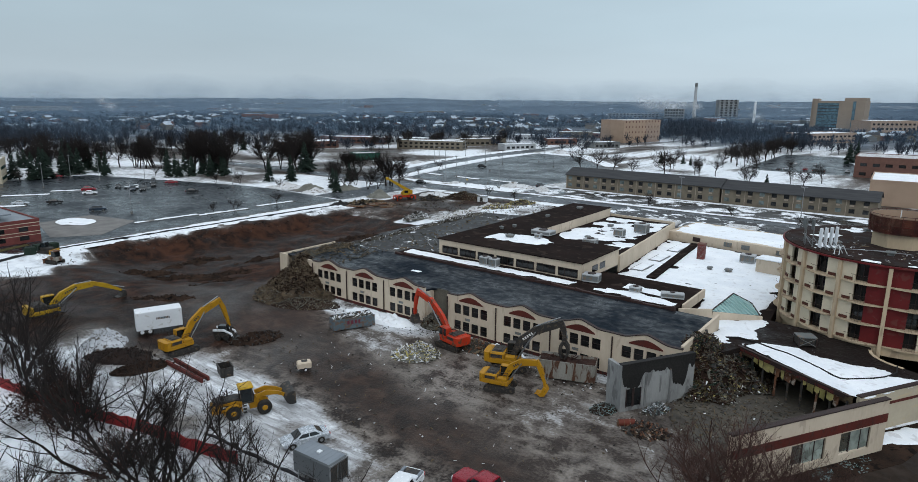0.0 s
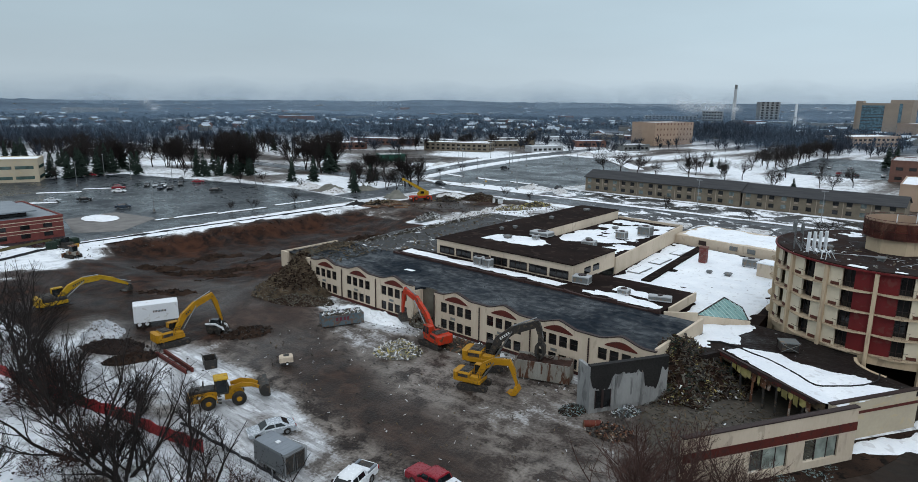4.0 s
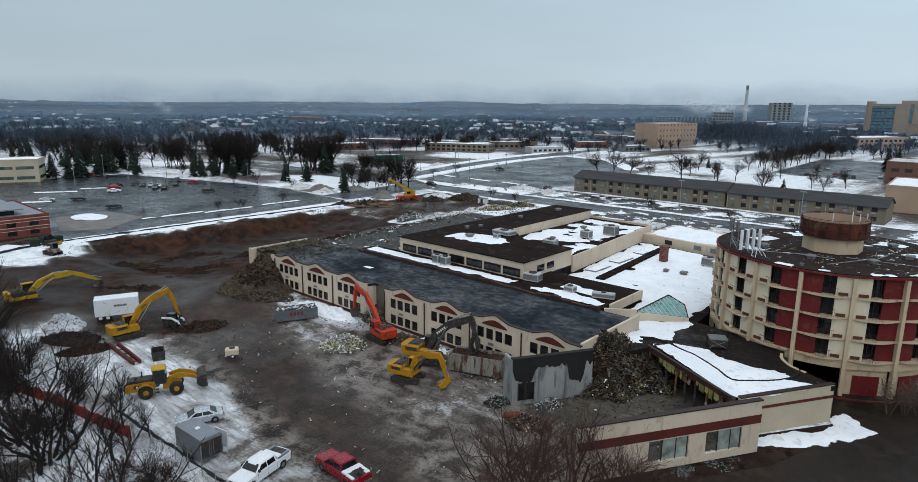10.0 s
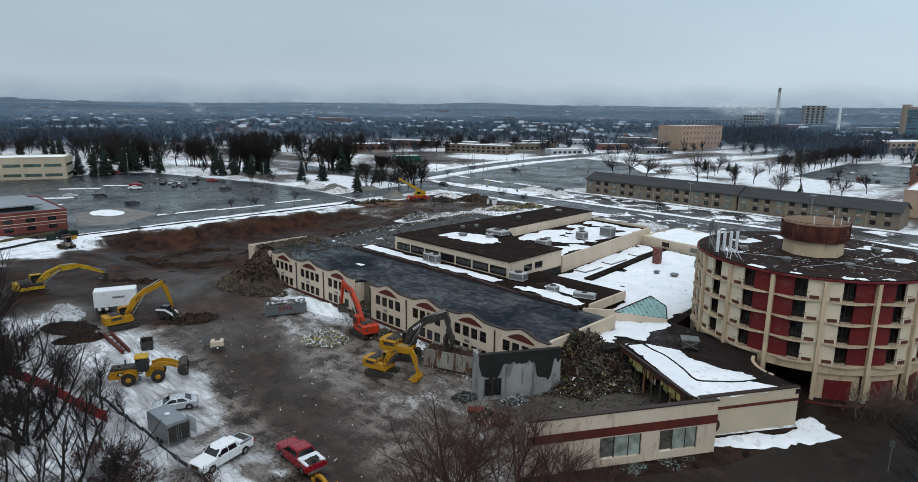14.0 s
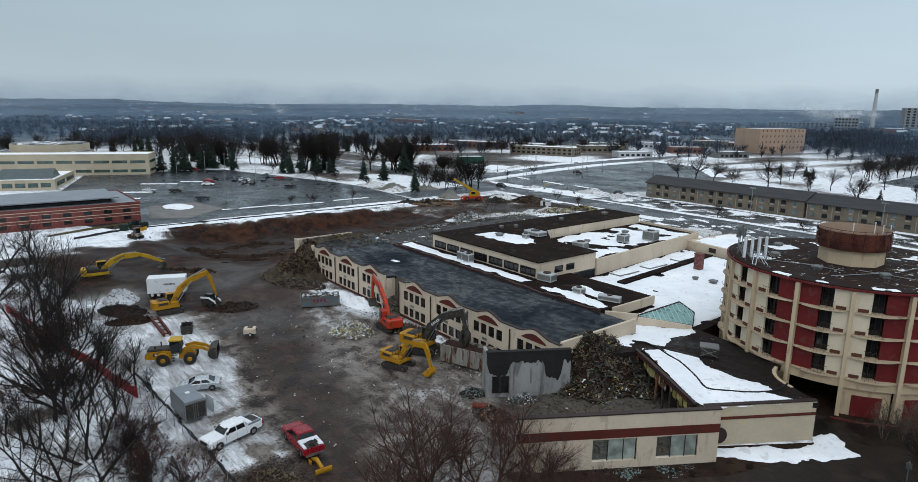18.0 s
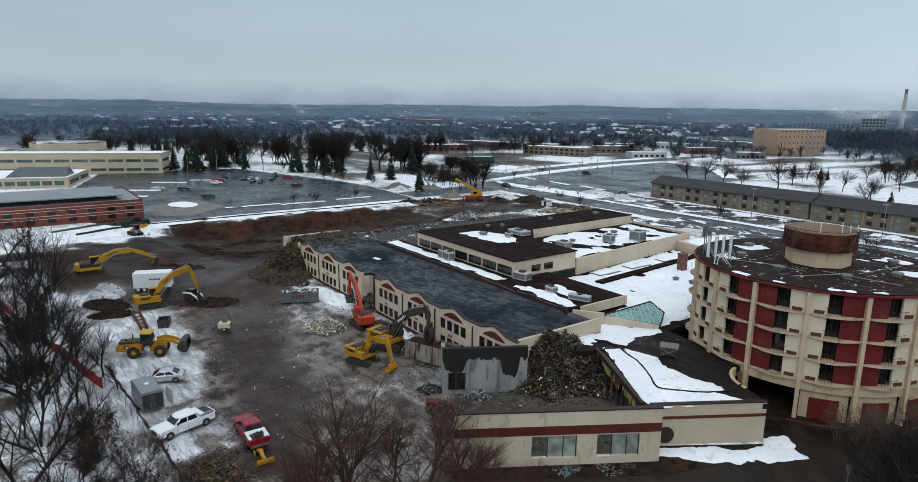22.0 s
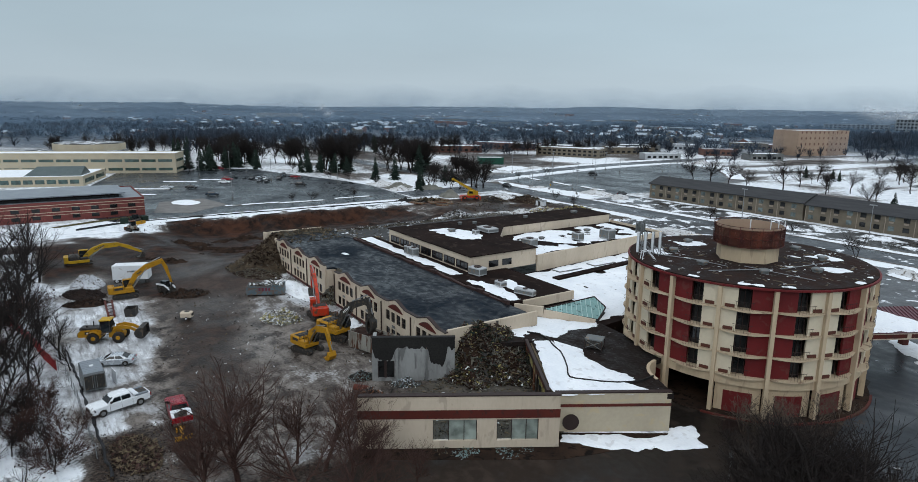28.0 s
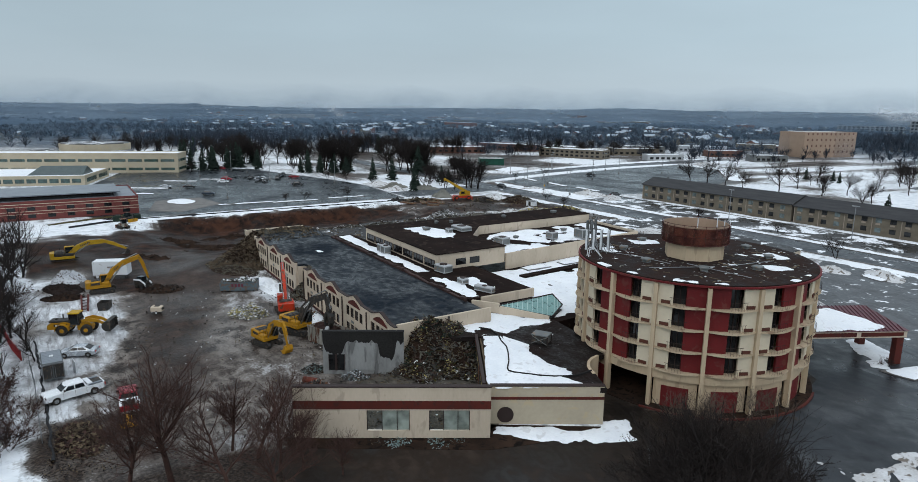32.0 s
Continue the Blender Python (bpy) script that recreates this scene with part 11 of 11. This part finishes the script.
# verges, poles and lamps round the far car park
for pts, keep, seed in (([(-185, 202), (-190, 222), (-198, 258), (-205, 300), (-207, 350), (-212.5, 350), (-212, 308), (-205, 258), (-196, 222), (-188.5, 200)], -0.5, 41), ([(-216.6, 258), (-224.6, 308), (-228, 400), (-236, 400), (-231, 308), (-222, 258), (-211, 226), (-206.6, 224)], -0.3, 42), ([(-160, 193), (-128, 196), (-126, 204), (-150, 203), (-162, 199)], -0.3, 43),
                         ([(-206, 351), (-176, 346), (-138, 302), (-132, 306), (-172, 356), (-206, 362)], -0.4, 44), ([(-230, 232), (-216, 228), (-224, 256), (-240, 250)], -0.1, 45)):
    snow_sheet(None, pts, 0.08, 1.2, 0.3, keep, seed, "snow", "snow_verge", True, "ragged white snow along the far car park")
for x, y, h in ((-159.2, 198.1, 13), (-167.8, 216.4, 9), (-143.8, 205.9, 9), (-132.6, 197.5, 12), (-156.5, 281.3, 9), (-184.9, 277.9, 9), (-208, 226, 9), (-218, 262, 9), (-226, 300, 9), (-190, 330, 9), (-176, 300, 9), (-64, 196, 10), (-30, 195, 10)):
    lamp_post(x, y, h)
car("car", "dark pickup-like car crossing the street mouth", -164.3, 189.0, 0, "car_black", 0.3)
sign = thing("road_sign", "small yellow warning sign on a post", "road sign", pose(-148.4, 198.3, 0))
bm = bmesh.new()
tube(bm, (0, 0, 0), (0, 0, 2.6), 0.05, n=6)
part("post", bm, "pole_grey", sign)
bm = bmesh.new()
profile(bm, [(0, 1.7), (0.5, 2.2), (0, 2.7), (-0.5, 2.2)], -0.06, -0.052)
part("panel", bm, "bright_yellow", sign)
for k, (x, y, L, yaw) in enumerate(((-144.2, 135.0, 6, 20), (-141.4, 139.3, 5, -15), (-143, 143, 6, 40), (-147, 147, 5, 10), (-136, 140, 4, 60), (-139, 145, 5, -30))):
    p = thing("timber_stack", "loose stack of pale sawn timber on dark earth", "timber", pose(x, y, ground_height(x, y), 0, 0, yaw), "timber stacks")
    for i in range(5):
        bm = bmesh.new()
        box(bm, -L / 2 + 0.2 * (i % 3), L / 2, -1.0 + 0.42 * i, -0.64 + 0.42 * i, 0.0, 0.3 + 0.12 * (i % 2))
        part("plank", bm, "timber" if i % 3 else "rust", p)
shed = thing("site_shed", "small white site shed on the cleared ground", "shed", pose(-120.0, 169.0, 0, 0, 0, 15))
bm = bmesh.new()
bevel_box(bm, -1.5, 1.5, -1.0, 1.0, 0, 1.6, 0.08)
part("wall", bm, "white_panel", shed)
bm = bmesh.new()
box(bm, -1.6, 1.6, -1.1, 1.1, 1.6, 1.72)
part("roof", bm, "hvac", shed)
bm = bmesh.new()
box(bm, -0.5, 0.4, -1.04, -1.004, 0.1, 1.5)
part("door", bm, "dark_machine", shed)

# planted islands of the drive beyond the canopy
island([(-14.9, 168.6), (-10.4, 167.2), (-8.8, 173.6), (-11.6, 176.4), (-14.4, 173.6)], "kerbed drive island under snow with a hydrant")
island([(10.8, 120.4), (14.4, 120.8), (15.4, 125.6), (12.6, 126.2)], "kerbed planting island under snow at the canopy")
hyd = thing("fire_hydrant", "red fire hydrant standing in snow", "fire hydrant", pose(-13.4, 171.6, 0.2))
bm = bmesh.new()
tube(bm, (0, 0, 0), (0, 0, 0.1), 0.26, n=12)
part("base", bm, "arch_red", hyd)
bm = bmesh.new()
tube(bm, (0, 0, 0.1), (0, 0, 0.75), 0.17, n=12)
part("barrel", bm, "red_paint", hyd)
bm = bmesh.new()
tube(bm, (0, 0, 0.75), (0, 0, 0.95), 0.2, 0.08, 12)
part("bonnet", bm, "red_paint", hyd)
bm = bmesh.new()
tube(bm, (-0.3, 0, 0.55), (0.3, 0, 0.55), 0.09, n=8)
part("outlet", bm, "arch_red", hyd)
plant(SHRUB[0], "dark clipped bush beside the canopy column", 10.4, 122.6, 30, 0.5, 0.1, "brush", "shrub")
for k, (x, y) in enumerate(((-12.0, 172.6), (-10.6, 170.8))):
    plant(SHRUB[k % 2], "small bare bush in the snow of the drive island", x, y, 50 * k, 0.4, 0.2, "brush", "shrub")

# slim post at the drive and a condenser at the foot of the tower
sp = thing("sign_post", "slim grey post with a small sign plate at the drive", "sign", pose(11.6, 77.0, 0.05))
bm = bmesh.new()
tube(bm, (0, 0, 0), (0, 0, 3.2), 0.05, n=8)
part("post", bm, "pole_grey", sp)
bm = bmesh.new()
box(bm, -0.22, 0.22, -0.075, -0.052, 2.5, 3.1)
part("plate", bm, "hvac", sp)
